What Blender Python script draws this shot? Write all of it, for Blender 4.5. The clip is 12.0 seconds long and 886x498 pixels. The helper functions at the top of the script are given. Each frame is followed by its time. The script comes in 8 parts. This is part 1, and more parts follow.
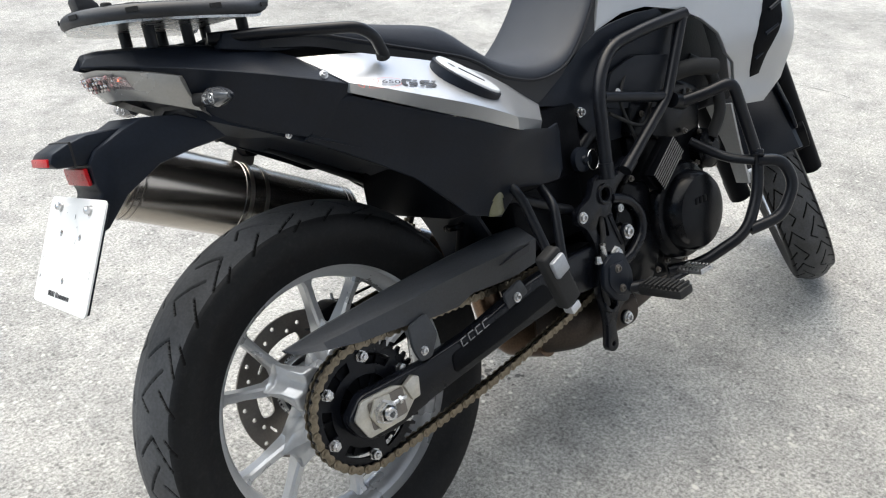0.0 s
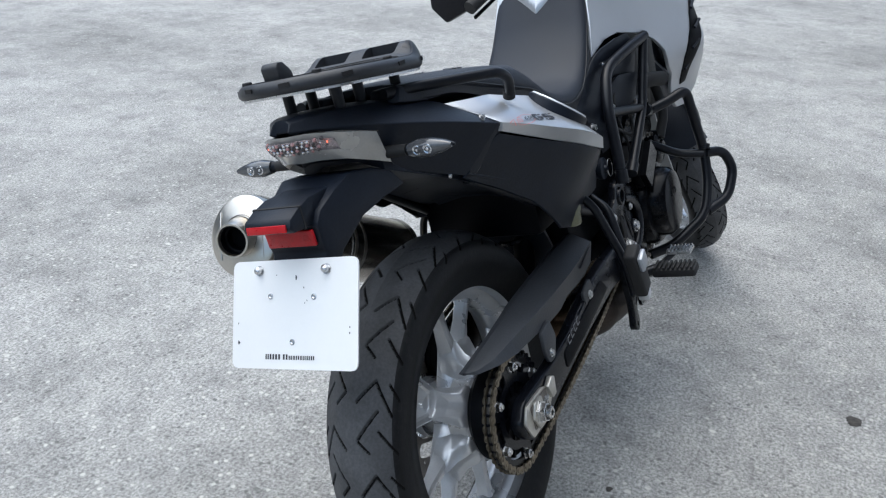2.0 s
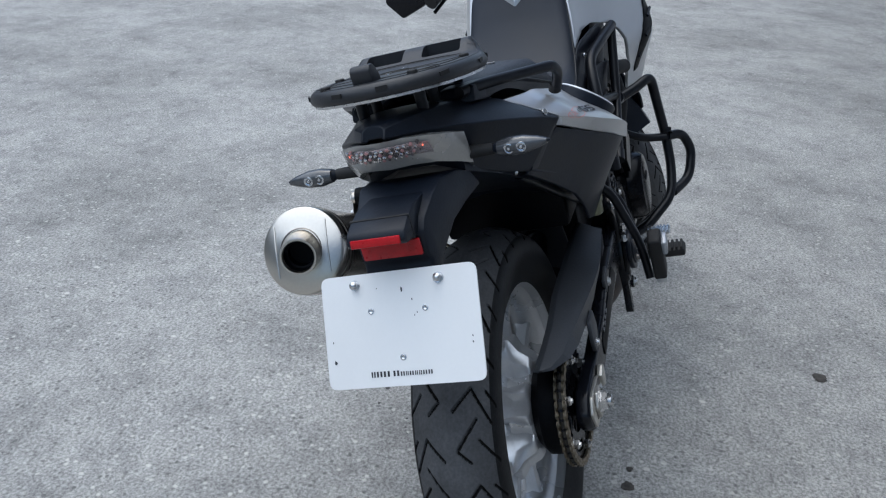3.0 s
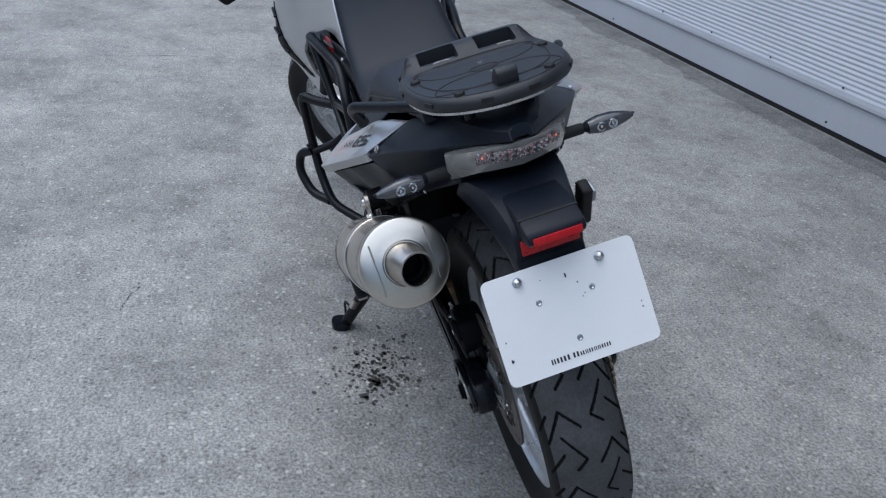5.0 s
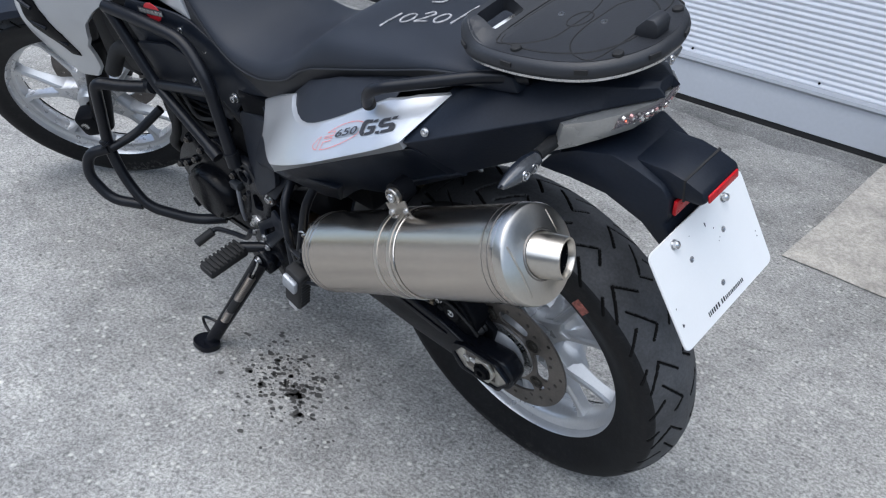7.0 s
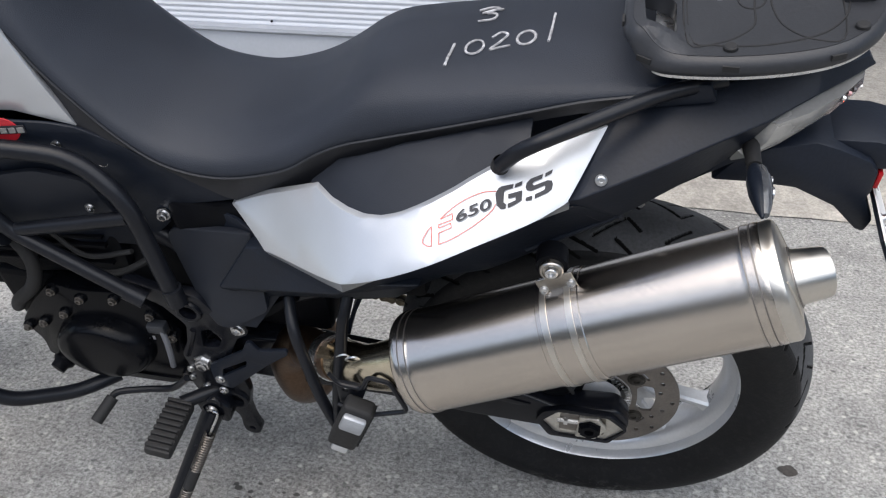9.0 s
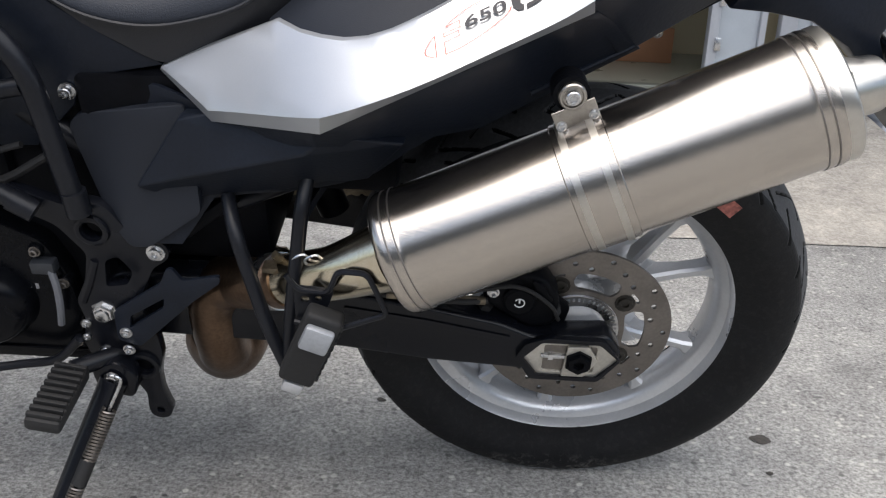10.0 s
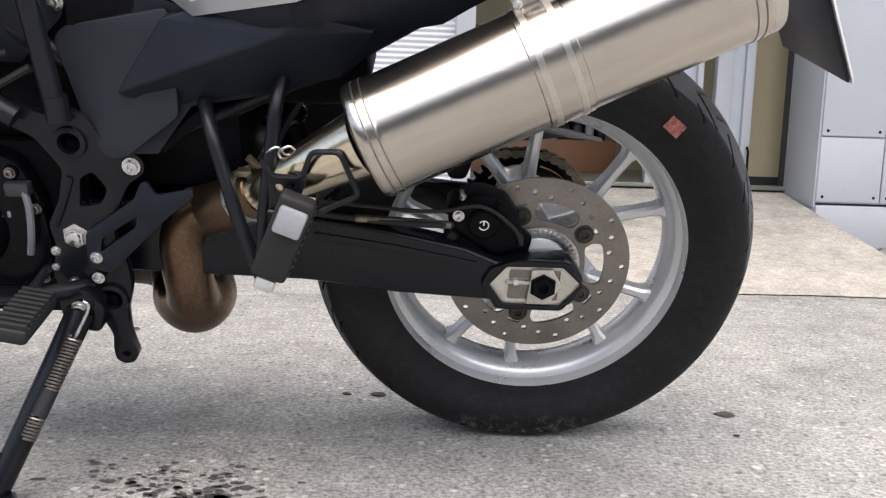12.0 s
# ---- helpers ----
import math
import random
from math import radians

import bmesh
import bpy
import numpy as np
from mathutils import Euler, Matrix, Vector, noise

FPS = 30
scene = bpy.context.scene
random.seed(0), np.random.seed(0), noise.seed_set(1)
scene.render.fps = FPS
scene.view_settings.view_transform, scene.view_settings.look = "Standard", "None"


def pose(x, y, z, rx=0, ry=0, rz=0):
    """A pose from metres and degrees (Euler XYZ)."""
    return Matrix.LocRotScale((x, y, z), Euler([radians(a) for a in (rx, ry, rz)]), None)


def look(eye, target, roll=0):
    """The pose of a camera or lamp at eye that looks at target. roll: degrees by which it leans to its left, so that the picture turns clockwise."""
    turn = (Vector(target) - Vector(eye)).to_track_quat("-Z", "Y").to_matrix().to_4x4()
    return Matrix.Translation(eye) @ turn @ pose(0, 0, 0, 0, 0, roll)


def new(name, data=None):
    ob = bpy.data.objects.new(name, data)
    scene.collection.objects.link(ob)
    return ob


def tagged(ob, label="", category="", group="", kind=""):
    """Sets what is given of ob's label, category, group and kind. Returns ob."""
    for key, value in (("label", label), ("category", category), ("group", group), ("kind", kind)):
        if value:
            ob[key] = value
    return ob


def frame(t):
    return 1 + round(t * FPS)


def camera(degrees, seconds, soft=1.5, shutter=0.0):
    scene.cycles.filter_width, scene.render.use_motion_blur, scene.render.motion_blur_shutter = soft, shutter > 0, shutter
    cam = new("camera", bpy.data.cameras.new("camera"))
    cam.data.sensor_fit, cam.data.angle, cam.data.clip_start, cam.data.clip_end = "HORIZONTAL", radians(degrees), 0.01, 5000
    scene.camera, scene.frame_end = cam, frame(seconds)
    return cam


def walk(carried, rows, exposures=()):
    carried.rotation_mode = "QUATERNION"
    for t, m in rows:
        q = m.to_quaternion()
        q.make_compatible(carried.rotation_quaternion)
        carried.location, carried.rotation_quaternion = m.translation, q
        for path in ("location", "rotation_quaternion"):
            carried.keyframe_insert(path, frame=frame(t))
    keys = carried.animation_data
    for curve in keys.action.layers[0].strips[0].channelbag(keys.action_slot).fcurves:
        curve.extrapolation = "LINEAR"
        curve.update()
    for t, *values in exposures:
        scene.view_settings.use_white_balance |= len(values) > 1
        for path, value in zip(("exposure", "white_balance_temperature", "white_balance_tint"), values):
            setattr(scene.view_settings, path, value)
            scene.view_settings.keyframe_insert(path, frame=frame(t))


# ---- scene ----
# ---- camera ----
LEAN = math.radians(17.329)
PATH = [
    (0.0, -0.6707, -0.9275, 1.2105, 62.66, -1.22, -42.37),
    (0.5, -0.8148, -0.8706, 1.2291, 62.6, -1.17, -45.82),
    (1.0, -0.9205, -0.7562, 1.2418, 63.12, -1.27, -51.83),
    (1.5, -1.0197, -0.6341, 1.2504, 63.25, -1.33, -56.92),
    (2.0, -1.1754, -0.4643, 1.2689, 64.02, -1.99, -62.6),
    (2.5, -1.2502, -0.2971, 1.2646, 64.52, -3.34, -67.83),
    (3.0, -1.2788, -0.1133, 1.2497, 64.14, -2.57, -74.28),
    (3.2, -1.2875, -0.0358, 1.2608, 63.07, -2.92, -77.0),
    (4.8, -1.3194, 0.5879, 1.264, 63.23, -3.88, -101.92),
    (5.0, -1.2789, 0.6569, 1.2558, 63.22, -4.13, -104.59),
    (5.5, -1.1764, 0.8089, 1.2368, 62.16, -4.29, -112.3),
    (6.0, -1.0618, 1.0027, 1.2298, 61.29, -3.99, -121.32),
    (6.5, -0.909, 1.1094, 1.212, 60.64, -4.26, -129.77),
    (6.7, -0.8387, 1.1488, 1.2015, 60.75, -4.67, -132.39),
    (8.3, -0.2674, 1.3547, 1.1942, 61.24, -3.8, -157.59),
    (8.5, -0.1902, 1.3376, 1.1736, 61.43, -2.69, -160.79),
    (9.0, 0.0095, 1.263, 1.1337, 61.92, -0.4, -167.91),
    (9.5, 0.135, 1.2415, 1.0201, 64.22, -1.1, -174.76),
    (10.0, 0.1726, 1.24, 0.7726, 71.27, -2.41, -178.47),
    (10.5, 0.1755, 1.2594, 0.6072, 78.6, -2.95, 179.83),
    (11.0, 0.1646, 1.2798, 0.5379, 82.07, -2.46, 178.75),
    (11.5, 0.1577, 1.3092, 0.5038, 83.17, -1.9, 178.47),
    (12.0, 0.1786, 1.3521, 0.4835, 82.01, -1.82, 178.19),
]
cam = camera(54.63, 12.0, soft=1.2)
walk(cam, [(t, pose(x, y, z, rx, ry, rz)) for t, x, y, z, rx, ry, rz in PATH],
     exposures=[(0.0, 1.19, 6780, 5), (1.5, 0.93, 6280, 5), (2.5, 0.42, 5880, 5), (5.0, 0.02, 5750, 7), (5.5, 0.2, 5700, 7), (6.0, 0.38, 5780, 7), (6.5, 0.5, 5870, 7), (8.5, 0.76, 6440, 9), (10.0, 0.74, 6650, 9), (11.0, 1.05, 6850, 10), (12.0, 1.23, 6950, 12)])

# ---- world and light ----
world = bpy.data.worlds.new("sky")
scene.world = world
world.use_nodes = True
wn = world.node_tree.nodes
sky = wn.new("ShaderNodeTexSky")
sky.sky_type = "NISHITA"
sky.sun_disc = False
sky.sun_elevation = math.radians(68)
sky.sun_rotation = math.radians(20)
sky.air_density = 1.0
sky.dust_density = 3.0
wn["Background"].inputs["Strength"].default_value = 0.135
world.node_tree.links.new(sky.outputs[0], wn["Background"].inputs["Color"])
sun = new("sun", bpy.data.lights.new("sun", "SUN"))
sun.data.energy = 2.05
sun.data.angle = math.radians(95)
sun.data.color = (1.0, 0.98, 0.95)
sun.matrix_world = look((-1.1, 2.4, 6.4), (0, 0, 0))

# ---- materials ----
def ramp_node(n, stops):
    r = n.new("ShaderNodeValToRGB")
    el = r.color_ramp.elements
    while len(el) < len(stops):
        el.new(0.5)
    for e, (p, c) in zip(el, stops):
        e.position, e.color = p, (*c, 1) if len(c) == 3 else c
    return r


def surface(name, color, rough=0.5, metal=0.0, vary=0.12, scale=8.0, fine=220.0, bump=0.02, rough_vary=0.1, dust=0.0, spec=0.5, coat=0.0):
    """Painted, moulded or metal surface with blotches, fine grain and a little dust."""
    m = bpy.data.materials.new(name)
    m.use_nodes = True
    n, l = m.node_tree.nodes, m.node_tree.links
    b = n["Principled BSDF"]
    b.inputs["Metallic"].default_value = metal
    b.inputs["Specular IOR Level"].default_value = spec
    b.inputs["Coat Weight"].default_value = coat
    b.inputs["Coat Roughness"].default_value = 0.15
    tc = n.new("ShaderNodeTexCoord")
    big = n.new("ShaderNodeTexNoise")
    big.inputs["Scale"].default_value = scale
    big.inputs["Detail"].default_value = 6
    sm = n.new("ShaderNodeTexNoise")
    sm.inputs["Scale"].default_value = fine
    sm.inputs["Detail"].default_value = 3
    for t in (big, sm):
        l.new(tc.outputs["Object"], t.inputs["Vector"])
    lo = tuple(c * (1 - vary) for c in color)
    hi = tuple(min(1.0, c * (1 + vary) + dust * 0.25) for c in color)
    r = ramp_node(n, [(0.3, lo), (0.7, hi)])
    l.new(big.outputs["Fac"], r.inputs["Fac"])
    mix = n.new("ShaderNodeMix")
    mix.data_type = "RGBA"
    mix.blend_type = "OVERLAY"
    mix.inputs["Factor"].default_value = min(0.5, vary * 1.5)
    l.new(r.outputs["Color"], mix.inputs["A"])
    l.new(sm.outputs["Fac"], mix.inputs["B"])
    l.new(mix.outputs["Result"], b.inputs["Base Color"])
    mr = n.new("ShaderNodeMapRange")
    mr.inputs["To Min"].default_value = max(0.02, rough - rough_vary)
    mr.inputs["To Max"].default_value = min(1.0, rough + rough_vary)
    l.new(big.outputs["Fac"], mr.inputs["Value"])
    l.new(mr.outputs["Result"], b.inputs["Roughness"])
    if bump:
        bp = n.new("ShaderNodeBump")
        bp.inputs["Strength"].default_value = bump * 10
        bp.inputs["Distance"].default_value = 0.0008
        l.new(sm.outputs["Fac"], bp.inputs["Height"])
        l.new(bp.outputs["Normal"], b.inputs["Normal"])
    return m


BLACK_PLASTIC = surface("black_plastic", (0.0080, 0.0110, 0.0180), 0.42, vary=0.2, bump=0.03, dust=0.003, spec=0.22)
GRAINED_PLASTIC = surface("grained_dark_plastic", (0.0125, 0.0150, 0.0210), 0.5, vary=0.12, fine=900, bump=0.025, dust=0.003, spec=0.26)
RACK_PLASTIC = surface("rack_plastic", (0.018, 0.0195, 0.0235), 0.48, vary=0.15, bump=0.03, dust=0.006, spec=0.45)
GLOSS_BLACK = surface("satin_black_paint", (0.0050, 0.0058, 0.0086), 0.26, vary=0.2, bump=0.0, spec=0.26)
GREY_PLASTIC = surface("dark_grey_plastic", (0.032, 0.0355, 0.042), 0.5, vary=0.18, bump=0.05, dust=0.008)
TUBE_BLACK = surface("powder_coated_tube", (0.0070, 0.0080, 0.0110), 0.34, vary=0.25, bump=0.02, spec=0.26)
ENGINE_BLACK = surface("engine_black", (0.0036, 0.0040, 0.0054), 0.45, vary=0.3, scale=20, bump=0.04, spec=0.07)
ENGINE_PAINT = surface("engine_cover_paint", (0.0030, 0.0034, 0.0046), 0.22, vary=0.25, scale=12, bump=0.01, spec=0.12)
SEAT_VINYL = surface("seat_vinyl", (0.0130, 0.0166, 0.0250), 0.56, vary=0.15, fine=700, bump=0.06, dust=0.01, spec=0.35)
SEAT_SIDE = surface("seat_side_vinyl", (0.010, 0.0108, 0.0140), 0.5, vary=0.15, fine=500, bump=0.04)
TYRE_RUBBER = surface("tyre_rubber", (0.0052, 0.0056, 0.0066), 0.55, vary=0.25, scale=14, bump=0.04, dust=0.002, spec=0.25)
TREAD_RUBBER = surface("worn_tread_rubber", (0.052, 0.0535, 0.057), 0.62, vary=0.3, scale=18, bump=0.06, dust=0.012, spec=0.4)
GROOVE_BLACK = surface("groove_black", (0.004, 0.004, 0.004), 0.8, vary=0.2, bump=0.0, spec=0.2)


def road_scuffs(m):
    """Dry road dust rubbed into the rubber near the contact patch."""
    n, l = m.node_tree.nodes, m.node_tree.links
    b = n["Principled BSDF"]
    src = b.inputs["Base Color"].links[0].from_socket
    tc = n.new("ShaderNodeTexCoord")
    t = n.new("ShaderNodeTexNoise")
    t.inputs["Scale"].default_value, t.inputs["Detail"].default_value, t.inputs["Roughness"].default_value = 95, 8, 0.7
    t.inputs["Distortion"].default_value = 0.4
    l.new(tc.outputs["Object"], t.inputs["Vector"])
    r = ramp_node(n, [(0.50, (0, 0, 0)), (0.62, (1, 1, 1))])
    l.new(t.outputs["Fac"], r.inputs["Fac"])
    sp = n.new("ShaderNodeSeparateXYZ")
    l.new(tc.outputs["Object"], sp.inputs["Vector"])
    low = n.new("ShaderNodeMapRange")
    for k, v in (("From Min", -0.262), ("From Max", -0.312), ("To Min", 0.02), ("To Max", 0.6)):
        low.inputs[k].default_value = v
    l.new(sp.outputs["Z"], low.inputs["Value"])
    a = n.new("ShaderNodeMath")
    a.operation = "MULTIPLY"
    l.new(r.outputs["Color"], a.inputs[0])
    l.new(low.outputs["Result"], a.inputs[1])
    x = n.new("ShaderNodeMix")
    x.data_type = "RGBA"
    l.new(a.outputs[0], x.inputs["Factor"])
    l.new(src, x.inputs["A"])
    x.inputs["B"].default_value = (0.26, 0.25, 0.235, 1)
    l.new(x.outputs["Result"], b.inputs["Base Color"])


road_scuffs(TYRE_RUBBER)
road_scuffs(TREAD_RUBBER)
SILVER_PAINT = surface("silver_paint", (0.47, 0.485, 0.505), 0.33, metal=0.6, vary=0.04, fine=900, bump=0.005, coat=0.4)
WHEEL_SILVER = surface("wheel_silver", (0.54, 0.55, 0.565), 0.29, metal=0.55, vary=0.07, scale=12, bump=0.01)
ALLOY = surface("bare_alloy", (0.55, 0.53, 0.48), 0.4, metal=0.8, vary=0.15, scale=30, bump=0.03)
ZINC = surface("zinc_plate", (0.40, 0.375, 0.34), 0.3, metal=1.0, vary=0.15, scale=40, bump=0.01)
STEEL = surface("zinc_steel", (0.6, 0.6, 0.6), 0.28, metal=1.0, vary=0.12, scale=60, bump=0.01)
CHROME = surface("polished_steel", (0.75, 0.74, 0.72), 0.12, metal=1.0, vary=0.06, bump=0.0)
DISC_STEEL = surface("disc_steel", (0.215, 0.197, 0.18), 0.40, metal=0.9, vary=0.15, scale=25, bump=0.02)
CHAIN_BRASS = surface("chain_link", (0.22, 0.185, 0.135), 0.40, metal=0.9, vary=0.3, scale=90, bump=0.03)
CHAIN_DARK = surface("chain_grease", (0.03, 0.027, 0.022), 0.45, metal=0.3, vary=0.4, scale=60, bump=0.05)
PLATE_WHITE = surface("plate_white", (0.80, 0.805, 0.80), 0.35, vary=0.04, scale=5, bump=0.0, coat=0.2)
INK = surface("black_ink", (0.02, 0.02, 0.025), 0.5, vary=0.05, bump=0.0)
RED_INK = surface("red_ink", (0.65, 0.12, 0.08), 0.5, vary=0.08, bump=0.0)
RED_LENS = surface("red_reflector", (0.46, 0.006, 0.012), 0.3, vary=0.12, scale=50, fine=500, bump=0.03, coat=0.15, spec=0.3)
GREY_LENS = surface("lamp_housing", (0.36, 0.355, 0.34), 0.26, metal=0.35, vary=0.08, bump=0.01, coat=0.5)
CHALK = surface("white_chalk", (0.30, 0.30, 0.31), 0.9, vary=0.5, scale=120, bump=0.05)
RUBBER = surface("soft_rubber", (0.009, 0.009, 0.0095), 0.7, vary=0.25, bump=0.04)


def exhaust_steel(name, base, rough, brushed=(3, 3, 220)):
    m = surface(name, base, rough, metal=1.0, vary=0.05, scale=5, bump=0.0)
    n, l = m.node_tree.nodes, m.node_tree.links
    b = n["Principled BSDF"]
    tc = n.new("ShaderNodeTexCoord")
    mp = n.new("ShaderNodeMapping")
    mp.inputs["Scale"].default_value = brushed
    g = n.new("ShaderNodeTexNoise")
    g.inputs["Scale"].default_value = 8
    g.inputs["Detail"].default_value = 4
    l.new(tc.outputs["Object"], mp.inputs["Vector"])
    l.new(mp.outputs["Vector"], g.inputs["Vector"])
    bp = n.new("ShaderNodeBump")
    bp.inputs["Strength"].default_value = 0.12
    bp.inputs["Distance"].default_value = 0.0006
    l.new(g.outputs["Fac"], bp.inputs["Height"])
    l.new(bp.outputs["Normal"], b.inputs["Normal"])
    b.inputs["Anisotropic"].default_value = 0.5
    return m


EXHAUST_STEEL = exhaust_steel("brushed_exhaust_steel", (0.50, 0.455, 0.405), 0.2)
# darker, duller version of the heat-tinted steel, for the header pipe
DARK_HEAT_STEEL = surface("dark_heat_steel", (0.055, 0.043, 0.035), 0.5, metal=0.7, vary=0.3, scale=9, bump=0.03)
HEAT_STEEL = surface("heat_tinted_steel", (0.17, 0.112, 0.075), 0.34, metal=1.0, vary=0.3, scale=5, bump=0.02)
PIPE_STEEL = surface("exhaust_pipe_steel", (0.62, 0.55, 0.42), 0.2, metal=1.0, vary=0.15, scale=12, bump=0.0)


def ground_material(name, base, grit, stone, stain, bump=0.5, stones=0.6, mix_fine=0.9):
    """Worn mineral surface: grit, pale and dark stones, broad stains."""
    m = bpy.data.materials.new(name)
    m.use_nodes = True
    n, l = m.node_tree.nodes, m.node_tree.links
    b = n["Principled BSDF"]
    b.inputs["Roughness"].default_value = 0.9
    b.inputs["Specular IOR Level"].default_value = 0.25
    tc = n.new("ShaderNodeTexCoord")

    def noise(scale, detail=5, rough=0.6):
        t = n.new("ShaderNodeTexNoise")
        t.inputs["Scale"].default_value, t.inputs["Detail"].default_value, t.inputs["Roughness"].default_value = scale, detail, rough
        l.new(tc.outputs["Object"], t.inputs["Vector"])
        return t.outputs["Fac"]

    def mixin(a, c, fac, kind="MIX"):
        x = n.new("ShaderNodeMix")
        x.data_type, x.blend_type = "RGBA", kind
        l.new(a, x.inputs["A"])
        l.new(c, x.inputs["B"])
        if isinstance(fac, float):
            x.inputs["Factor"].default_value = fac
        else:
            l.new(fac, x.inputs["Factor"])
        return x.outputs["Result"]

    def ramped(src, stops):
        r = ramp_node(n, stops)
        l.new(src, r.inputs["Fac"])
        return r.outputs["Color"]
    g = lambda v: (base[0] * v, base[1] * v, base[2] * v)
    broad = ramped(noise(0.9, 8, 0.66), [(0.33, g(1 - stain)), (0.5, g(1.0)), (0.68, g(1 + stain * 0.7))])
    blot = ramped(noise(4.5, 9, 0.72), [(0.32, (0.27, 0.27, 0.275)), (0.47, (0.5, 0.5, 0.5)), (0.68, (0.68, 0.68, 0.665))])
    col = mixin(broad, blot, 0.6, "OVERLAY")
    mid = ramped(noise(22, 8, 0.8), [(0.30, (0.30, 0.30, 0.30)), (0.70, (0.70, 0.70, 0.70))])
    col = mixin(col, mid, 0.6, "OVERLAY")
    fine = ramped(noise(grit, 3, 0.8), [(0.36, (0.10, 0.10, 0.10)), (0.5, (0.5, 0.5, 0.5)), (0.64, (0.90, 0.90, 0.90))])
    col = mixin(col, fine, mix_fine, "OVERLAY")
    v = n.new("ShaderNodeTexVoronoi")
    v.inputs["Scale"].default_value = stone
    l.new(tc.outputs["Object"], v.inputs["Vector"])
    cell = n.new("ShaderNodeSeparateColor")
    l.new(v.outputs["Color"], cell.inputs["Color"])
    pale = ramped(cell.outputs["Red"], [(0.84, (0, 0, 0)), (0.93, (1, 1, 1))])
    near = ramped(v.outputs["Distance"], [(0.25, (1, 1, 1)), (0.45, (0, 0, 0))])
    both = mixin(pale, near, 1.0, "MULTIPLY")
    lightc = n.new("ShaderNodeRGB")
    lightc.outputs[0].default_value = (min(1, base[0] * 2.0), min(1, base[1] * 1.98), min(1, base[2] * 1.9), 1)
    amount = n.new("ShaderNodeMath")
    amount.operation = "MULTIPLY"
    l.new(both, amount.inputs[0])
    amount.inputs[1].default_value = stones
    col = mixin(col, lightc.outputs[0], amount.outputs[0])
    dark = ramped(cell.outputs["Green"], [(0.84, (0, 0, 0)), (0.92, (1, 1, 1))])
    both2 = mixin(dark, near, 1.0, "MULTIPLY")
    darkc = n.new("ShaderNodeRGB")
    darkc.outputs[0].default_value = (base[0] * 0.35, base[1] * 0.35, base[2] * 0.36, 1)
    amount2 = n.new("ShaderNodeMath")
    amount2.operation = "MULTIPLY"
    l.new(both2, amount2.inputs[0])
    amount2.inputs[1].default_value = stones
    col = mixin(col, darkc.outputs[0], amount2.outputs[0])
    # scattered pale chips of a larger size
    v2 = n.new("ShaderNodeTexVoronoi")
    v2.inputs["Scale"].default_value = stone * 0.42
    v2.inputs["Randomness"].default_value = 1.0
    l.new(tc.outputs["Object"], v2.inputs["Vector"])
    c2 = n.new("ShaderNodeSeparateColor")
    l.new(v2.outputs["Color"], c2.inputs["Color"])
    few = ramped(c2.outputs["Red"], [(0.93, (0, 0, 0)), (0.95, (1, 1, 1))])
    core2 = ramped(v2.outputs["Distance"], [(0.16, (1, 1, 1)), (0.26, (0, 0, 0))])
    both3 = mixin(few, core2, 1.0, "MULTIPLY")
    patchy = ramped(noise(2.2, 4, 0.6), [(0.42, (0, 0, 0)), (0.60, (1, 1, 1))])
    both3 = mixin(both3, patchy, 0.75, "MULTIPLY")
    chipc = n.new("ShaderNodeRGB")
    chipc.outputs[0].default_value = (min(1, base[0] * 2.3), min(1, base[1] * 2.28), min(1, base[2] * 2.2), 1)
    amount3 = n.new("ShaderNodeMath")
    amount3.operation = "MULTIPLY"
    l.new(both3, amount3.inputs[0])
    amount3.inputs[1].default_value = stones
    col = mixin(col, chipc.outputs[0], amount3.outputs[0])
    l.new(col, b.inputs["Base Color"])
    bp = n.new("ShaderNodeBump")
    bp.inputs["Strength"].default_value = bump
    bp.inputs["Distance"].default_value = 0.003
    h = mixin(fine, near, 0.35)
    l.new(h, bp.inputs["Height"])
    l.new(bp.outputs["Normal"], b.inputs["Normal"])
    return m


ASPHALT = ground_material("worn_grey_asphalt", (0.30, 0.297, 0.285), 130, 70, 0.28, bump=0.65, stones=0.66, mix_fine=0.56)
CONCRETE = ground_material("pale_concrete", (0.385, 0.362, 0.325), 90, 40, 0.16, bump=0.15, stones=0.12, mix_fine=0.25)
PANEL_WHITE = surface("white_wall_panel", (0.42, 0.44, 0.475), 0.45, vary=0.04, scale=2, fine=60, bump=0.01)
SHUTTER_GREY = surface("shutter_grey", (0.60, 0.62, 0.66), 0.4, vary=0.05, scale=2, fine=60, bump=0.01)
CREAM_WALL = surface("cream_wall", (0.55, 0.48, 0.32), 0.8, vary=0.06, scale=2, bump=0.02)
BROWN_WOOD = surface("brown_counter", (0.30, 0.15, 0.08), 0.5, vary=0.15, scale=6, bump=0.02)
WET_DARK = surface("oil_stain", (0.055, 0.053, 0.05), 0.6, vary=0.3, scale=30, bump=0.05)

# ---- helpers for shapes ----
def finish(name, bm, material, smooth=True, angle=35):
    bmesh.ops.recalc_face_normals(bm, faces=bm.faces)
    me = bpy.data.meshes.new(name)
    if smooth:
        for f in bm.faces:
            f.smooth = True
        lim = math.radians(angle)
        for e in bm.edges:
            if len(e.link_faces) == 2 and e.calc_face_angle(0) > lim:
                e.smooth = False
    bm.to_mesh(me)
    bm.free()
    me.materials.append(material)
    return me


def part(name, bm, material, parent, label="", angle=35):
    ob = new(name, finish(name, bm, material, angle=angle))
    ob.parent = parent
    if label:
        tagged(ob, label)
    return ob


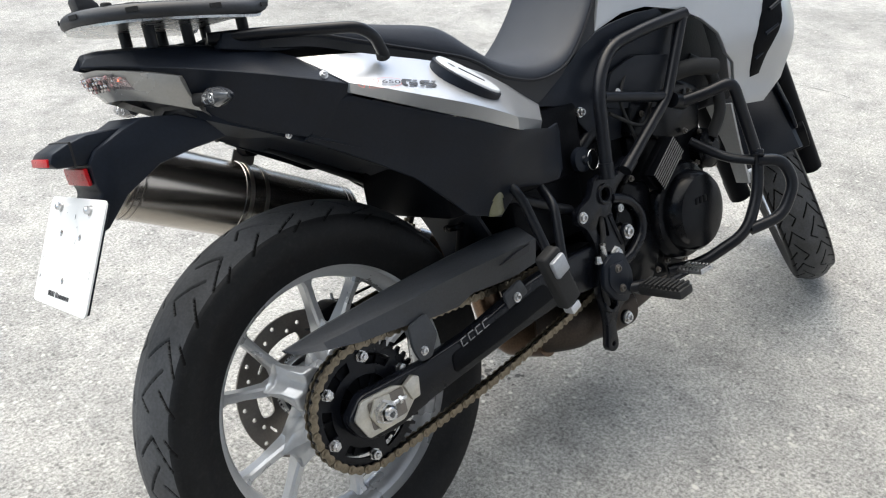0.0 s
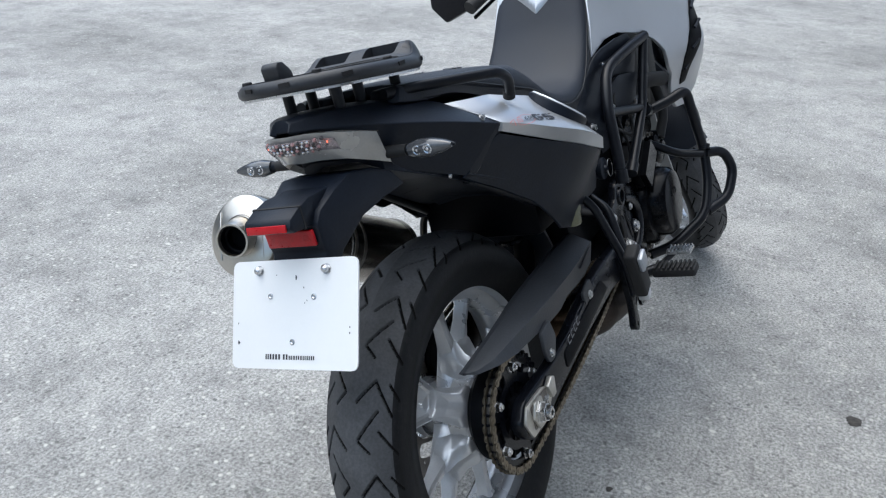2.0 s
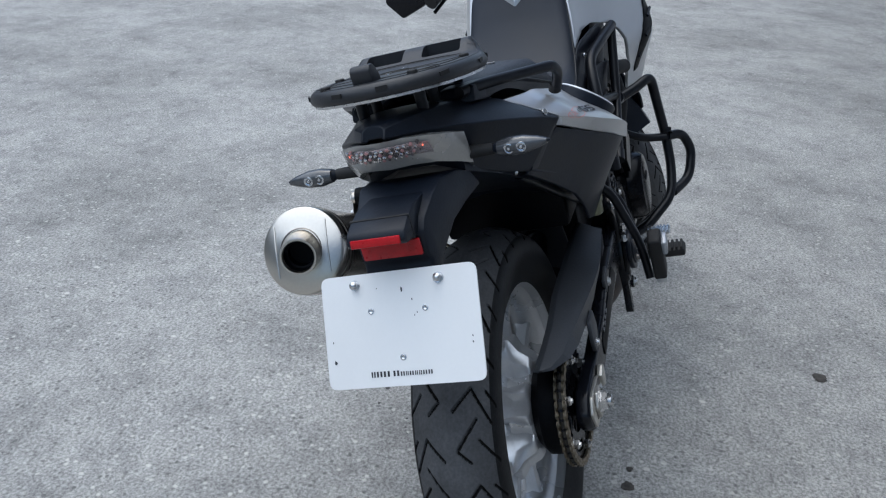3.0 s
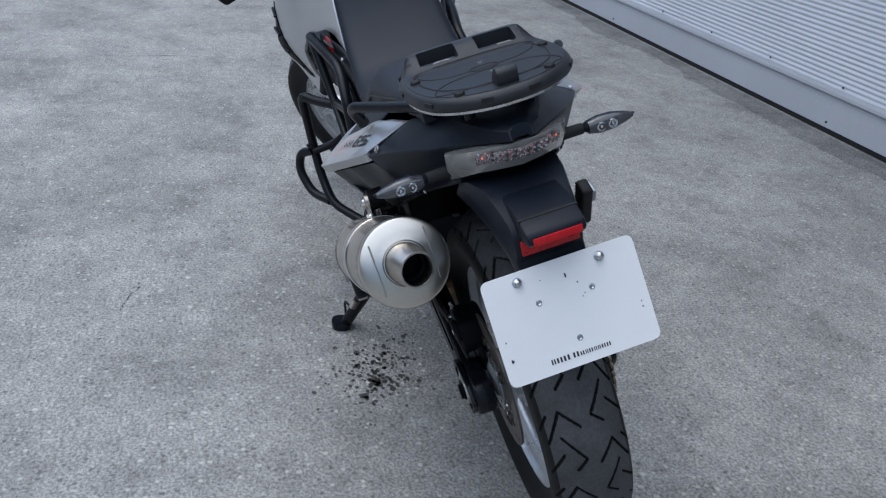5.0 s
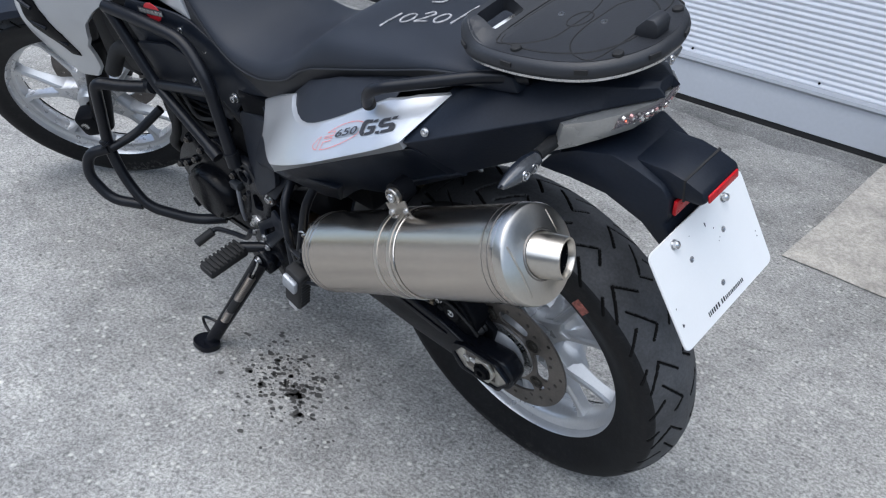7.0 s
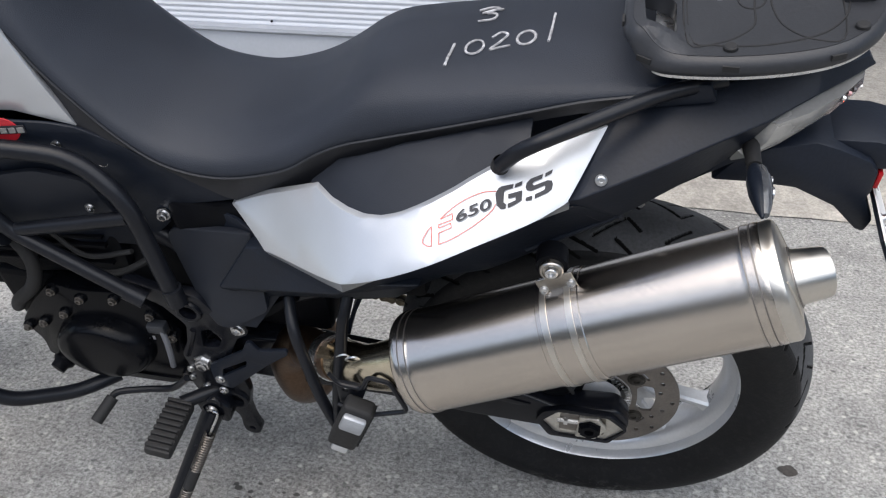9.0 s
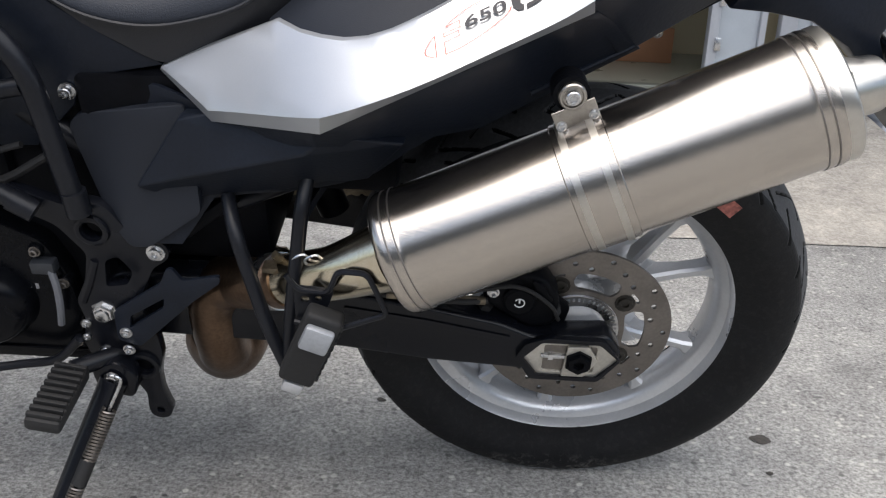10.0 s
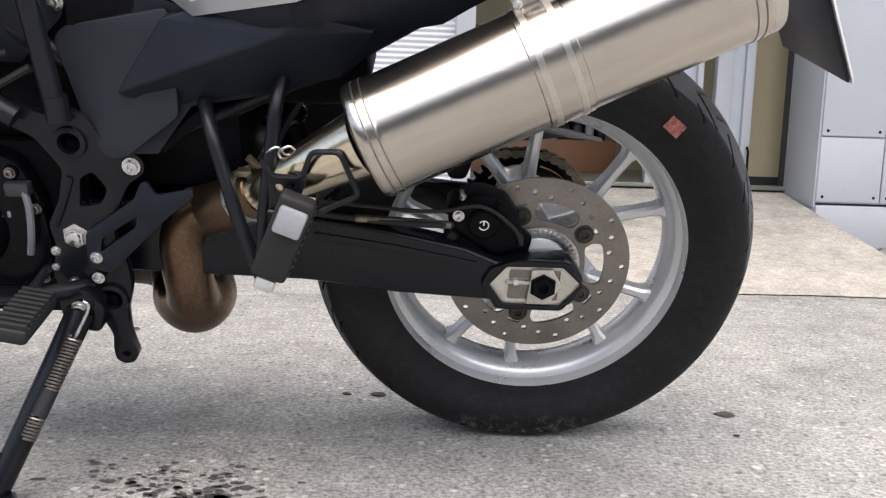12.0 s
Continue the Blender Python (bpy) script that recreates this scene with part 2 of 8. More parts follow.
def thing(name, bm, material, label, category, kind="", group="", angle=35):
    ob = new(name, finish(name, bm, material, angle=angle))
    return tagged(ob, label, category, group, kind)


def add_box(bm, lo, hi, m=None):
    vs = [bm.verts.new((x, y, z)) for x in (lo[0], hi[0]) for y in (lo[1], hi[1]) for z in (lo[2], hi[2])]
    for q in ((0, 1, 3, 2), (4, 6, 7, 5), (0, 4, 5, 1), (2, 3, 7, 6), (0, 2, 6, 4), (1, 5, 7, 3)):
        bm.faces.new([vs[i] for i in q])
    if m is not None:
        bmesh.ops.transform(bm, matrix=m, verts=vs)
    return vs


def box(lo, hi, bevel=0.0, m=None, seg=2):
    bm = bmesh.new()
    add_box(bm, lo, hi, m)
    if bevel:
        bmesh.ops.bevel(bm, geom=bm.edges[:], offset=bevel, segments=seg, affect="EDGES", profile=0.5)
    return bm


def smooth_path(pts, n=6, closed=False):
    pts = [Vector(p) for p in pts]
    if len(pts) == 2:
        return pts
    out = []
    k = len(pts)
    for i in range(k if closed else k - 1):
        p1, p2 = pts[i], pts[(i + 1) % k]
        p0 = pts[i - 1] if (i or closed) else p1 * 2 - p2
        p3 = pts[(i + 2) % k] if (i + 2 < k or closed) else p2 * 2 - p1
        for j in range(n):
            t = j / n
            out.append(0.5 * (2 * p1 + (p2 - p0) * t + (2 * p0 - 5 * p1 + 4 * p2 - p3) * t * t + (3 * p1 - p0 - 3 * p2 + p3) * t ** 3))
    if not closed:
        out.append(pts[-1])
    return out


def bent(pts, r=0.03, n=5):
    """Straight runs with rounded bends of radius about r."""
    pts = [Vector(p) for p in pts]
    out = [pts[0]]
    for a, b, c in zip(pts, pts[1:], pts[2:]):
        d1, d2 = (a - b), (c - b)
        q = min(r, d1.length * 0.45, d2.length * 0.45)
        s, e = b + d1.normalized() * q, b + d2.normalized() * q
        out += [s.lerp(b, j / n).lerp(b.lerp(e, j / n), j / n) for j in range(n + 1)]
    out.append(pts[-1])
    return out


def add_tube(bm, path, r, seg=12, closed=False, caps=True, flat=1.0):
    path = [Vector(p) for p in path]
    k = len(path)
    rad = r if isinstance(r, (list, tuple)) else [r] * k
    rings, up = [], None
    for i, p in enumerate(path):
        a = path[(i - 1) % k] if (i or closed) else p
        b = path[(i + 1) % k] if (i < k - 1 or closed) else p
        d = (b - a).normalized()
        if up is None:
            up = d.orthogonal().normalized()
        up = (up - d * up.dot(d)).normalized()
        s = d.cross(up)
        rings.append([bm.verts.new(p + rad[i] * (math.cos(q) * up + flat * math.sin(q) * s)) for q in (2 * math.pi * j / seg for j in range(seg))])
    for i in range(k if closed else k - 1):
        a, b = rings[i], rings[(i + 1) % k]
        if closed and i == k - 1:
            o = min(range(seg), key=lambda q: (a[0].co - b[q].co).length)
            b = b[o:] + b[:o]
        for j in range(seg):
            bm.faces.new((a[j], a[(j + 1) % seg], b[(j + 1) % seg], b[j]))
    if caps and not closed:
        bm.faces.new(rings[0][::-1])
        bm.faces.new(rings[-1])
    return rings


def tube(path, r, seg=12, closed=False, caps=True, flat=1.0):
    bm = bmesh.new()
    add_tube(bm, path, r, seg, closed, caps, flat)
    return bm


def frame_axes(d):
    d = Vector(d).normalized()
    u = Vector((0, 0, 1)) if abs(d.z) < 0.9 else Vector((1, 0, 0))
    u = (u - d * u.dot(d)).normalized()
    return d, u, d.cross(u)


def add_lathe(bm, origin, axis, profile, seg=48, close=False):
    """Revolve (along, radius) pairs about an axis."""
    d, u, s = frame_axes(axis)
    o = Vector(origin)
    rings = []
    for a, r in profile:
        if r < 1e-6:
            rings.append([bm.verts.new(o + d * a)])
        else:
            rings.append([bm.verts.new(o + d * a + r * (math.cos(q) * u + math.sin(q) * s)) for q in (2 * math.pi * j / seg for j in range(seg))])
    n = len(rings)
    for i in range(n if close else n - 1):
        a, b = rings[i], rings[(i + 1) % n]
        for j in range(seg):
            k = (j + 1) % seg
            if len(a) == 1 and len(b) > 1:
                bm.faces.new((a[0], b[k], b[j]))
            elif len(b) == 1 and len(a) > 1:
                bm.faces.new((a[j], a[k], b[0]))
            elif len(a) > 1:
                bm.faces.new((a[j], a[k], b[k], b[j]))


def lathe(origin, axis, profile, seg=48, close=False):
    bm = bmesh.new()
    add_lathe(bm, origin, axis, profile, seg, close)
    return bm


def add_prism(bm, poly, y0, y1, bend=None, holes=()):
    """A plate cut to the outline poly of (x, z), between y0 and y1, with holes through it. bend: y shift by (x, z)."""
    bend = bend or (lambda x, z: 0.0)
    tmp = bmesh.new()
    edges = []
    for loop in (poly, *holes):
        vs = [tmp.verts.new((x, 0, z)) for x, z in loop]
        edges += [tmp.edges.new((vs[i], vs[(i + 1) % len(vs)])) for i in range(len(vs))]
    if holes:
        bmesh.ops.triangle_fill(tmp, use_beauty=True, edges=edges)
    else:
        tmp.faces.new(tmp.verts[:])
    tmp.verts.index_update()
    fs = [[v.index for v in f.verts] for f in tmp.faces]
    co = [v.co.copy() for v in tmp.verts]
    rim = [(e.verts[0].index, e.verts[1].index) for e in tmp.edges if len(e.link_faces) == 1]
    tmp.free()
    a = [bm.verts.new((c.x, y0 + bend(c.x, c.z), c.z)) for c in co]
    b = [bm.verts.new((c.x, y1 + bend(c.x, c.z), c.z)) for c in co]
    for f in fs:
        bm.faces.new([a[i] for i in f])
        bm.faces.new([b[i] for i in reversed(f)])
    for i, j in rim:
        bm.faces.new((a[i], a[j], b[j], b[i]))
    return a + b


def bevel_sharp(bm, off, seg=2, angle=30):
    bmesh.ops.recalc_face_normals(bm, faces=bm.faces)
    es = [e for e in bm.edges if len(e.link_faces) == 2 and e.calc_face_angle(0) > math.radians(angle)]
    if es and off:
        bmesh.ops.bevel(bm, geom=es, offset=off, segments=seg, affect="EDGES", profile=0.5, clamp_overlap=True)


def prism(poly, y0, y1, bevel=0.0, bend=None, holes=(), seg=2):
    bm = bmesh.new()
    add_prism(bm, poly, y0, y1, bend, holes)
    bevel_sharp(bm, bevel, seg)
    return bm


def circle(cx, cz, r, n=16, a0=0.0):
    return [(cx + r * math.cos(a0 + 2 * math.pi * i / n), cz + r * math.sin(a0 + 2 * math.pi * i / n)) for i in range(n)]


def rounded(poly, r=0.01, n=4):
    pts = [Vector((*p, 0)) for p in poly]
    out = []
    k = len(pts)
    for i in range(k):
        a, b, c = pts[i - 1], pts[i], pts[(i + 1) % k]
        d1, d2 = a - b, c - b
        q = min(r, d1.length * 0.45, d2.length * 0.45)
        s, e = b + d1.normalized() * q, b + d2.normalized() * q
        for j in range(n + 1):
            p = s.lerp(b, j / n).lerp(b.lerp(e, j / n), j / n)
            out.append((p.x, p.y))
    return out


def loft(rings, cap=True, closed_ring=True):
    bm = bmesh.new()
    vs = [[bm.verts.new(p) for p in r] for r in rings]
    n = len(rings[0])
    for a, b in zip(vs, vs[1:]):
        for j in range(n if closed_ring else n - 1):
            k = (j + 1) % n
            bm.faces.new((a[j], a[k], b[k], b[j]))
    if cap and closed_ring:
        bm.faces.new(vs[0][::-1])
        bm.faces.new(vs[-1])
    return bm


def add_bolt(bm, p, axis, r=0.007, h=0.005, socket=True):
    """A socket-head bolt with a washer face."""
    prof = [(0, r * 1.35), (h * 0.3, r * 1.35), (h * 0.3, r), (h, r * 0.95), (h * 1.1, r * 0.8)]
    if socket:
        prof += [(h * 1.1, r * 0.5), (h * 0.5, r * 0.45), (h * 0.5, 0)]
    else:
        prof += [(h * 1.2, 0)]
    add_lathe(bm, p, axis, prof, 12)


def bolt_part(p, axis, parent, r=0.007, h=0.005, material=None, name="bolt", label=""):
    bm = bmesh.new()
    add_bolt(bm, p, axis, r, h)
    return part(name, bm, material or STEEL, parent, label)

# ---- ground, ramp and facade ----
FACADE_Y, SHUTTER_Y, RAMP_Y = -2.52, -2.355, -1.245


def gap_poly(bm, pts, z):
    bm.faces.new([bm.verts.new((x, y, z)) for x, y in pts])


def build_ground():
    bm = bmesh.new()
    xs = [-60, -12, -5] + [-3 + 0.25 * i for i in range(41)] + [10, 20, 60]
    ys = [-60, -12, -5] + [-3 + 0.25 * i for i in range(33)] + [8, 20, 60]
    vs = [[bm.verts.new((x, y, 0.0)) for y in ys] for x in xs]
    for i in range(len(xs) - 1):
        for j in range(len(ys) - 1):
            bm.faces.new((vs[i][j], vs[i + 1][j], vs[i + 1][j + 1], vs[i][j + 1]))
    return thing("ground", bm, ASPHALT, "worn light grey asphalt yard with pale grit", "ground", "structure")


build_ground()


def build_ramp():
    """Pale concrete apron, flush at its front edge, that climbs to the doorway."""
    random.seed(5)
    bm = bmesh.new()
    top, n = [], 14
    for j in range(n + 1):
        v = j / n
        y = RAMP_Y + (-2.95 - RAMP_Y) * v
        z = 0.004 + 0.235 * max(0.0, v) * (0.85 + 0.15 * v)
        row = []
        for i in range(15):
            u = i / 14
            x = 0.0 + (-1.66 - 0.0) * u + (0.10 * (1 - v) if i == 14 else 0)
            wob = 0.012 * noise.noise((x * 5, y * 5, 1.0)) if j == 0 or i == 0 else 0
            row.append(bm.verts.new((x + (wob if i == 0 else 0), y + (wob if j == 0 else 0), z)))
        top.append(row)
    for a, b in zip(top, top[1:]):
        for i in range(14):
            bm.faces.new((a[i], a[i + 1], b[i + 1], b[i]))
    for side in (0, 14):
        for a, b in zip(top, top[1:]):
            p, q = a[side], b[side]
            r, s = bm.verts.new((p.co.x, p.co.y, -0.05)), bm.verts.new((q.co.x, q.co.y, -0.05))
            bm.faces.new((p, q, s, r))
    return thing("ramp", bm, CONCRETE, "pale worn concrete ramp up to the doorway", "ramp", "structure")


build_ramp()


def build_verge():
    """Concrete strip and loose gravel beside the ramp, at the foot of the panelled wall."""
    bm = bmesh.new()
    gap_poly(bm, [(-1.58, -1.27), (-6.0, -1.27), (-6.0, -1.95), (-1.62, -1.95)], 0.004)
    thing("pavement", bm, CONCRETE, "flat pale concrete strip beside the ramp", "pavement", "structure")
    random.seed(9)
    bm = bmesh.new()
    for i in range(260):
        x, y, r = random.uniform(-3.2, -1.70), random.uniform(-2.5, -2.0), random.uniform(0.006, 0.016)
        m = Matrix.LocRotScale((x, y, r * 0.4), Euler((random.random() * 3, random.random() * 3, 0)), (r, r * 0.8, r * 0.6))
        bmesh.ops.create_icosphere(bm, subdivisions=1, radius=1, matrix=m)
    thing("gravel", bm, surface("dark_gravel", (0.12, 0.115, 0.11), 0.9, vary=0.4, scale=40), "dark loose gravel at the foot of the wall", "gravel", "stuff")


build_verge()


def build_shutter_wall():
    """Wall with a corrugated roller shutter: bottom rail, slats, end guide and fixings."""
    wall = new("wall_shutter")
    tagged(wall, "light grey metal wall with a closed corrugated roller shutter", "wall", kind="structure")
    turn = pose(0, SHUTTER_Y, 0, 0, 0, 2.4)
    wall.matrix_world = turn
    L = 9.0
    bm = bmesh.new()
    add_box(bm, (0.02, -0.30, 0), (L, -0.06, 3.4))
    part("backing", bm, PANEL_WHITE, wall)
    bm = bmesh.new()
    prof = [(0.0, 0.030), (0.0, 0.182), (0.020, 0.195), (0.020, 0.209), (-0.004, 0.213), (-0.06, 0.213), (-0.06, 0.030)]
    vs = [[bm.verts.new((x, y, z)) for y, z in prof] for x in (0.02, L)]
    for i in range(len(prof)):
        k = (i + 1) % len(prof)
        bm.faces.new((vs[0][i], vs[1][i], vs[1][k], vs[0][k]))
    bm.faces.new(vs[0])
    bm.faces.new(vs[1][::-1])
    part("bottom_rail", bm, PANEL_WHITE, wall, "smooth pale bottom rail with a ledge")
    part("rubber_seal", box((0.02, -0.05, 0.002), (L, -0.008, 0.029)), RUBBER, wall, "black rubber floor seal")
    sheet = bmesh.new()
    pitch = 0.0235
    prev = None
    for i in range(130 * 4 + 1):
        z = 0.214 + pitch * i / 4
        y = -0.030 + 0.0055 * math.sin(math.pi * 2 * i / 4 + 0.6)
        row = (sheet.verts.new((0.02, y, z)), sheet.verts.new((L, y, z)))
        if prev:
            sheet.faces.new((prev[0], prev[1], row[1], row[0]))
        prev = row
    part("corrugated_sheet", sheet, SHUTTER_GREY, wall, "finely corrugated light grey sheet", angle=80)
    guide = bmesh.new()
    add_box(guide, (-0.06, -0.12, 0), (0.02, 0.03, 3.4))
    bevel_sharp(guide, 0.004)
    part("guide_rail", guide, PANEL_WHITE, wall, "pale vertical guide rail")
    nail = bmesh.new()
    add_lathe(nail, (0, 0, 0), (0, 1, 0), [(0, 0.006), (0.004, 0.005), (0.005, 0)], 8)
    me = finish("rivet", nail, GLOSS_BLACK)
    for i in range(15):
        ob = new("rivet", me)
        ob.parent = wall
        ob.location = (0.41 + i * 0.567, -0.025, 0.232)
    for x in (2.13, 4.40, 6.67):
        ob = new("rivet", me)
        ob.parent = wall
        ob.location = (x, 0.0, 0.056)


build_shutter_wall()


def build_facade():
    """Panelled wall beside the doorway, its reveal and plinth."""
    wall = new("wall_panelled")
    tagged(wall, "white metal panelled wall with visible panel joints and a plinth", "wall", kind="structure")
    x0, x1 = -1.66, -7.0
    part("backing", box((x1, FACADE_Y - 0.35, 0.20), (x0 - 0.005, FACADE_Y - 0.008, 3.4)), PANEL_WHITE, wall)
    part("plinth", box((x1, FACADE_Y - 0.3, 0.0), (x0 + 0.0, FACADE_Y + 0.02, 0.19), 0.004), PANEL_WHITE, wall, "pale plinth course at the foot of the wall")
    widths = [0.30, 1.0, 1.0, 1.0, 1.0]
    rows = [(0.205, 0.50), (0.505, 1.5), (1.505, 2.5)]
    x = x0
    for wd in widths:
        for za, zb in rows:
            part("panel", box((x - wd + 0.003, FACADE_Y - 0.01, za + 0.002), (x - 0.003, FACADE_Y + 0.004, zb), 0.003), PANEL_WHITE, wall)
            for sx in (x - 0.03, x - wd + 0.03):
                bolt_part((sx, FACADE_Y + 0.004, za + 0.025), (0, 1, 0), wall, 0.005, 0.003, GLOSS_BLACK, "rivet")
        x -= wd
    part("reveal", box((x0 - 0.004, -2.86, 0.18), (x0 + 0.006, FACADE_Y - 0.004, 3.0), 0.002), PANEL_WHITE, wall, "white side of the door recess")


build_facade()


def build_doorway():
    """Glazed entrance in a shallow recess, with the room behind it."""
    y = -2.88
    room = new("wall_room")
    tagged(room, "cream painted walls of the room behind the entrance", "wall", kind="structure")
    part("back_wall", box((-3.2, -4.75, 0.2), (2.0, -4.6, 3.2)), CREAM_WALL, room)
    part("side_wall", box((-2.1, -4.6, 0.2), (-2.0, -2.95, 3.2)), CREAM_WALL, room)
    part("side_wall", box((1.6, -4.6, 0.2), (1.8, -2.7, 3.2)), CREAM_WALL, room)
    part("return_wall", box((-2.0, -3.22, 0.2), (-1.18, -3.14, 3.2)), CREAM_WALL, room)
    part("skirting", box((-2.0, -3.14, 0.24), (-1.18, -3.128, 0.285)), GREY_PLASTIC, room, "dark skirting board")
    part("skirting", box((-1.15, -4.6, 0.24), (2.0, -4.585, 0.30)), GREY_PLASTIC, room, "dark skirting board")
    thing("floor", box((-3.4, -4.75, 0.15), (2.0, -2.93, 0.240)), surface("room_floor", (0.27, 0.28, 0.23), 0.3, vary=0.1, scale=3), "grey-green tiled floor of the room inside", "floor", "structure")
    thing("ceiling", box((-3.4, -4.75, 3.2), (2.0, -2.6, 3.3)), PANEL_WHITE, "plain white ceiling", "ceiling", "structure")
    thing("wall_lintel", box((-1.66, -2.98, 2.75), (0.0, -2.4, 3.4)), PANEL_WHITE, "white wall above the entrance", "wall", "structure")
    part("jamb", box((-1.685, -2.93, 0.2), (-1.655, -2.87, 3.0)), GREY_PLASTIC, room, "dark grey door jamb")
    door = new("door_1")
    tagged(door, "white framed entrance door standing ajar", "door", kind="structure")
    door.matrix_world = pose(-1.28, y, 0.250, 0, 0, 0)
    w, h = 0.185, 2.4
    pane = surface("frosted_pane", (0.42, 0.46, 0.50), 0.15, vary=0.05)
    for lo, hi in (((-0.075, -0.03, 0.0), (0.0, 0.03, h)), ((-w, -0.03, 0.0), (-w + 0.045, 0.03, h)), ((-w + 0.045, -0.03, 0.0), (-0.075, 0.03, 0.12)), ((-w + 0.045, -0.03, h - 0.1), (-0.075, 0.03, h))):
        part("door_frame", box(lo, hi, 0.004), PANEL_WHITE, door)
    part("pane", box((-w + 0.045, -0.006, 0.12), (-0.075, 0.006, h - 0.1)), pane, door, "grey glass pane")
    part("handle", tube([(-w + 0.012, 0.03, 0.02), (-w + 0.012, 0.05, 0.04), (-w + 0.012, 0.05, 0.17), (-w + 0.012, 0.03, 0.19)], 0.006, 8), GLOSS_BLACK, door, "black door pull")
    frame2 = new("door_2")
    tagged(frame2, "white framed glass front beside the entrance door", "door", kind="structure")
    for x0, x1 in ((-1.00, -0.955), (-1.215, -1.185), (0.02, 0.09)):
        part("door_frame", box((x0, y - 0.03, 0.24), (x1, y + 0.03, 2.75), 0.004), PANEL_WHITE, frame2)
    part("pane", box((-1.185, y - 0.006, 0.36), (-1.00, y + 0.006, 2.7)), pane, frame2, "grey glass pane")
    part("kick_plate", box((-1.185, y - 0.02, 0.25), (-1.00, y + 0.02, 0.36), 0.003), PANEL_WHITE, frame2)
    for z in (0.42, 0.62):
        part("hinge", box((-1.012, y + 0.03, z), (-0.985, y + 0.045, z + 0.06), 0.003), STEEL, frame2)
    part("threshold", box((-1.66, y - 0.04, 0.232), (0.09, y + 0.05, 0.252), 0.003), surface("threshold_steel", (0.20, 0.21, 0.18), 0.5, metal=0.3), frame2, "grey metal threshold")
    counter = new("counter")
    tagged(counter, "brown wooden counter under dark shelves inside the room", "counter")
    part("body", box((-1.06, -4.3, 0.240), (0.9, -3.95, 0.44), 0.004), BROWN_WOOD, counter)
    part("shelf_back", box((-1.06, -4.32, 0.44), (0.9, -4.28, 1.15)), GREY_PLASTIC, counter, "dark shelf back")
    part("shelf", box((-1.06, -4.28, 0.60), (0.9, -4.0, 0.615)), GREY_PLASTIC, counter)
    random.seed(3)
    cols = [surface("bottle_plastic", c, 0.35) for c in ((0.03, 0.03, 0.035), (0.5, 0.5, 0.5), (0.08, 0.09, 0.11))]
    prof = [(0, 0.001), (0, 0.028), (0.085, 0.028), (0.10, 0.012), (0.12, 0.012), (0.122, 0)]
    meshes = [finish("bottle", lathe((0, 0, 0), (0, 0, 1), prof, 12), c) for c in cols]
    for row, z in enumerate((0.44, 0.615)):
        for i in range(22):
            ob = new("bottle", meshes[(i + row) % 3])
            ob.location = (-1.0 + 0.078 * i, -4.1 + random.uniform(-0.02, 0.02), z)
            tagged(ob, ("black plastic bottle on the brown counter", "pale grey plastic bottle on the brown counter", "dark blue-grey bottle on the brown counter")[(i + row) % 3], "bottle", "bottles on the counter")


build_doorway()


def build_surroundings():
    """Unseen canopy, upper wall and far wall, added to darken and shape reflections."""
    soffit = surface("reflected_slab_grey", (0.16, 0.167, 0.18), 0.7, vary=0.1, scale=2, bump=0.02)
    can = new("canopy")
    tagged(can, "unseen grey canopy added along the building to darken reflections", "canopy", kind="structure")
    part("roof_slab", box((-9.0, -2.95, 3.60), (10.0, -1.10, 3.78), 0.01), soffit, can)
    part("fascia", box((-9.0, -1.10, 3.52), (10.0, -1.05, 3.86), 0.008), soffit, can, "front edge of the added canopy")
    thing("wall_upper", box((-9.0, -3.3, 3.80), (10.0, -3.0, 7.0)), PANEL_WHITE, "unseen light grey upper wall added above the canopy", "wall", "structure")
    thing("wall_across", box((-30.0, 15.0, 0.0), (30.0, 15.4, 5.5)), surface("grey_render", (0.22, 0.225, 0.22), 0.8, vary=0.15, scale=0.8), "unseen grey wall added across the yard for reflections", "wall", "structure")


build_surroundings()


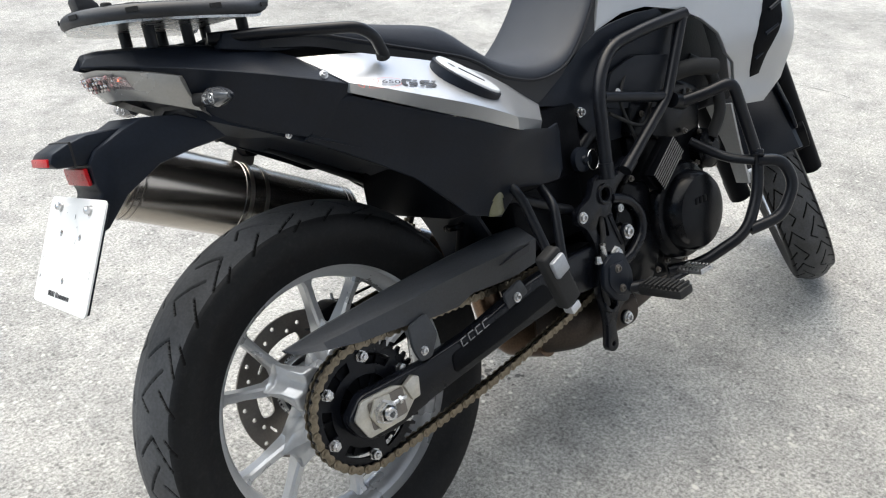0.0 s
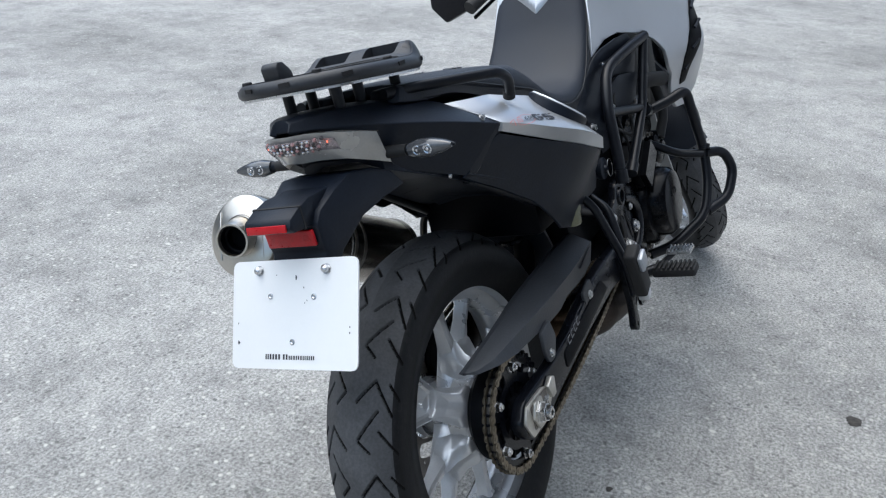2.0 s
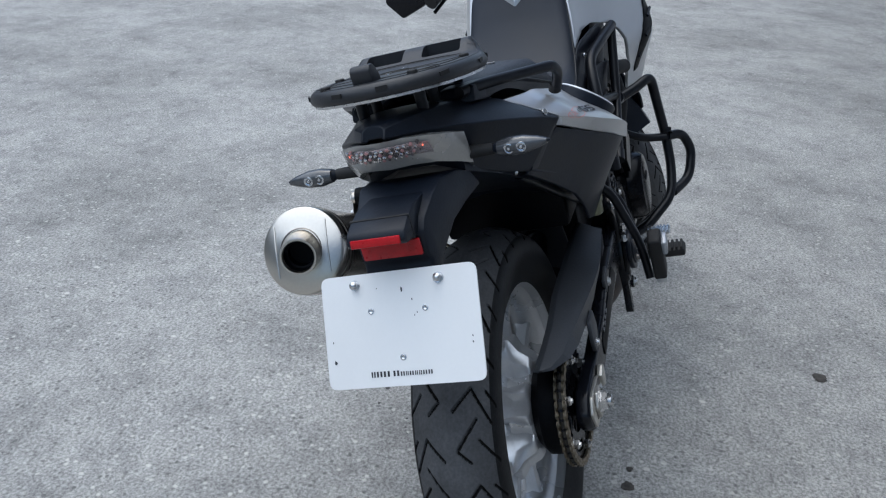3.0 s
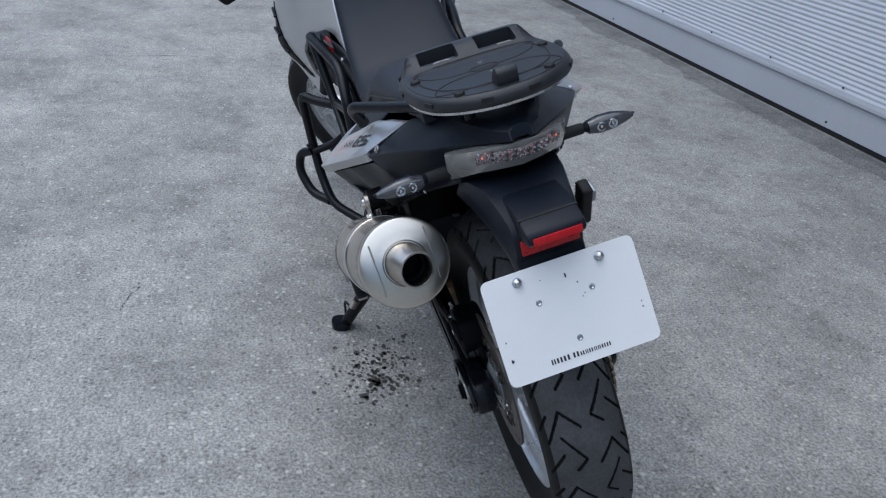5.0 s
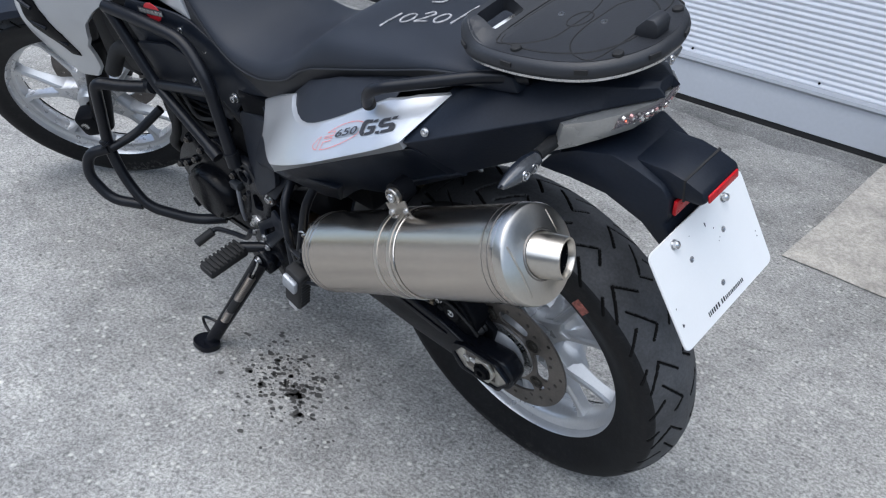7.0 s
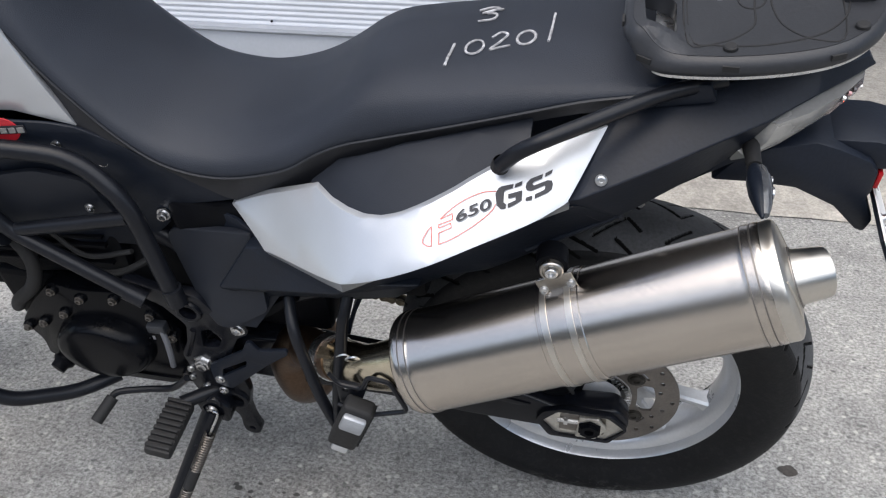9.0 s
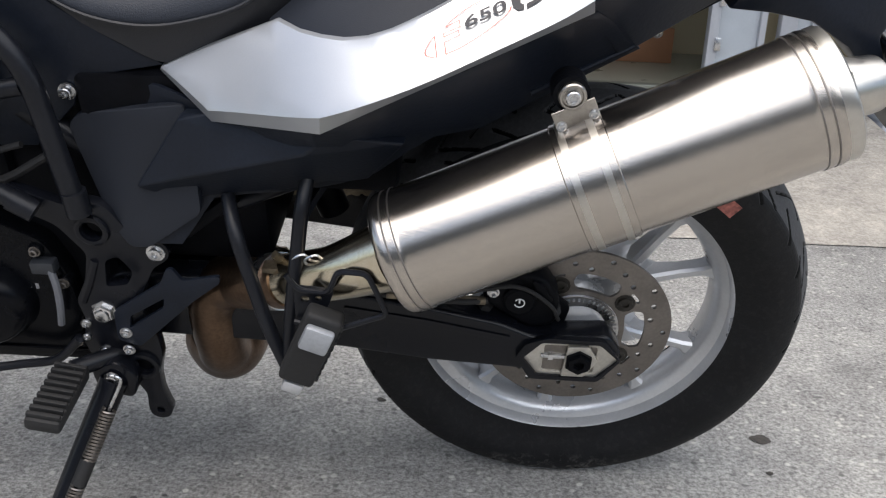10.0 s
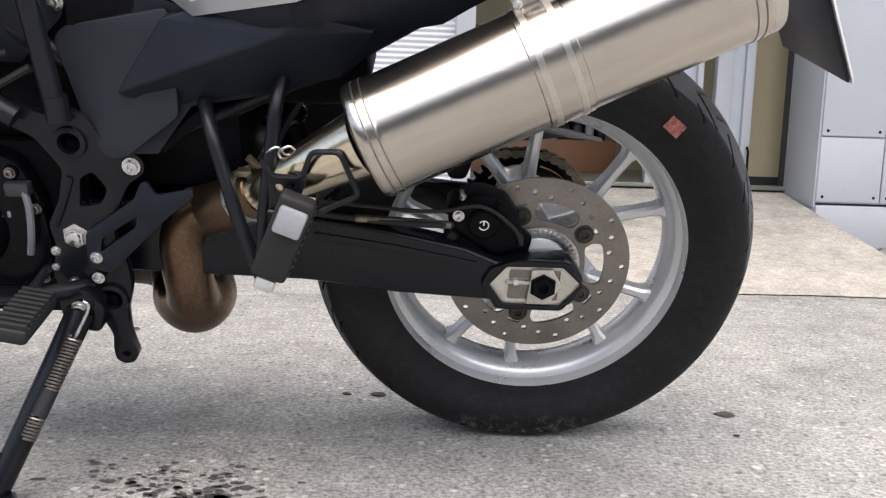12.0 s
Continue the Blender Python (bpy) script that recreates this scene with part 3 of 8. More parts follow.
def build_marks():
    """Flat stains on the asphalt: oil drops by the stand and old round spots."""
    random.seed(11)
    bm = bmesh.new()

    def blob(x, y, r, st=1.0, z=0.0012, k=11):
        a0 = random.random() * 6
        vs = [bm.verts.new((x + st * r * (0.7 + 0.5 * random.random()) * math.cos(a0 + 2 * math.pi * i / k), y + r * (0.7 + 0.5 * random.random()) * math.sin(a0 + 2 * math.pi * i / k), z)) for i in range(k)]
        bm.faces.new(vs)
    for i in range(230):
        u = random.gauss(0, 1)
        x, y = 0.47 + 0.075 * u, 0.285 + 0.055 * random.gauss(0, 1) - 0.25 * 0.075 * u
        blob(x, y, random.uniform(0.0015, 0.0055) * (1.5 if random.random() < 0.15 else 1), 1.3)
    for i in range(24):
        blob(0.425 + random.gauss(0, 0.014), 0.29 + random.gauss(0, 0.012), random.uniform(0.003, 0.0065), 1.2, 0.0016)
    for i in range(7):
        blob(0.37 + random.gauss(0, 0.006), 0.326 + random.gauss(0, 0.006), random.uniform(0.004, 0.007), 1.0, 0.002)
    thing("oil_drops", bm, WET_DARK, "dark oil drops spilled on the asphalt by the side stand", "stain", "stuff")
    for x, y, r in ((0.826, -0.614, 0.021), (0.23, -0.16, 0.016), (0.29, -0.16, 0.008), (-0.378, -0.086, 0.017), (-0.36, 0.02, 0.006)):
        bm = bmesh.new()
        for i in range(7):
            a = random.random() * 6.3
            vs = [bm.verts.new((x + 0.35 * r * math.cos(a) + r * (0.55 + 0.3 * random.random()) * math.cos(q), y + 0.3 * r * math.sin(a) + r * (0.5 + 0.25 * random.random()) * math.sin(q), 0.0008 + 0.0002 * i)) for q in (2 * math.pi * j / 14 for j in range(14))]
            bm.faces.new(vs)
        thing("spot", bm, surface("old_spot", (0.05, 0.045, 0.04), 0.8, vary=0.4, scale=60), "small dark round stain on the asphalt", "stain", "structure", "round stains on the asphalt")


build_marks()


def build_dirt_strip():
    """Weathered dark band on the asphalt along the foot of the shutter."""
    bm = bmesh.new()
    prev = None
    for i in range(121):
        x = 0.05 + 6.5 * i / 120
        foot = SHUTTER_Y + 0.012 + 0.0419 * x
        w = 0.16 + 0.10 * noise.noise((x * 1.3, 4.0, 0)) + 0.05 * noise.noise((x * 6, 1.0, 0)) + 0.02 * noise.noise((x * 25, 2.0, 0))
        q = (bm.verts.new((x, foot, 0.0008)), bm.verts.new((x, foot + max(0.03, w), 0.0008)))
        if prev:
            bm.faces.new((prev[0], q[0], q[1], prev[1]))
        prev = q
    thing("dirt_strip", bm, ground_material("dirty_asphalt", (0.205, 0.205, 0.20), 130, 70, 0.35, bump=0.7, stones=0.5, mix_fine=0.62), "dark weathered dirt along the foot of the shutter", "stain", "structure")


build_dirt_strip()


def build_cracks():
    """Hairline cracks in the asphalt, as thin dark furrows with broken edges."""
    random.seed(21)
    for name_i, (a, b, wob) in enumerate((((1.078, 0.847), (0.832, 0.923), 0.012), ((3.50, 1.25), (3.51, 0.50), 0.02))):
        bm = bmesh.new()
        n, prev = 40, None
        for i in range(n + 1):
            t = i / n
            x = a[0] + (b[0] - a[0]) * t + wob * noise.noise((t * 4, name_i, 0.3)) + 0.006 * noise.noise((t * 25, name_i, 2.3))
            y = a[1] + (b[1] - a[1]) * t + wob * noise.noise((t * 4, name_i, 7.3)) + 0.006 * noise.noise((t * 25, name_i, 5.3))
            w = 0.0028 * max(0.05, math.sin(math.pi * t)) * (0.5 + random.random())
            q = (bm.verts.new((x - w, y + w, 0.0009)), bm.verts.new((x + w, y - w, 0.0009)))
            if prev and random.random() > 0.18:
                bm.faces.new((prev[0], prev[1], q[1], q[0]))
            prev = q
        thing("crack", bm, WET_DARK, "thin dark crack in the asphalt surface", "crack", "structure", "cracks in the asphalt")


build_cracks()

# ---- the motorcycle ----
AXLE_Z = 0.322
bike = new("motorcycle")
tagged(bike, "silver and black touring motorcycle leaning on its side stand", "motorcycle")
bike.matrix_world = pose(0, 0, 0.072) @ Matrix.Rotation(-LEAN, 4, "X") @ pose(0, 0, -0.066)


def surf(ctrl, ease=2e-5):
    """Smooth height y over (x, z) through control points (x, y, z)."""
    P = np.array([(c[0], c[2]) for c in ctrl], float)
    Y = np.array([c[1] for c in ctrl], float)
    n = len(P)
    d = np.linalg.norm(P[:, None] - P[None], axis=2)
    A = np.zeros((n + 3, n + 3))
    A[:n, :n] = d * d * np.log(d + 1e-9) + np.eye(n) * ease
    A[:n, n:] = np.column_stack([np.ones(n), P])
    A[n:, :n] = A[:n, n:].T
    w = np.linalg.solve(A, np.concatenate([Y, np.zeros(3)]))

    def f(x, z):
        r = np.linalg.norm(P - (x, z), axis=1)
        return float((r * r * np.log(r + 1e-9)) @ w[:n] + w[n] + w[n + 1] * x + w[n + 2] * z)
    return f


def skin(poly, f, thick=0.006, step=0.03, side=1, edge=0.002, lift=0.0):
    """A moulded panel cut to the outline poly of (x, z), bent to y = f(x, z), on the left (side 1) or right (side -1)."""
    bm = bmesh.new()
    bm.faces.new([bm.verts.new((x, 0, z)) for x, z in poly])
    xs, zs = [p[0] for p in poly], [p[1] for p in poly]
    for ax, lo, hi in (((1, 0, 0), min(xs), max(xs)), ((0, 0, 1), min(zs), max(zs))):
        c = lo + step
        while c < hi - 0.004:
            p = (c, 0, 0) if ax[0] else (0, 0, c)
            bmesh.ops.bisect_plane(bm, geom=bm.verts[:] + bm.edges[:] + bm.faces[:], plane_co=p, plane_no=ax, dist=1e-5)
            c += step
    outer = bm.verts[:]
    for v in outer:
        v.co.y = side * (f(v.co.x, v.co.z) + lift)
    r = bmesh.ops.extrude_face_region(bm, geom=bm.faces[:])
    new_v = [g for g in r["geom"] if isinstance(g, bmesh.types.BMVert)]
    for v in new_v:
        v.co.y -= side * thick
    bmesh.ops.recalc_face_normals(bm, faces=bm.faces)
    if edge:
        rim = [e for e in bm.edges if len(e.link_faces) == 2 and e.calc_face_angle(0) > 0.9]
        bmesh.ops.bevel(bm, geom=rim, offset=edge, segments=2, affect="EDGES", profile=0.5, clamp_overlap=True)
    return bm


def tyre_mesh(name, radius, width, rim_r, nu, grooves):
    """A tyre about the y axis with grooves cut into its tread."""
    half = width / 2
    key = [(half * 0.72, rim_r - 0.012), (half * 0.80, rim_r + 0.004), (half * 0.96, rim_r + (radius - rim_r) * 0.32), (half * 1.0, rim_r + (radius - rim_r) * 0.52), (half * 0.93, rim_r + (radius - rim_r) * 0.72), (half * 0.72, radius - 0.016), (half * 0.38, radius - 0.0042), (0, radius)]
    path = smooth_path([(a, b, 0) for a, b in key], 5)
    prof = [(p.x, p.y) for p in path]
    prof = prof + [(-a, b) for a, b in prof[-2::-1]]
    prof = np.array(prof)
    fine = []
    for i in range(len(prof) - 1):
        k = 5 if min(prof[i][1], prof[i + 1][1]) > radius - 0.05 else 1
        for j in range(k):
            fine.append(prof[i] + (prof[i + 1] - prof[i]) * j / k)
    fine.append(prof[-1])
    prof = np.array(fine)
    seg = np.linalg.norm(np.diff(prof, axis=0), axis=1)
    s = np.concatenate([[0], np.cumsum(seg)])
    mid = s[np.argmax(prof[:, 1])]
    v = mid - s
    nv = len(prof)
    ang = np.arange(nu) * 2 * math.pi / nu
    U = ang[:, None] * radius + 0 * v[None]
    V = v[None] + 0 * ang[:, None]
    pitch = 2 * math.pi * radius / round(2 * math.pi * radius / grooves["pitch"])
    depth = np.zeros_like(U)
    for sgn in (1, -1):
        uu = (U + (pitch / 2 if sgn < 0 else 0)) % pitch
        vv = V * sgn
        for (a, b, c, d), wd in grooves["cuts"]:
            for off in (-pitch, 0, pitch):
                pu, pv = uu + off - a, vv - b
                du, dv = c - a, d - b
                t = np.clip((pu * du + pv * dv) / (du * du + dv * dv), 0, 1)
                dist = np.hypot(pu - t * du, pv - t * dv)
                depth = np.maximum(depth, np.clip((wd / 2 + 0.0006 - dist) / 0.0012, 0, 1))
    R = prof[None, :, 1] - 0.005 * depth
    X = R * np.cos(ang)[:, None]
    Z = R * np.sin(ang)[:, None]
    Y = prof[None, :, 0] + 0 * X
    co = np.stack([X, Y, Z], 2).reshape(-1, 3)
    i, j = np.meshgrid(np.arange(nu), np.arange(nv - 1), indexing="ij")
    i2 = (i + 1) % nu
    q = np.stack([i * nv + j, i * nv + j + 1, i2 * nv + j + 1, i2 * nv + j], 2).reshape(-1, 4)
    me = bpy.data.meshes.new(name)
    me.from_pydata(co.tolist(), [], q.tolist())
    me.polygons.foreach_set("use_smooth", [True] * len(me.polygons))
    for mt in (TYRE_RUBBER, TREAD_RUBBER, GROOVE_BLACK):
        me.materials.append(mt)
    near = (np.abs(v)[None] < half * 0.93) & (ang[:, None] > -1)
    # faces inside the cuts take the near-black colour, the tread band the grey
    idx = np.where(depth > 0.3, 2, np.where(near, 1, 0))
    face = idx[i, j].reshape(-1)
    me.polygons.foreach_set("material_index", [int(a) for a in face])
    return me


CUTS = [((0.055, 0.066, 0.002, 0.038), 0.0036), ((0.002, 0.038, 0.034, 0.010), 0.0038), ((0.048, 0.044, 0.090, 0.014), 0.0036),
        ((0.116, 0.074, 0.080, 0.046), 0.0036), ((0.112, 0.030, 0.094, 0.012), 0.0034), ((0.030, 0.076, 0.006, 0.060), 0.0034)]
GROOVES = {"pitch": 0.147, "cuts": CUTS}


def wheel(name, label, half_rim, rim_r, pairs0, spread, hub_w, parent, at):
    """A cast wheel about the y axis: rim, hub and five pairs of spokes."""
    prof = [(half_rim, rim_r), (half_rim - 0.006, rim_r + 0.001), (half_rim - 0.012, rim_r - 0.014), (half_rim * 0.5, rim_r - 0.026), (-half_rim * 0.5, rim_r - 0.026), (-half_rim + 0.012, rim_r - 0.014),
            (-half_rim + 0.006, rim_r + 0.001), (-half_rim, rim_r), (-half_rim - 0.001, rim_r - 0.004), (-half_rim, rim_r - 0.013), (-half_rim + 0.005, rim_r - 0.0165), (-half_rim + 0.018, rim_r - 0.0195), (-half_rim + 0.022, rim_r - 0.027), (-half_rim * 0.42, rim_r - 0.036),
            (0.0, rim_r - 0.041), (half_rim * 0.42, rim_r - 0.036), (half_rim - 0.022, rim_r - 0.027), (half_rim - 0.018, rim_r - 0.0195), (half_rim - 0.005, rim_r - 0.0165), (half_rim, rim_r - 0.013), (half_rim + 0.001, rim_r - 0.004)]
    w = part(name, lathe((0, 0, 0), (0, 1, 0), prof, 120, close=True), WHEEL_SILVER, parent, label)
    w.matrix_basis = at
    hub = [(-hub_w, 0.02), (-hub_w, 0.045), (-hub_w * 0.75, 0.052), (-0.02, 0.050), (0.02, 0.050), (hub_w * 0.75, 0.048), (hub_w, 0.040), (hub_w, 0.02)]
    part("hub", lathe((0, 0, 0), (0, 1, 0), hub, 48), WHEEL_SILVER, w)
    r1 = rim_r - 0.034
    spokes = []
    for sgn in (1, -1):
        bm = bmesh.new()
        a1 = math.radians(spread) * sgn
        a0 = math.radians(5.5) * sgn
        sec = []
        for f, wd, dep, dy in ((0.0, 0.022, 0.042, 0), (0.25, 0.017, 0.036, 0), (0.6, 0.015, 0.027, 0), (0.88, 0.016, 0.028, 0), (1.0, 0.028, 0.036, 0)):
            p0 = Vector((0.088 * math.cos(a0), 0, 0.088 * math.sin(a0)))
            p1 = Vector((r1 * math.cos(a1), 0, r1 * math.sin(a1)))
            p = p0.lerp(p1, f)
            t = (p1 - p0).normalized()
            n = Vector((-t.z, 0, t.x))
            h, d, c = wd / 2, dep / 2, 0.004
            sec.append([p + n * u + Vector((0, y + dy, 0)) for u, y in ((h, d - c), (h - c, d), (-h + c, d), (-h, d - c), (-h, -d + c), (-h + c, -d), (h - c, -d), (h, -d + c))])
        vs = [[bm.verts.new(p) for p in r] for r in sec]
        for a, b in zip(vs, vs[1:]):
            for j in range(8):
                bm.faces.new((a[j], a[(j + 1) % 8], b[(j + 1) % 8], b[j]))
        bm.faces.new(vs[0][::-1])
        bm.faces.new(vs[-1])
        spokes.append(("spoke", finish("spoke", bm, WHEEL_SILVER, angle=40)))
    # web that joins the pair at the hub
    bm = bmesh.new()
    add_prism(bm, [(0.040, -0.034), (0.062, -0.027), (0.096, -0.0195), (0.118, -0.016), (0.103, 0.0), (0.118, 0.016), (0.096, 0.0195), (0.062, 0.027), (0.040, 0.034)], -0.024, 0.024)
    bevel_sharp(bm, 0.003)
    spokes.append(("spoke_web", finish("spoke_web", bm, WHEEL_SILVER)))
    for k in range(5):
        for nm, me in spokes:
            ob = new(nm, me)
            ob.parent = w
            ob.matrix_basis = Matrix.Rotation(-math.radians(pairs0 + 72 * k), 4, "Y")
    return w


REAR = pose(0, 0, AXLE_Z)
rear_wheel = wheel("rear_wheel", "silver cast rear wheel with five pairs of spokes", 0.052, 0.238, 2, 15, 0.062, bike, REAR)
part("hub_flange", lathe((0, 0, 0), (0, -1, 0), [(0.010, 0.050), (0.014, 0.066), (0.040, 0.070), (0.056, 0.076), (0.060, 0.072), (0.060, 0.050)], 60), WHEEL_SILVER, rear_wheel, "silver hub flange on the chain side")


def build_hub_lobes():
    """Five lobes of the casting that run from the hub flange out to the spoke pairs."""
    rings = []
    for y, r0, rm, r1, w0, w1 in ((-0.060, 0.050, 0.076, 0.088, 0.034, 0.017), (-0.056, 0.046, 0.080, 0.094, 0.037, 0.020), (-0.036, 0.046, 0.084, 0.108, 0.033, 0.020), (-0.024, 0.046, 0.090, 0.128, 0.029, 0.024), (-0.010, 0.046, 0.094, 0.132, 0.027, 0.025), (0.016, 0.046, 0.090, 0.112, 0.025, 0.018)):
        rings.append([(r0, y, -w0), (rm, y, -w0), (r1, y, -w1), (r1 - 0.010, y, -w1 * 0.35), (r1 - 0.010, y, w1 * 0.35), (r1, y, w1), (rm, y, w0), (r0, y, w0)])
    bm = loft(rings)
    bevel_sharp(bm, 0.003, 2)
    me = finish("hub_lobe", bm, WHEEL_SILVER)
    for k in range(5):
        ob = new("hub_lobe", me)
        ob.parent = rear_wheel
        ob.matrix_basis = Matrix.Rotation(-math.radians(2 + 72 * k), 4, "Y")


build_hub_lobes()
tyre = new("tyre", tyre_mesh("tyre", 0.328, 0.142, 0.234, 1180, GROOVES))
tyre.parent = rear_wheel
tagged(tyre, "black road tyre with angled grooves and dusty tread")
# mould sticker on the sidewall
m = pose(0, 0, 0) @ Matrix.Rotation(math.radians(-128.5), 4, "Y") @ pose(0.268, 0.0712, 0, 0, 0, 0)
part("tyre_sticker", box((-0.010, -0.0005, -0.013), (0.010, 0.0006, 0.013), m=m), surface("faded_red_label", (0.30, 0.10, 0.08), 0.7, vary=0.5, scale=120), rear_wheel, "worn red paper label on the sidewall")


# -- rear brake disc, abs ring and sprocket --
def build_disc():
    holes = []
    for k in range(30):
        a = 2 * math.pi * k / 30
        r = (0.122, 0.112, 0.104)[k % 3]
        holes.append(circle(r * math.cos(a), r * math.sin(a), 0.0040, 8))
    # five windows between the ears and a small slot outside each bolt
    turn = lambda r, q: (r * math.cos(q), r * math.sin(q))
    for k in range(5):
        a = 2 * math.pi * k / 5 - 0.042
        arc = [turn(0.0962, a + math.radians(q)) for q in (17, 24, 30, 36, 42, 48, 55)]
        inner = [turn(r, a + math.radians(q)) for r, q in ((0.084, 59.0), (0.0715, 57.0), (0.0690, 48.0), (0.0685, 36.0), (0.0690, 24.0), (0.0715, 15.0), (0.084, 13.0))]
        holes.append(rounded(arc + inner, 0.004, 2))
        holes.append([turn(0.0955 + 0.0026 * v, a + 0.02 + 0.105 * u) for u, v in ((-1, 0.0), (-0.8, -0.9), (0, -1), (0.8, -0.9), (1, 0.0), (0.8, 0.9), (0, 1), (-0.8, 0.9))])
    bm = bmesh.new()
    add_prism(bm, circle(0, 0, 0.1325, 96), 0.068, 0.0725, holes=[circle(0, 0, 0.0605, 60)] + holes)
    part("brake_disc", bm, DISC_STEEL, rear_wheel, "drilled steel rear brake disc")
    bm = bmesh.new()
    teeth = []
    for k in range(48):
        a = 2 * math.pi * k / 48
        teeth.append([(r * math.cos(a + q), r * math.sin(a + q)) for r, q in ((0.0515, -0.03), (0.0575, -0.03), (0.0575, 0.03), (0.0515, 0.03))])
    add_prism(bm, circle(0, 0, 0.060, 96), 0.075, 0.077, holes=[circle(0, 0, 0.045, 48)] + teeth)
    part("sensor_ring", bm, STEEL, rear_wheel, "slotted steel speed sensor ring")
    for k in range(5):
        a = 2 * math.pi * k / 5 - 0.042
        bolt_part((0.080 * math.cos(a), 0.0725, 0.080 * math.sin(a)), (0, 1, 0), rear_wheel, 0.0105, 0.004, CHAIN_DARK)
    part("disc_carrier", lathe((0, 0, 0), (0, 1, 0), [(0.05, 0.056), (0.066, 0.056), (0.074, 0.046), (0.082, 0.030), (0.084, 0.016)], 40), WHEEL_SILVER, rear_wheel)


build_disc()


def build_sprocket():
    n = 41
    R = 0.1037
    pts = []
    for k in range(n):
        a = 2 * math.pi * k / n
        for r, q in ((R - 0.0045, -0.045), (R - 0.0045, 0.0), (R - 0.0045, 0.022), (R + 0.005, 0.055), (R + 0.005, 0.095)):
            pts.append((r * math.cos(a + q), r * math.sin(a + q)))
    cuts = []
    for k in range(6):
        a = 2 * math.pi * k / 6 + 0.05
        c = [(0.086 * math.cos(a + q), 0.086 * math.sin(a + q)) for q in np.linspace(-0.33, 0.33, 6)]
        c += [(0.068 * math.cos(a + q), 0.068 * math.sin(a + q)) for q in np.linspace(0.30, -0.30, 6)]
        cuts.append(c)
    bm = bmesh.new()
    add_prism(bm, pts, -0.1215, -0.1155, holes=[circle(0, 0, 0.052, 40)] + cuts)
    part("sprocket", bm, GLOSS_BLACK, rear_wheel, "black rear chain sprocket with toothed edge")
    part("sprocket_carrier", lathe((0, 0, 0), (0, -1, 0), [(0.058, 0.07), (0.075, 0.088), (0.100, 0.088), (0.114, 0.080), (0.116, 0.030), (0.122, 0.024)], 48), ENGINE_BLACK, rear_wheel)
    bm = bmesh.new()
    for k in range(12):
        m = Matrix.Rotation(2 * math.pi * k / 12, 4, "Y")
        add_box(bm, (0.030, -0.119, -0.0035), (0.082, -0.114, 0.0035), m)
    part("carrier_ribs", bm, ENGINE_BLACK, rear_wheel)
    a0 = math.atan2(0.404 - AXLE_Z, 0.007)
    for k in range(6):
        a = a0 + 2 * math.pi * k / 6
        bm = bmesh.new()
        p = (0.0835 * math.cos(a), -0.1215, 0.0835 * math.sin(a))
        add_lathe(bm, p, (0, -1, 0), [(0, 0.0105), (0.002, 0.0105), (0.002, 0.0085), (0.010, 0.0085), (0.011, 0.006), (0.011, 0.005), (0.014, 0.0045), (0.0145, 0)], 6)
        part("sprocket_nut", bm, STEEL, rear_wheel)


build_sprocket()


def build_chain():
    """Roller chain round the sprockets: one object a link."""
    c0, r0 = Vector((0.0, AXLE_Z)), 0.1037
    c1, r1 = Vector((0.575, 0.360)), 0.043
    d = c1 - c0
    L = d.length
    base = math.atan2(d.y, d.x)
    off = math.acos((r0 - r1) / L)
    up0, lo0 = base + off, base - off
    pts = []
    n = 60
    span = 2 * math.pi - 2 * off
    for i in range(n + 1):
        a = up0 + span * i / n
        pts.append((c0.x + r0 * math.cos(a), c0.y + r0 * math.sin(a)))
    p_lo0 = Vector(pts[-1])
    p_lo1 = Vector((c1.x + r1 * math.cos(lo0), c1.y + r1 * math.sin(lo0)))
    for i in range(1, 20):
        t = i / 20
        q = p_lo0.lerp(p_lo1, t)
        pts.append((q.x, q.y - 0.012 * 4 * t * (1 - t)))
    for i in range(21):
        a = lo0 + 2 * off * i / 20
        pts.append((c1.x + r1 * math.cos(a), c1.y + r1 * math.sin(a)))
    P = np.array(pts + pts[:1])
    s = np.concatenate([[0], np.cumsum(np.linalg.norm(np.diff(P, axis=0), axis=1))])
    N = int(round(s[-1] / 0.015875 / 2)) * 2
    pitch = s[-1] / N
    pin = [np.array([np.interp(k * pitch, s, P[:, 0]), np.interp(k * pitch, s, P[:, 1])]) for k in range(N)]

    def plate(y0, y1, r):
        o = []
        for cx, aa in ((pitch, -90), (0, 90)):
            for j in range(7):
                a = math.radians(aa + 30 * j)
                o.append((cx + r * math.cos(a), r * math.sin(a)))
        o.insert(7, (pitch / 2, r * 0.62))
        o.append((pitch / 2, -r * 0.62))
        bm = bmesh.new()
        for s_ in (1, -1):
            add_prism(bm, o, s_ * y0, s_ * y1)
        for cx in (0, pitch):
            add_lathe(bm, (cx, -y1 - 0.001, 0), (0, 1, 0), [(0, 0), (0, 0.0028), (2 * y1 + 0.002, 0.0028), (2 * y1 + 0.002, 0)], 8)
        return bm
    meshes = (finish("chain_link", plate(0.0046, 0.0068, 0.0075), CHAIN_BRASS), finish("chain_link", plate(0.0072, 0.0092, 0.0075), CHAIN_BRASS))
    chain = part("chain", tube([(x, -0.1185, z) for x, z in P[:-1]], 0.0048, 8, closed=True), CHAIN_DARK, bike, "brass-coloured drive chain, oily and dusty")
    for k in range(N):
        a, b = pin[k], pin[(k + 1) % N]
        ob = new("chain_link", meshes[k % 2])
        ob.parent = chain
        ob.matrix_basis = pose(a[0], -0.1185, a[1]) @ Matrix.Rotation(-math.atan2(b[1] - a[1], b[0] - a[0]), 4, "Y")


build_chain()


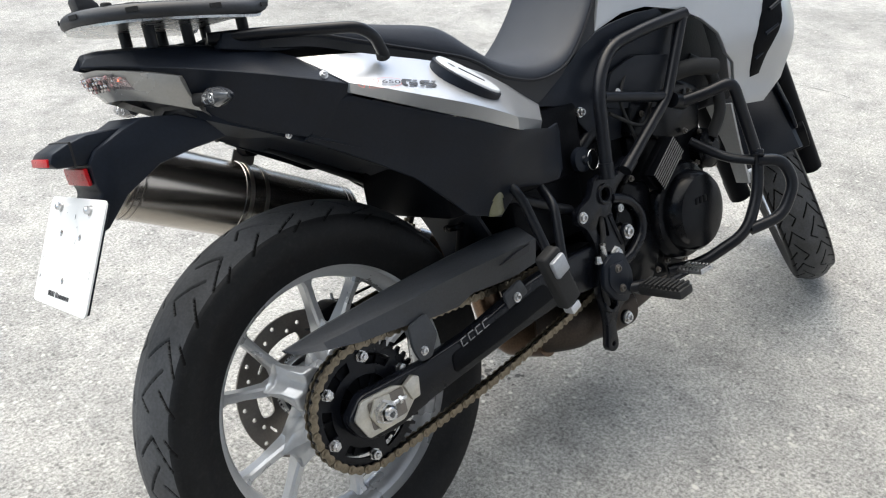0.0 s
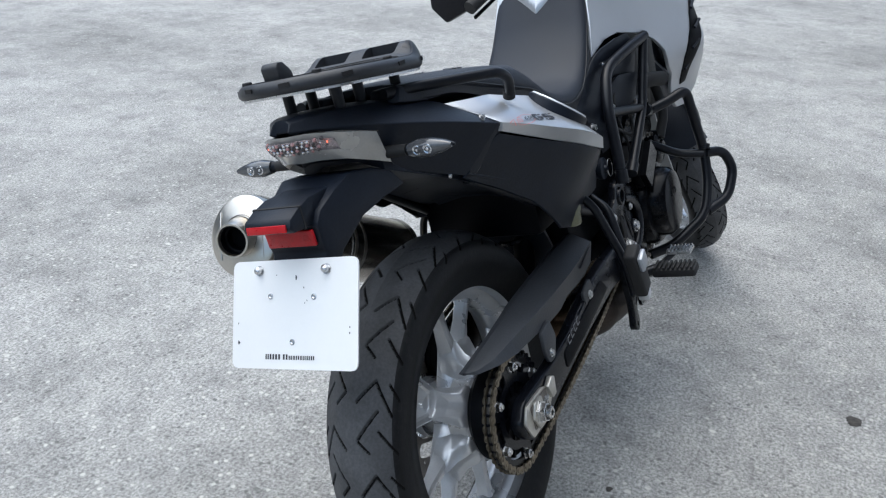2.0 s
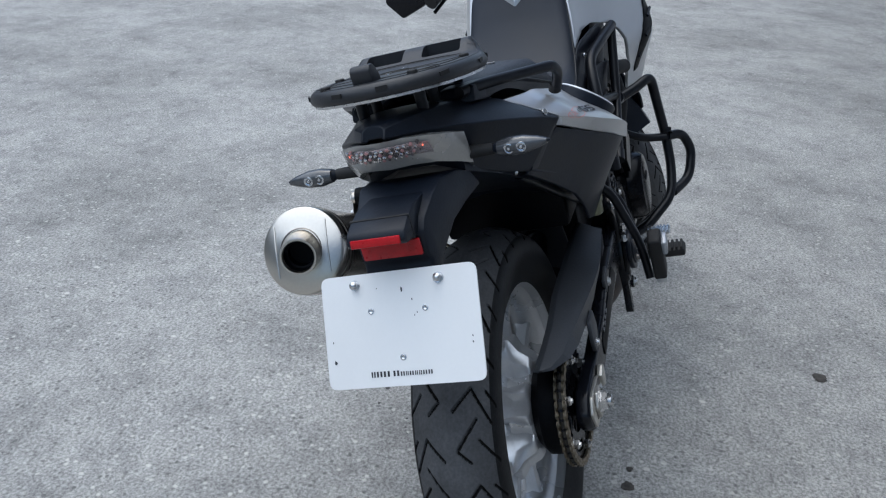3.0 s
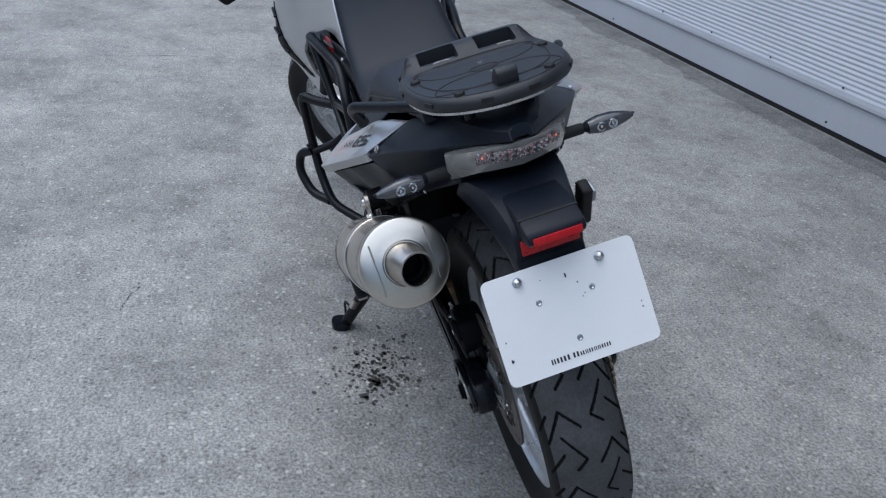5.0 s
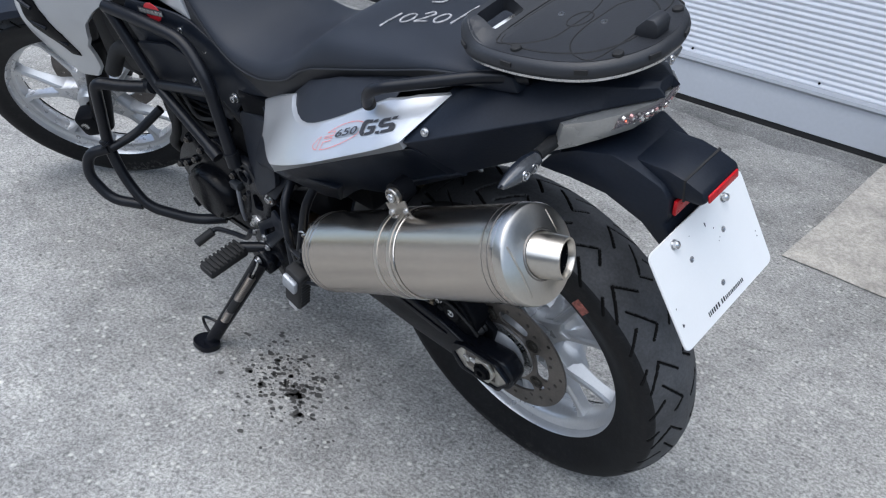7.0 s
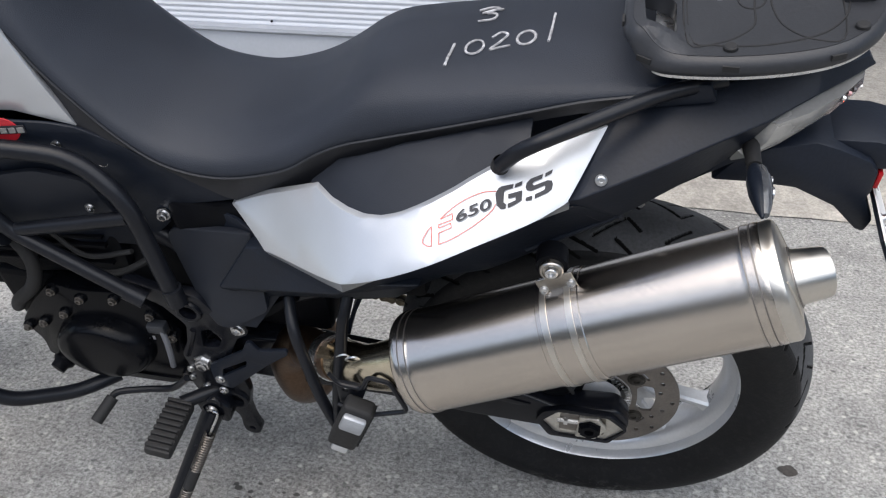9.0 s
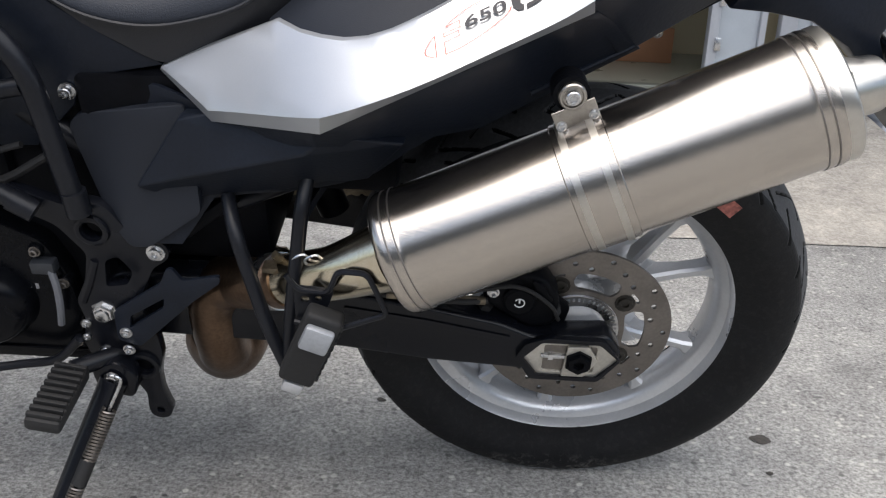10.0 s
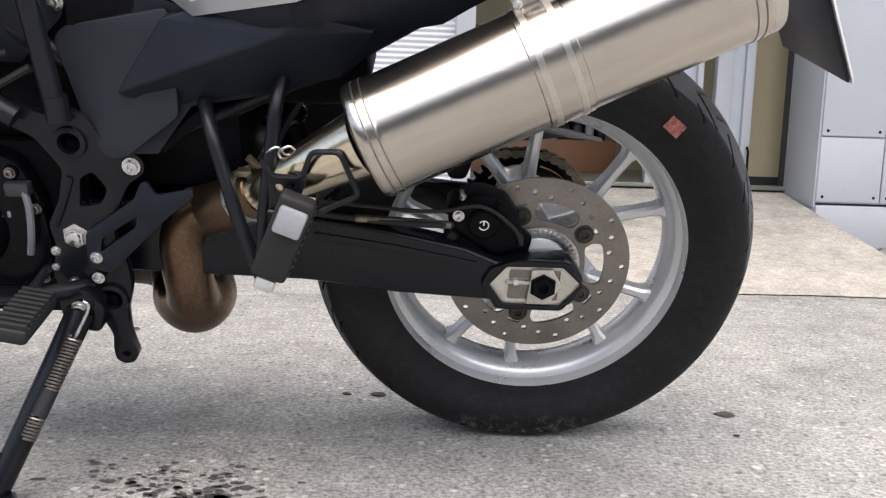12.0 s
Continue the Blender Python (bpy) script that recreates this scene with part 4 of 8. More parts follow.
# -- swingarm --
GREY_PRINT = surface("grey_print", (0.24, 0.24, 0.25), 0.5, vary=0.3, scale=200)


def build_swingarm():
    right = rounded([(-0.050, 0.300), (-0.060, 0.326), (-0.030, 0.358), (0.105, 0.361), (0.211, 0.373), (0.300, 0.395), (0.361, 0.410), (0.447, 0.420), (0.600, 0.425), (0.640, 0.385), (0.600, 0.335), (0.46, 0.345), (0.299, 0.326), (0.128, 0.298), (0.024, 0.276), (-0.03, 0.280)], 0.012)
    bm = bmesh.new()
    add_prism(bm, right, -0.156, -0.130)
    bevel_sharp(bm, 0.006, 3)
    arm = part("swingarm", bm, GLOSS_BLACK, bike, "satin black cast swingarm")
    part("recess_plate", prism(rounded([(0.16, 0.318), (0.16, 0.352), (0.30, 0.378), (0.40, 0.398), (0.43, 0.365), (0.30, 0.340)], 0.01), -0.1585, -0.155, 0.001), ENGINE_BLACK, arm)
    left = rounded([(-0.045, 0.285), (-0.060, 0.325), (-0.038, 0.358), (0.060, 0.350), (0.110, 0.372), (0.202, 0.392), (0.318, 0.412), (0.45, 0.425), (0.600, 0.425), (0.640, 0.385), (0.600, 0.325), (0.45, 0.320), (0.320, 0.316), (0.200, 0.300), (0.068, 0.292), (0.014, 0.277)], 0.012)
    part("left_arm", prism(left, 0.088, 0.128, 0.007, seg=3), GLOSS_BLACK, arm)
    part("rib", prism(rounded([(0.09, 0.352), (0.20, 0.374), (0.31, 0.390), (0.31, 0.378), (0.20, 0.364), (0.11, 0.346)], 0.004), 0.128, 0.131, 0.001), GLOSS_BLACK, arm)
    part("cross_tube", box((0.47, -0.13, 0.33), (0.60, 0.09, 0.42), 0.02), ENGINE_BLACK, arm)
    # axle adjuster ends
    for sgn in (1, -1):
        y0 = 0.128 if sgn > 0 else -0.156
        y1 = 0.1325 if sgn > 0 else -0.1605
        o = rounded([(-0.053, 0.323), (-0.026, 0.349), (0.050, 0.349), (0.073, 0.321), (0.052, 0.292), (-0.026, 0.290)], 0.004)
        if sgn < 0:
            o = rounded([(-0.052, 0.326), (-0.034, 0.352), (0.030, 0.352), (0.066, 0.337), (0.068, 0.316), (0.040, 0.290), (-0.032, 0.288)], 0.006)
        slot = rounded([(-0.024, 0.343), (0.046, 0.344), (0.047, 0.299), (-0.022, 0.297)], 0.004)
        part("adjuster_plate", prism(o, y0, y1, 0.001, holes=[slot]), ALLOY, arm, "bare alloy chain adjuster plate")
        part("slot_floor", prism(slot, min(y0, y1) + (-0.001 if sgn < 0 else -0.001), max(y0, y1) - 0.002 if sgn > 0 else y0 - 0.0005), DISC_STEEL, arm)
        rim_o = rounded([(-0.057, 0.323), (-0.030, 0.356), (0.042, 0.358), (0.072, 0.346), (0.084, 0.321), (0.062, 0.284), (-0.030, 0.283)], 0.006)
        if sgn > 0:
            part("arm_end", prism(rim_o, 0.126, 0.1365, 0.0015, holes=[o]), GLOSS_BLACK, arm)
        sq = rounded([(0.016, 0.346), (-0.012, 0.347), (-0.026, 0.323), (-0.010, 0.294), (0.021, 0.294)], 0.003)
        yy = y1 + sgn * 0.006
        part("axle_block", prism(sq, min(y1, yy), max(y1, yy), 0.001), ALLOY, arm, "pale alloy axle block")
        bm = bmesh.new()
        if sgn < 0:
            add_lathe(bm, (0, yy, AXLE_Z), (0, -1, 0), [(0, 0.021), (0.003, 0.021), (0.003, 0.0175), (0.013, 0.0175), (0.014, 0.015)], 6)
            add_lathe(bm, (0, yy, AXLE_Z), (0, -1, 0), [(0.012, 0.0115), (0.020, 0.0115), (0.022, 0.0095), (0.022, 0.005), (0.014, 0.005), (0.014, 0)], 16)
            part("axle_nut", bm, STEEL, arm, "hexagonal steel axle nut")
            part("guard_tab", prism([(0.046, 0.345), (0.066, 0.356), (0.078, 0.350), (0.074, 0.318), (0.058, 0.316)], -0.168, -0.158, 0.002), ALLOY, arm, "pale alloy stop tab")
        else:
            add_lathe(bm, (0, yy, AXLE_Z), (0, 1, 0), [(0, 0.019), (0.004, 0.019), (0.004, 0.016), (0.009, 0.0155), (0.009, 0.008), (0.002, 0.008), (0.002, 0)], 6)
            part("axle_nut", bm, ENGINE_BLACK, arm, "dark recessed axle head")
        part("adjuster_bolt", tube([(0.018, y1 - sgn * 0.001, 0.324), (0.050, y1 - sgn * 0.001, 0.325)], 0.0042, 10), STEEL, arm, "steel adjuster bolt")
        part("lock_nut", tube([(0.034, y1 - sgn * 0.001, 0.3245), (0.040, y1 - sgn * 0.001, 0.3247)], 0.0072, 6), STEEL, arm)
    # chain guard: a sloping upper face, a fold and an upright lower face
    rings = []
    for x, yt, zt, yf, zf, yb, zb in ((-0.110, 0.104, 0.458, 0.106, 0.457, 0.108, 0.454), (-0.098, 0.105, 0.460, 0.120, 0.455, 0.122, 0.449), (-0.060, 0.109, 0.468, 0.134, 0.456, 0.144, 0.446), (0.0, 0.111, 0.477, 0.141, 0.461, 0.149, 0.437), (0.05, 0.109, 0.482, 0.149, 0.466, 0.151, 0.435),
                                      (0.10, 0.106, 0.487, 0.157, 0.472, 0.150, 0.430), (0.15, 0.107, 0.492, 0.165, 0.479, 0.149, 0.424), (0.20, 0.109, 0.497, 0.168, 0.483, 0.149, 0.423), (0.235, 0.110, 0.500, 0.168, 0.484, 0.152, 0.436), (0.30, 0.110, 0.504, 0.163, 0.4835, 0.150, 0.432), (0.35, 0.110, 0.506, 0.158, 0.484, 0.146, 0.430), (0.405, 0.110, 0.503, 0.152, 0.482, 0.142, 0.436)):
        rings.append([(x, -(yt - 0.012), zt - 0.003), (x, -yt, zt), (x, -yf, zf), (x, -yb, zb), (x, -yb + 0.005, zb), (x, -yf + 0.006, zf - 0.004), (x, -yt + 0.001, zt - 0.005)])
    bm = loft(rings)
    bevel_sharp(bm, 0.002, 2, 18)
    part("chain_guard", bm, GREY_PLASTIC, arm, "dark grey moulded chain guard", angle=16)
    # shade inside the guard's slot, painted as a black block on its face
    slot = [(0.300, 0.161, 0.4655), (0.345, 0.1590, 0.4755), (0.384, 0.1545, 0.4790), (0.380, 0.1525, 0.4655), (0.345, 0.1585, 0.4640)]
    bm = bmesh.new()
    a = [bm.verts.new((x, -y - 0.0015, z)) for x, y, z in slot]
    b = [bm.verts.new((x, -y + 0.006, z)) for x, y, z in slot]
    bm.faces.new(a)
    bm.faces.new(b[::-1])
    for i in range(5):
        bm.faces.new((a[i], b[i], b[(i + 1) % 5], a[(i + 1) % 5]))
    part("slot_shade", bm, INK, arm)
    # lower front guard with lettering bars
    part("bracket", prism(rounded([(0.085, 0.392), (0.085, 0.43), (0.125, 0.44), (0.14, 0.40), (0.12, 0.365), (0.095, 0.365)], 0.008), -0.158, -0.150, 0.002), GREY_PLASTIC, arm)
    bolt_part((0.105, -0.158, 0.382), (0, -1, 0), arm, 0.006)
    bolt_part((0.329, -0.158, 0.396), (0, -1, 0), arm, 0.007)
    part("bracket", prism(rounded([(0.305, 0.38), (0.30, 0.41), (0.345, 0.425), (0.36, 0.395)], 0.006), -0.1575, -0.150, 0.002), GREY_PLASTIC, arm)
    for k in range(4):
        x, z = 0.190 + 0.018 * k, 0.3655 + 0.0042 * k
        m = pose(x, -0.1592, z) @ Matrix.Rotation(-math.radians(13), 4, "Y")
        for lo, hi in (((-0.0065, -0.0006, 0.006), (0.0065, 0.0004, 0.0075)), ((-0.0065, -0.0006, -0.0075), (0.0065, 0.0004, -0.006)), ((-0.0065, -0.0006, -0.0075), (-0.005, 0.0004, 0.0075))):
            part("white_mark", box(lo, hi, m=m), GREY_PRINT, arm)


build_swingarm()


# -- rear brake caliper and hose --
def build_caliper():
    body = prism(rounded([(0.034, 0.360), (0.030, 0.400), (0.052, 0.434), (0.094, 0.444), (0.134, 0.426), (0.130, 0.394), (0.098, 0.372), (0.066, 0.352)], 0.010), 0.058, 0.112, 0.007, seg=3)
    c = part("brake_caliper", body, ENGINE_BLACK, bike, "black rear brake caliper")
    part("piston_cap", lathe((0.084, 0.112, 0.402), (0, 1, 0), [(0, 0.022), (0.005, 0.022), (0.008, 0.018), (0.008, 0)], 32), ENGINE_BLACK, c)
    bm = bmesh.new()
    add_tube(bm, [(0.084 + 0.0065 * math.cos(a), 0.1205, 0.402 + 0.0065 * math.sin(a)) for a in np.linspace(0.6, 5.9, 16)], 0.0009, 6)
    add_box(bm, (0.083, 0.120, 0.402), (0.0852, 0.1212, 0.4085))
    part("cast_mark", bm, PLATE_WHITE, c, "small pale cast emblem")
    bolt_part((0.118, 0.112, 0.412), (0, 1, 0), c, 0.006, 0.006, STEEL)
    for x, z in ((0.036, 0.372), (0.126, 0.378)):
        part("guide_boot", lathe((x, 0.084, z), (0, 1, 0), [(0, 0.009), (0.006, 0.0105), (0.010, 0.008), (0.014, 0.0105), (0.020, 0.008), (0.024, 0.006), (0.024, 0)], 16), RUBBER, c)
    part("bleed_nipple", lathe((0.112, 0.104, 0.430), (0.2, 0.3, 1), [(0, 0.005), (0.008, 0.005), (0.009, 0.003), (0.018, 0.003), (0.018, 0)], 10), STEEL, c, "small steel bleed nipple")
    part("bridge_rib", prism(rounded([(0.040, 0.404), (0.056, 0.430), (0.070, 0.436), (0.062, 0.412), (0.054, 0.396)], 0.004), 0.110, 0.117, 0.002), ENGINE_BLACK, c)
    part("hose", tube(smooth_path([(0.125, 0.115, 0.40), (0.16, 0.122, 0.402), (0.24, 0.125, 0.408), (0.32, 0.125, 0.418), (0.42, 0.12, 0.44)], 5), 0.0045, 10), RUBBER, c)
    part("hose_fitting", tube([(0.128, 0.116, 0.3995), (0.255, 0.1252, 0.4100)], 0.0056, 10), CHAIN_BRASS, c, "dull metal hose end fitting")
    part("sensor_cable", tube(smooth_path([(0.03, 0.112, 0.37), (0.045, 0.118, 0.40), (0.09, 0.122, 0.43), (0.16, 0.125, 0.422), (0.30, 0.124, 0.432)], 5), 0.0028, 8), RUBBER, c)
    part("caliper_bracket", prism(rounded([(0.02, 0.33), (0.012, 0.372), (0.05, 0.40), (0.07, 0.36), (0.05, 0.33)], 0.006), 0.076, 0.088, 0.002), ENGINE_BLACK, c)


build_caliper()


# -- silencer --
SATIN_STEEL = exhaust_steel("satin_steel", (0.56, 0.53, 0.48), 0.3)


def build_exhaust():
    A, B = Vector((0.237, 0.224, 0.547)), Vector((-0.184, 0.194, 0.744))
    d = (B - A).normalized()
    L = (B - A).length
    R = 0.0685
    shell = [(-0.003, 0.030), (-0.003, 0.052), (-0.001, R - 0.005), (0.001, R - 0.0015), (0.004, R), (0.010, R + 0.0012), (0.014, R), (0.022, R + 0.0012), (0.026, R), (0.03, R - 0.0004), (L - 0.03, R - 0.0004), (L - 0.026, R), (L - 0.022, R + 0.0012), (L - 0.014, R), (L - 0.010, R + 0.0012), (L - 0.004, R)]
    body = part("silencer", lathe(A, d, shell, 96), EXHAUST_STEEL, bike, "brushed stainless steel silencer")
    cap = [(L - 0.004, R), (L + 0.006, R), (L + 0.0095, R - 0.0015), (L + 0.012, R - 0.006), (L + 0.0145, 0.046), (L + 0.0165, 0.037), (L + 0.0175, 0.0315)]
    part("end_cap", lathe(A, d, cap, 96), SATIN_STEEL, body, "polished dished end cap")
    # the outlet leaves the cap at a downward angle
    O = A + d * (L + 0.010)
    d2 = (d + Vector((0, -0.20, -0.30))).normalized()
    tip = [(-0.006, 0.0325), (0.010, 0.0315), (0.014, 0.0308), (0.038, 0.0284), (0.041, 0.0276), (0.041, 0.0248), (0.039, 0.0237), (0.010, 0.0230), (0.008, 0.0215), (0.0, 0.021)]
    part("tail_pipe", lathe(O, d2, tip, 48), SATIN_STEEL, body, "short polished outlet pipe angled downwards")
    # black core that closes the outlet
    part("tail_pipe_core", lathe(O, d2, [(0.032, 0.0235), (0.018, 0.0231), (0.017, 0.0200), (0.002, 0.0195), (0.001, 0)], 40), ENGINE_BLACK, body, "black inside of the outlet")
    for s in (1, -1):
        u = d.cross(Vector((0, 0, 1))).normalized()
        v = u.cross(d)
        line = []
        for q in np.linspace(-0.038, 0.042, 12):
            h = np.interp(math.hypot(0.043, q), [0.0315, 0.037, 0.046, R - 0.006, R - 0.0015], [L + 0.0175, L + 0.0165, L + 0.0145, L + 0.012, L + 0.0095])
            line.append(A + d * (h - 0.0002) + u * s * 0.043 + v * q)
        part("end_crease", tube(line, 0.0016, 6), SATIN_STEEL, body, "pressed crease in the end cap")
    part("weld_ring", lathe(A, d, [(L + 0.0160, 0.0352), (L + 0.0180, 0.0346), (L + 0.0188, 0.0334), (L + 0.0165, 0.0325)], 48), DISC_STEEL, body)
    for s0 in (0.014, 0.024, L - 0.024, L - 0.014):
        part("seam_ring", lathe(A, d, [(s0 - 0.0011, R + 0.0001), (s0 - 0.0007, R + 0.0009), (s0 + 0.0007, R + 0.0009), (s0 + 0.0011, R + 0.0001)], 96), DISC_STEEL, body, "rolled seam of the silencer shell")
    # mounting band with two raised straps
    for s0 in (0.210, 0.241):
        part("band_strap", lathe(A, d, [(s0, R + 0.0006), (s0, R + 0.0022), (s0 + 0.0075, R + 0.0022), (s0 + 0.0075, R + 0.0006)], 96), SATIN_STEEL, body, "polished strap of the mounting band")
    part("band", lathe(A, d, [(0.203, R), (0.204, R + 0.0012), (0.256, R + 0.0012), (0.257, R)], 96), EXHAUST_STEEL, body)
    # bracket and bolt
    c = Vector((0.064, 0.209, 0.738))
    base = A + d * 0.235
    up = (c - base)
    up = (up - d * up.dot(d)).normalized()
    side = d.cross(up)
    if side.y < 0:
        side = -side
    bm = bmesh.new()
    m = Matrix((( *d, 0), (*side, 0), (*up, 0), (0, 0, 0, 1))).transposed()
    m = Matrix.Translation(base + up * (R - 0.002)) @ m
    add_box(bm, (-0.0225, -0.001, -0.001), (0.0225, 0.0015, 0.0235), m)
    add_box(bm, (-0.0225, -0.014, -0.0015), (0.0225, 0.0015, 0.0010), m)
    bevel_sharp(bm, 0.0005, 1)
    part("hanger_bracket", bm, ZINC, body, "bright zinc hanger bracket")
    part("clamp_bush", lathe(c - side * 0.006, side, [(0, 0.0140), (0.009, 0.0140), (0.0105, 0.0128), (0.0105, 0.0108), (0.0085, 0.0100), (0.0085, 0)], 32), ZINC, body, "round steel bush")
    part("bush_bolt", lathe(c + side * 0.002, side, [(0, 0.0075), (0.0055, 0.0075), (0.0065, 0.0066), (0.0065, 0.0042), (0.0035, 0.0040), (0.0035, 0)], 24), STEEL, body, "socket head bolt in the bush")
    part("rubber_mount", lathe(c - side * 0.030, side, [(0, 0.0), (0, 0.0185), (0.026, 0.0185), (0.027, 0.015), (0.027, 0)], 24), ENGINE_BLACK, body, "black rubber bush behind the bracket")
    for q in (-0.017, 0.017):
        bolt_part(m @ Vector((q, 0.0015, 0.007)), side, body, 0.0042, 0.004)
    # link pipe
    pipe = smooth_path([(0.238, 0.2238, 0.5465), (0.30, 0.214, 0.512), (0.345, 0.19, 0.482), (0.385, 0.165, 0.452), (0.43, 0.135, 0.425), (0.468, 0.105, 0.405)], 6)
    part("link_pipe", tube(pipe[:16], [0.0410, 0.0395, 0.0375, 0.0360, 0.0345, 0.0332, 0.0322] + [0.0312] * 9, 28), PIPE_STEEL, bike, "straw-tinted steel link pipe")
    hp = part("collector_pipe", tube(pipe[15:], 0.033, 28), HEAT_STEEL, bike, "bronze heat-tinted exhaust pipe")
    down = smooth_path([(0.438, 0.128, 0.420), (0.468, 0.117, 0.404), (0.485, 0.112, 0.372), (0.487, 0.109, 0.330), (0.486, 0.102, 0.292), (0.488, 0.084, 0.263), (0.494, 0.055, 0.248), (0.504, 0.02, 0.244), (0.52, -0.03, 0.246)], 6)
    grow = np.interp(range(len(down)), [0, 24, 29, 34, 38, 48], [0.0325, 0.0335, 0.037, 0.052, 0.060, 0.060])
    part("elbow", tube(down, [float(g) for g in grow], 32), HEAT_STEEL, hp, "bronze heat-tinted elbow")
    sump = smooth_path([(0.505, 0.01, 0.245), (0.55, -0.06, 0.25), (0.66, -0.09, 0.25), (0.80, -0.08, 0.26), (0.95, -0.04, 0.30), (1.00, 0.0, 0.42)], 6)
    part("header_pipe", tube(sump, [0.055] * 8 + [0.050] * 6 + [0.03] * (len(sump) - 14), 24), DARK_HEAT_STEEL, hp, "dark brown heat-tinted pipe under the engine")
    part("pipe_clamp", tube([(0.392, 0.158, 0.448), (0.376, 0.170, 0.459)], 0.0355, 28), STEEL, hp)
    bm = bmesh.new()
    add_tube(bm, [(0.382, 0.170, 0.485), (0.372, 0.185, 0.505), (0.378, 0.188, 0.512)], 0.005, 8)
    add_box(bm, (0.372, 0.18, 0.49), (0.392, 0.196, 0.497))
    part("clamp_screw", bm, CHAIN_BRASS, hp)
    for o in ((0.33, 0.214, 0.515), (0.345, 0.21, 0.512)):
        bm = bmesh.new()
        x, y, z = o
        add_tube(bm, smooth_path([(x, y, z), (x + 0.006, y + 0.008, z + 0.016), (x - 0.008, y + 0.008, z + 0.024), (x - 0.016, y + 0.004, z + 0.010)], 5), 0.0016, 6)
        part("spring_clip", bm, STEEL, hp)


build_exhaust()


# -- tail, seat and bodywork --
def both_sides(name, poly, f, material, parent, label="", thick=0.006, step=0.03, edge=0.002, lift=0.0):
    out = []
    for side in (1, -1):
        out.append(part(name, skin(poly, f, thick, step, side, edge, lift), material, parent, label))
    return out


side_f = surf([(0.0175, 0.1125, 0.874), (0.052, 0.1915, 0.827), (0.3036, 0.2588, 0.727), (0.4315, 0.187, 0.692), (0.4966, 0.1244, 0.709), (0.360, 0.150, 0.777), (0.072, 0.1663, 0.851), (0.2065, 0.2324, 0.7828), (0.150, 0.165, 0.838)], 1e-6)
side_fr = surf([(0.0150, 0.1125, 0.874), (0.046, 0.190, 0.826), (0.307, 0.2540, 0.721), (0.4315, 0.187, 0.692), (0.490, 0.130, 0.712), (0.360, 0.150, 0.783), (0.072, 0.1663, 0.851), (0.2065, 0.2324, 0.7828), (0.150, 0.165, 0.838)], 1e-6)


def edge_band(inner, outer, f, side, n=6):
    """The bright chamfer that runs round the lower edge of a painted panel."""
    rings = []
    for (a, b), (c, d) in zip(zip(inner, inner[1:]), zip(outer, outer[1:])):
        for k in range(n + (inner[-1] is b)):
            t = k / n
            x, z = a[0] + (b[0] - a[0]) * t, a[1] + (b[1] - a[1]) * t
            o = Vector(c).lerp(Vector(d), t)
            y = f(x, z)
            o.y = min(o.y, y - 0.002)
            rings.append([(x, side * (y - 0.0004), z), (o.x, side * o.y, o.z), (o.x, side * (o.y - 0.012), o.z + 0.002), (x, side * (y - 0.012), z)])
    return loft(rings)


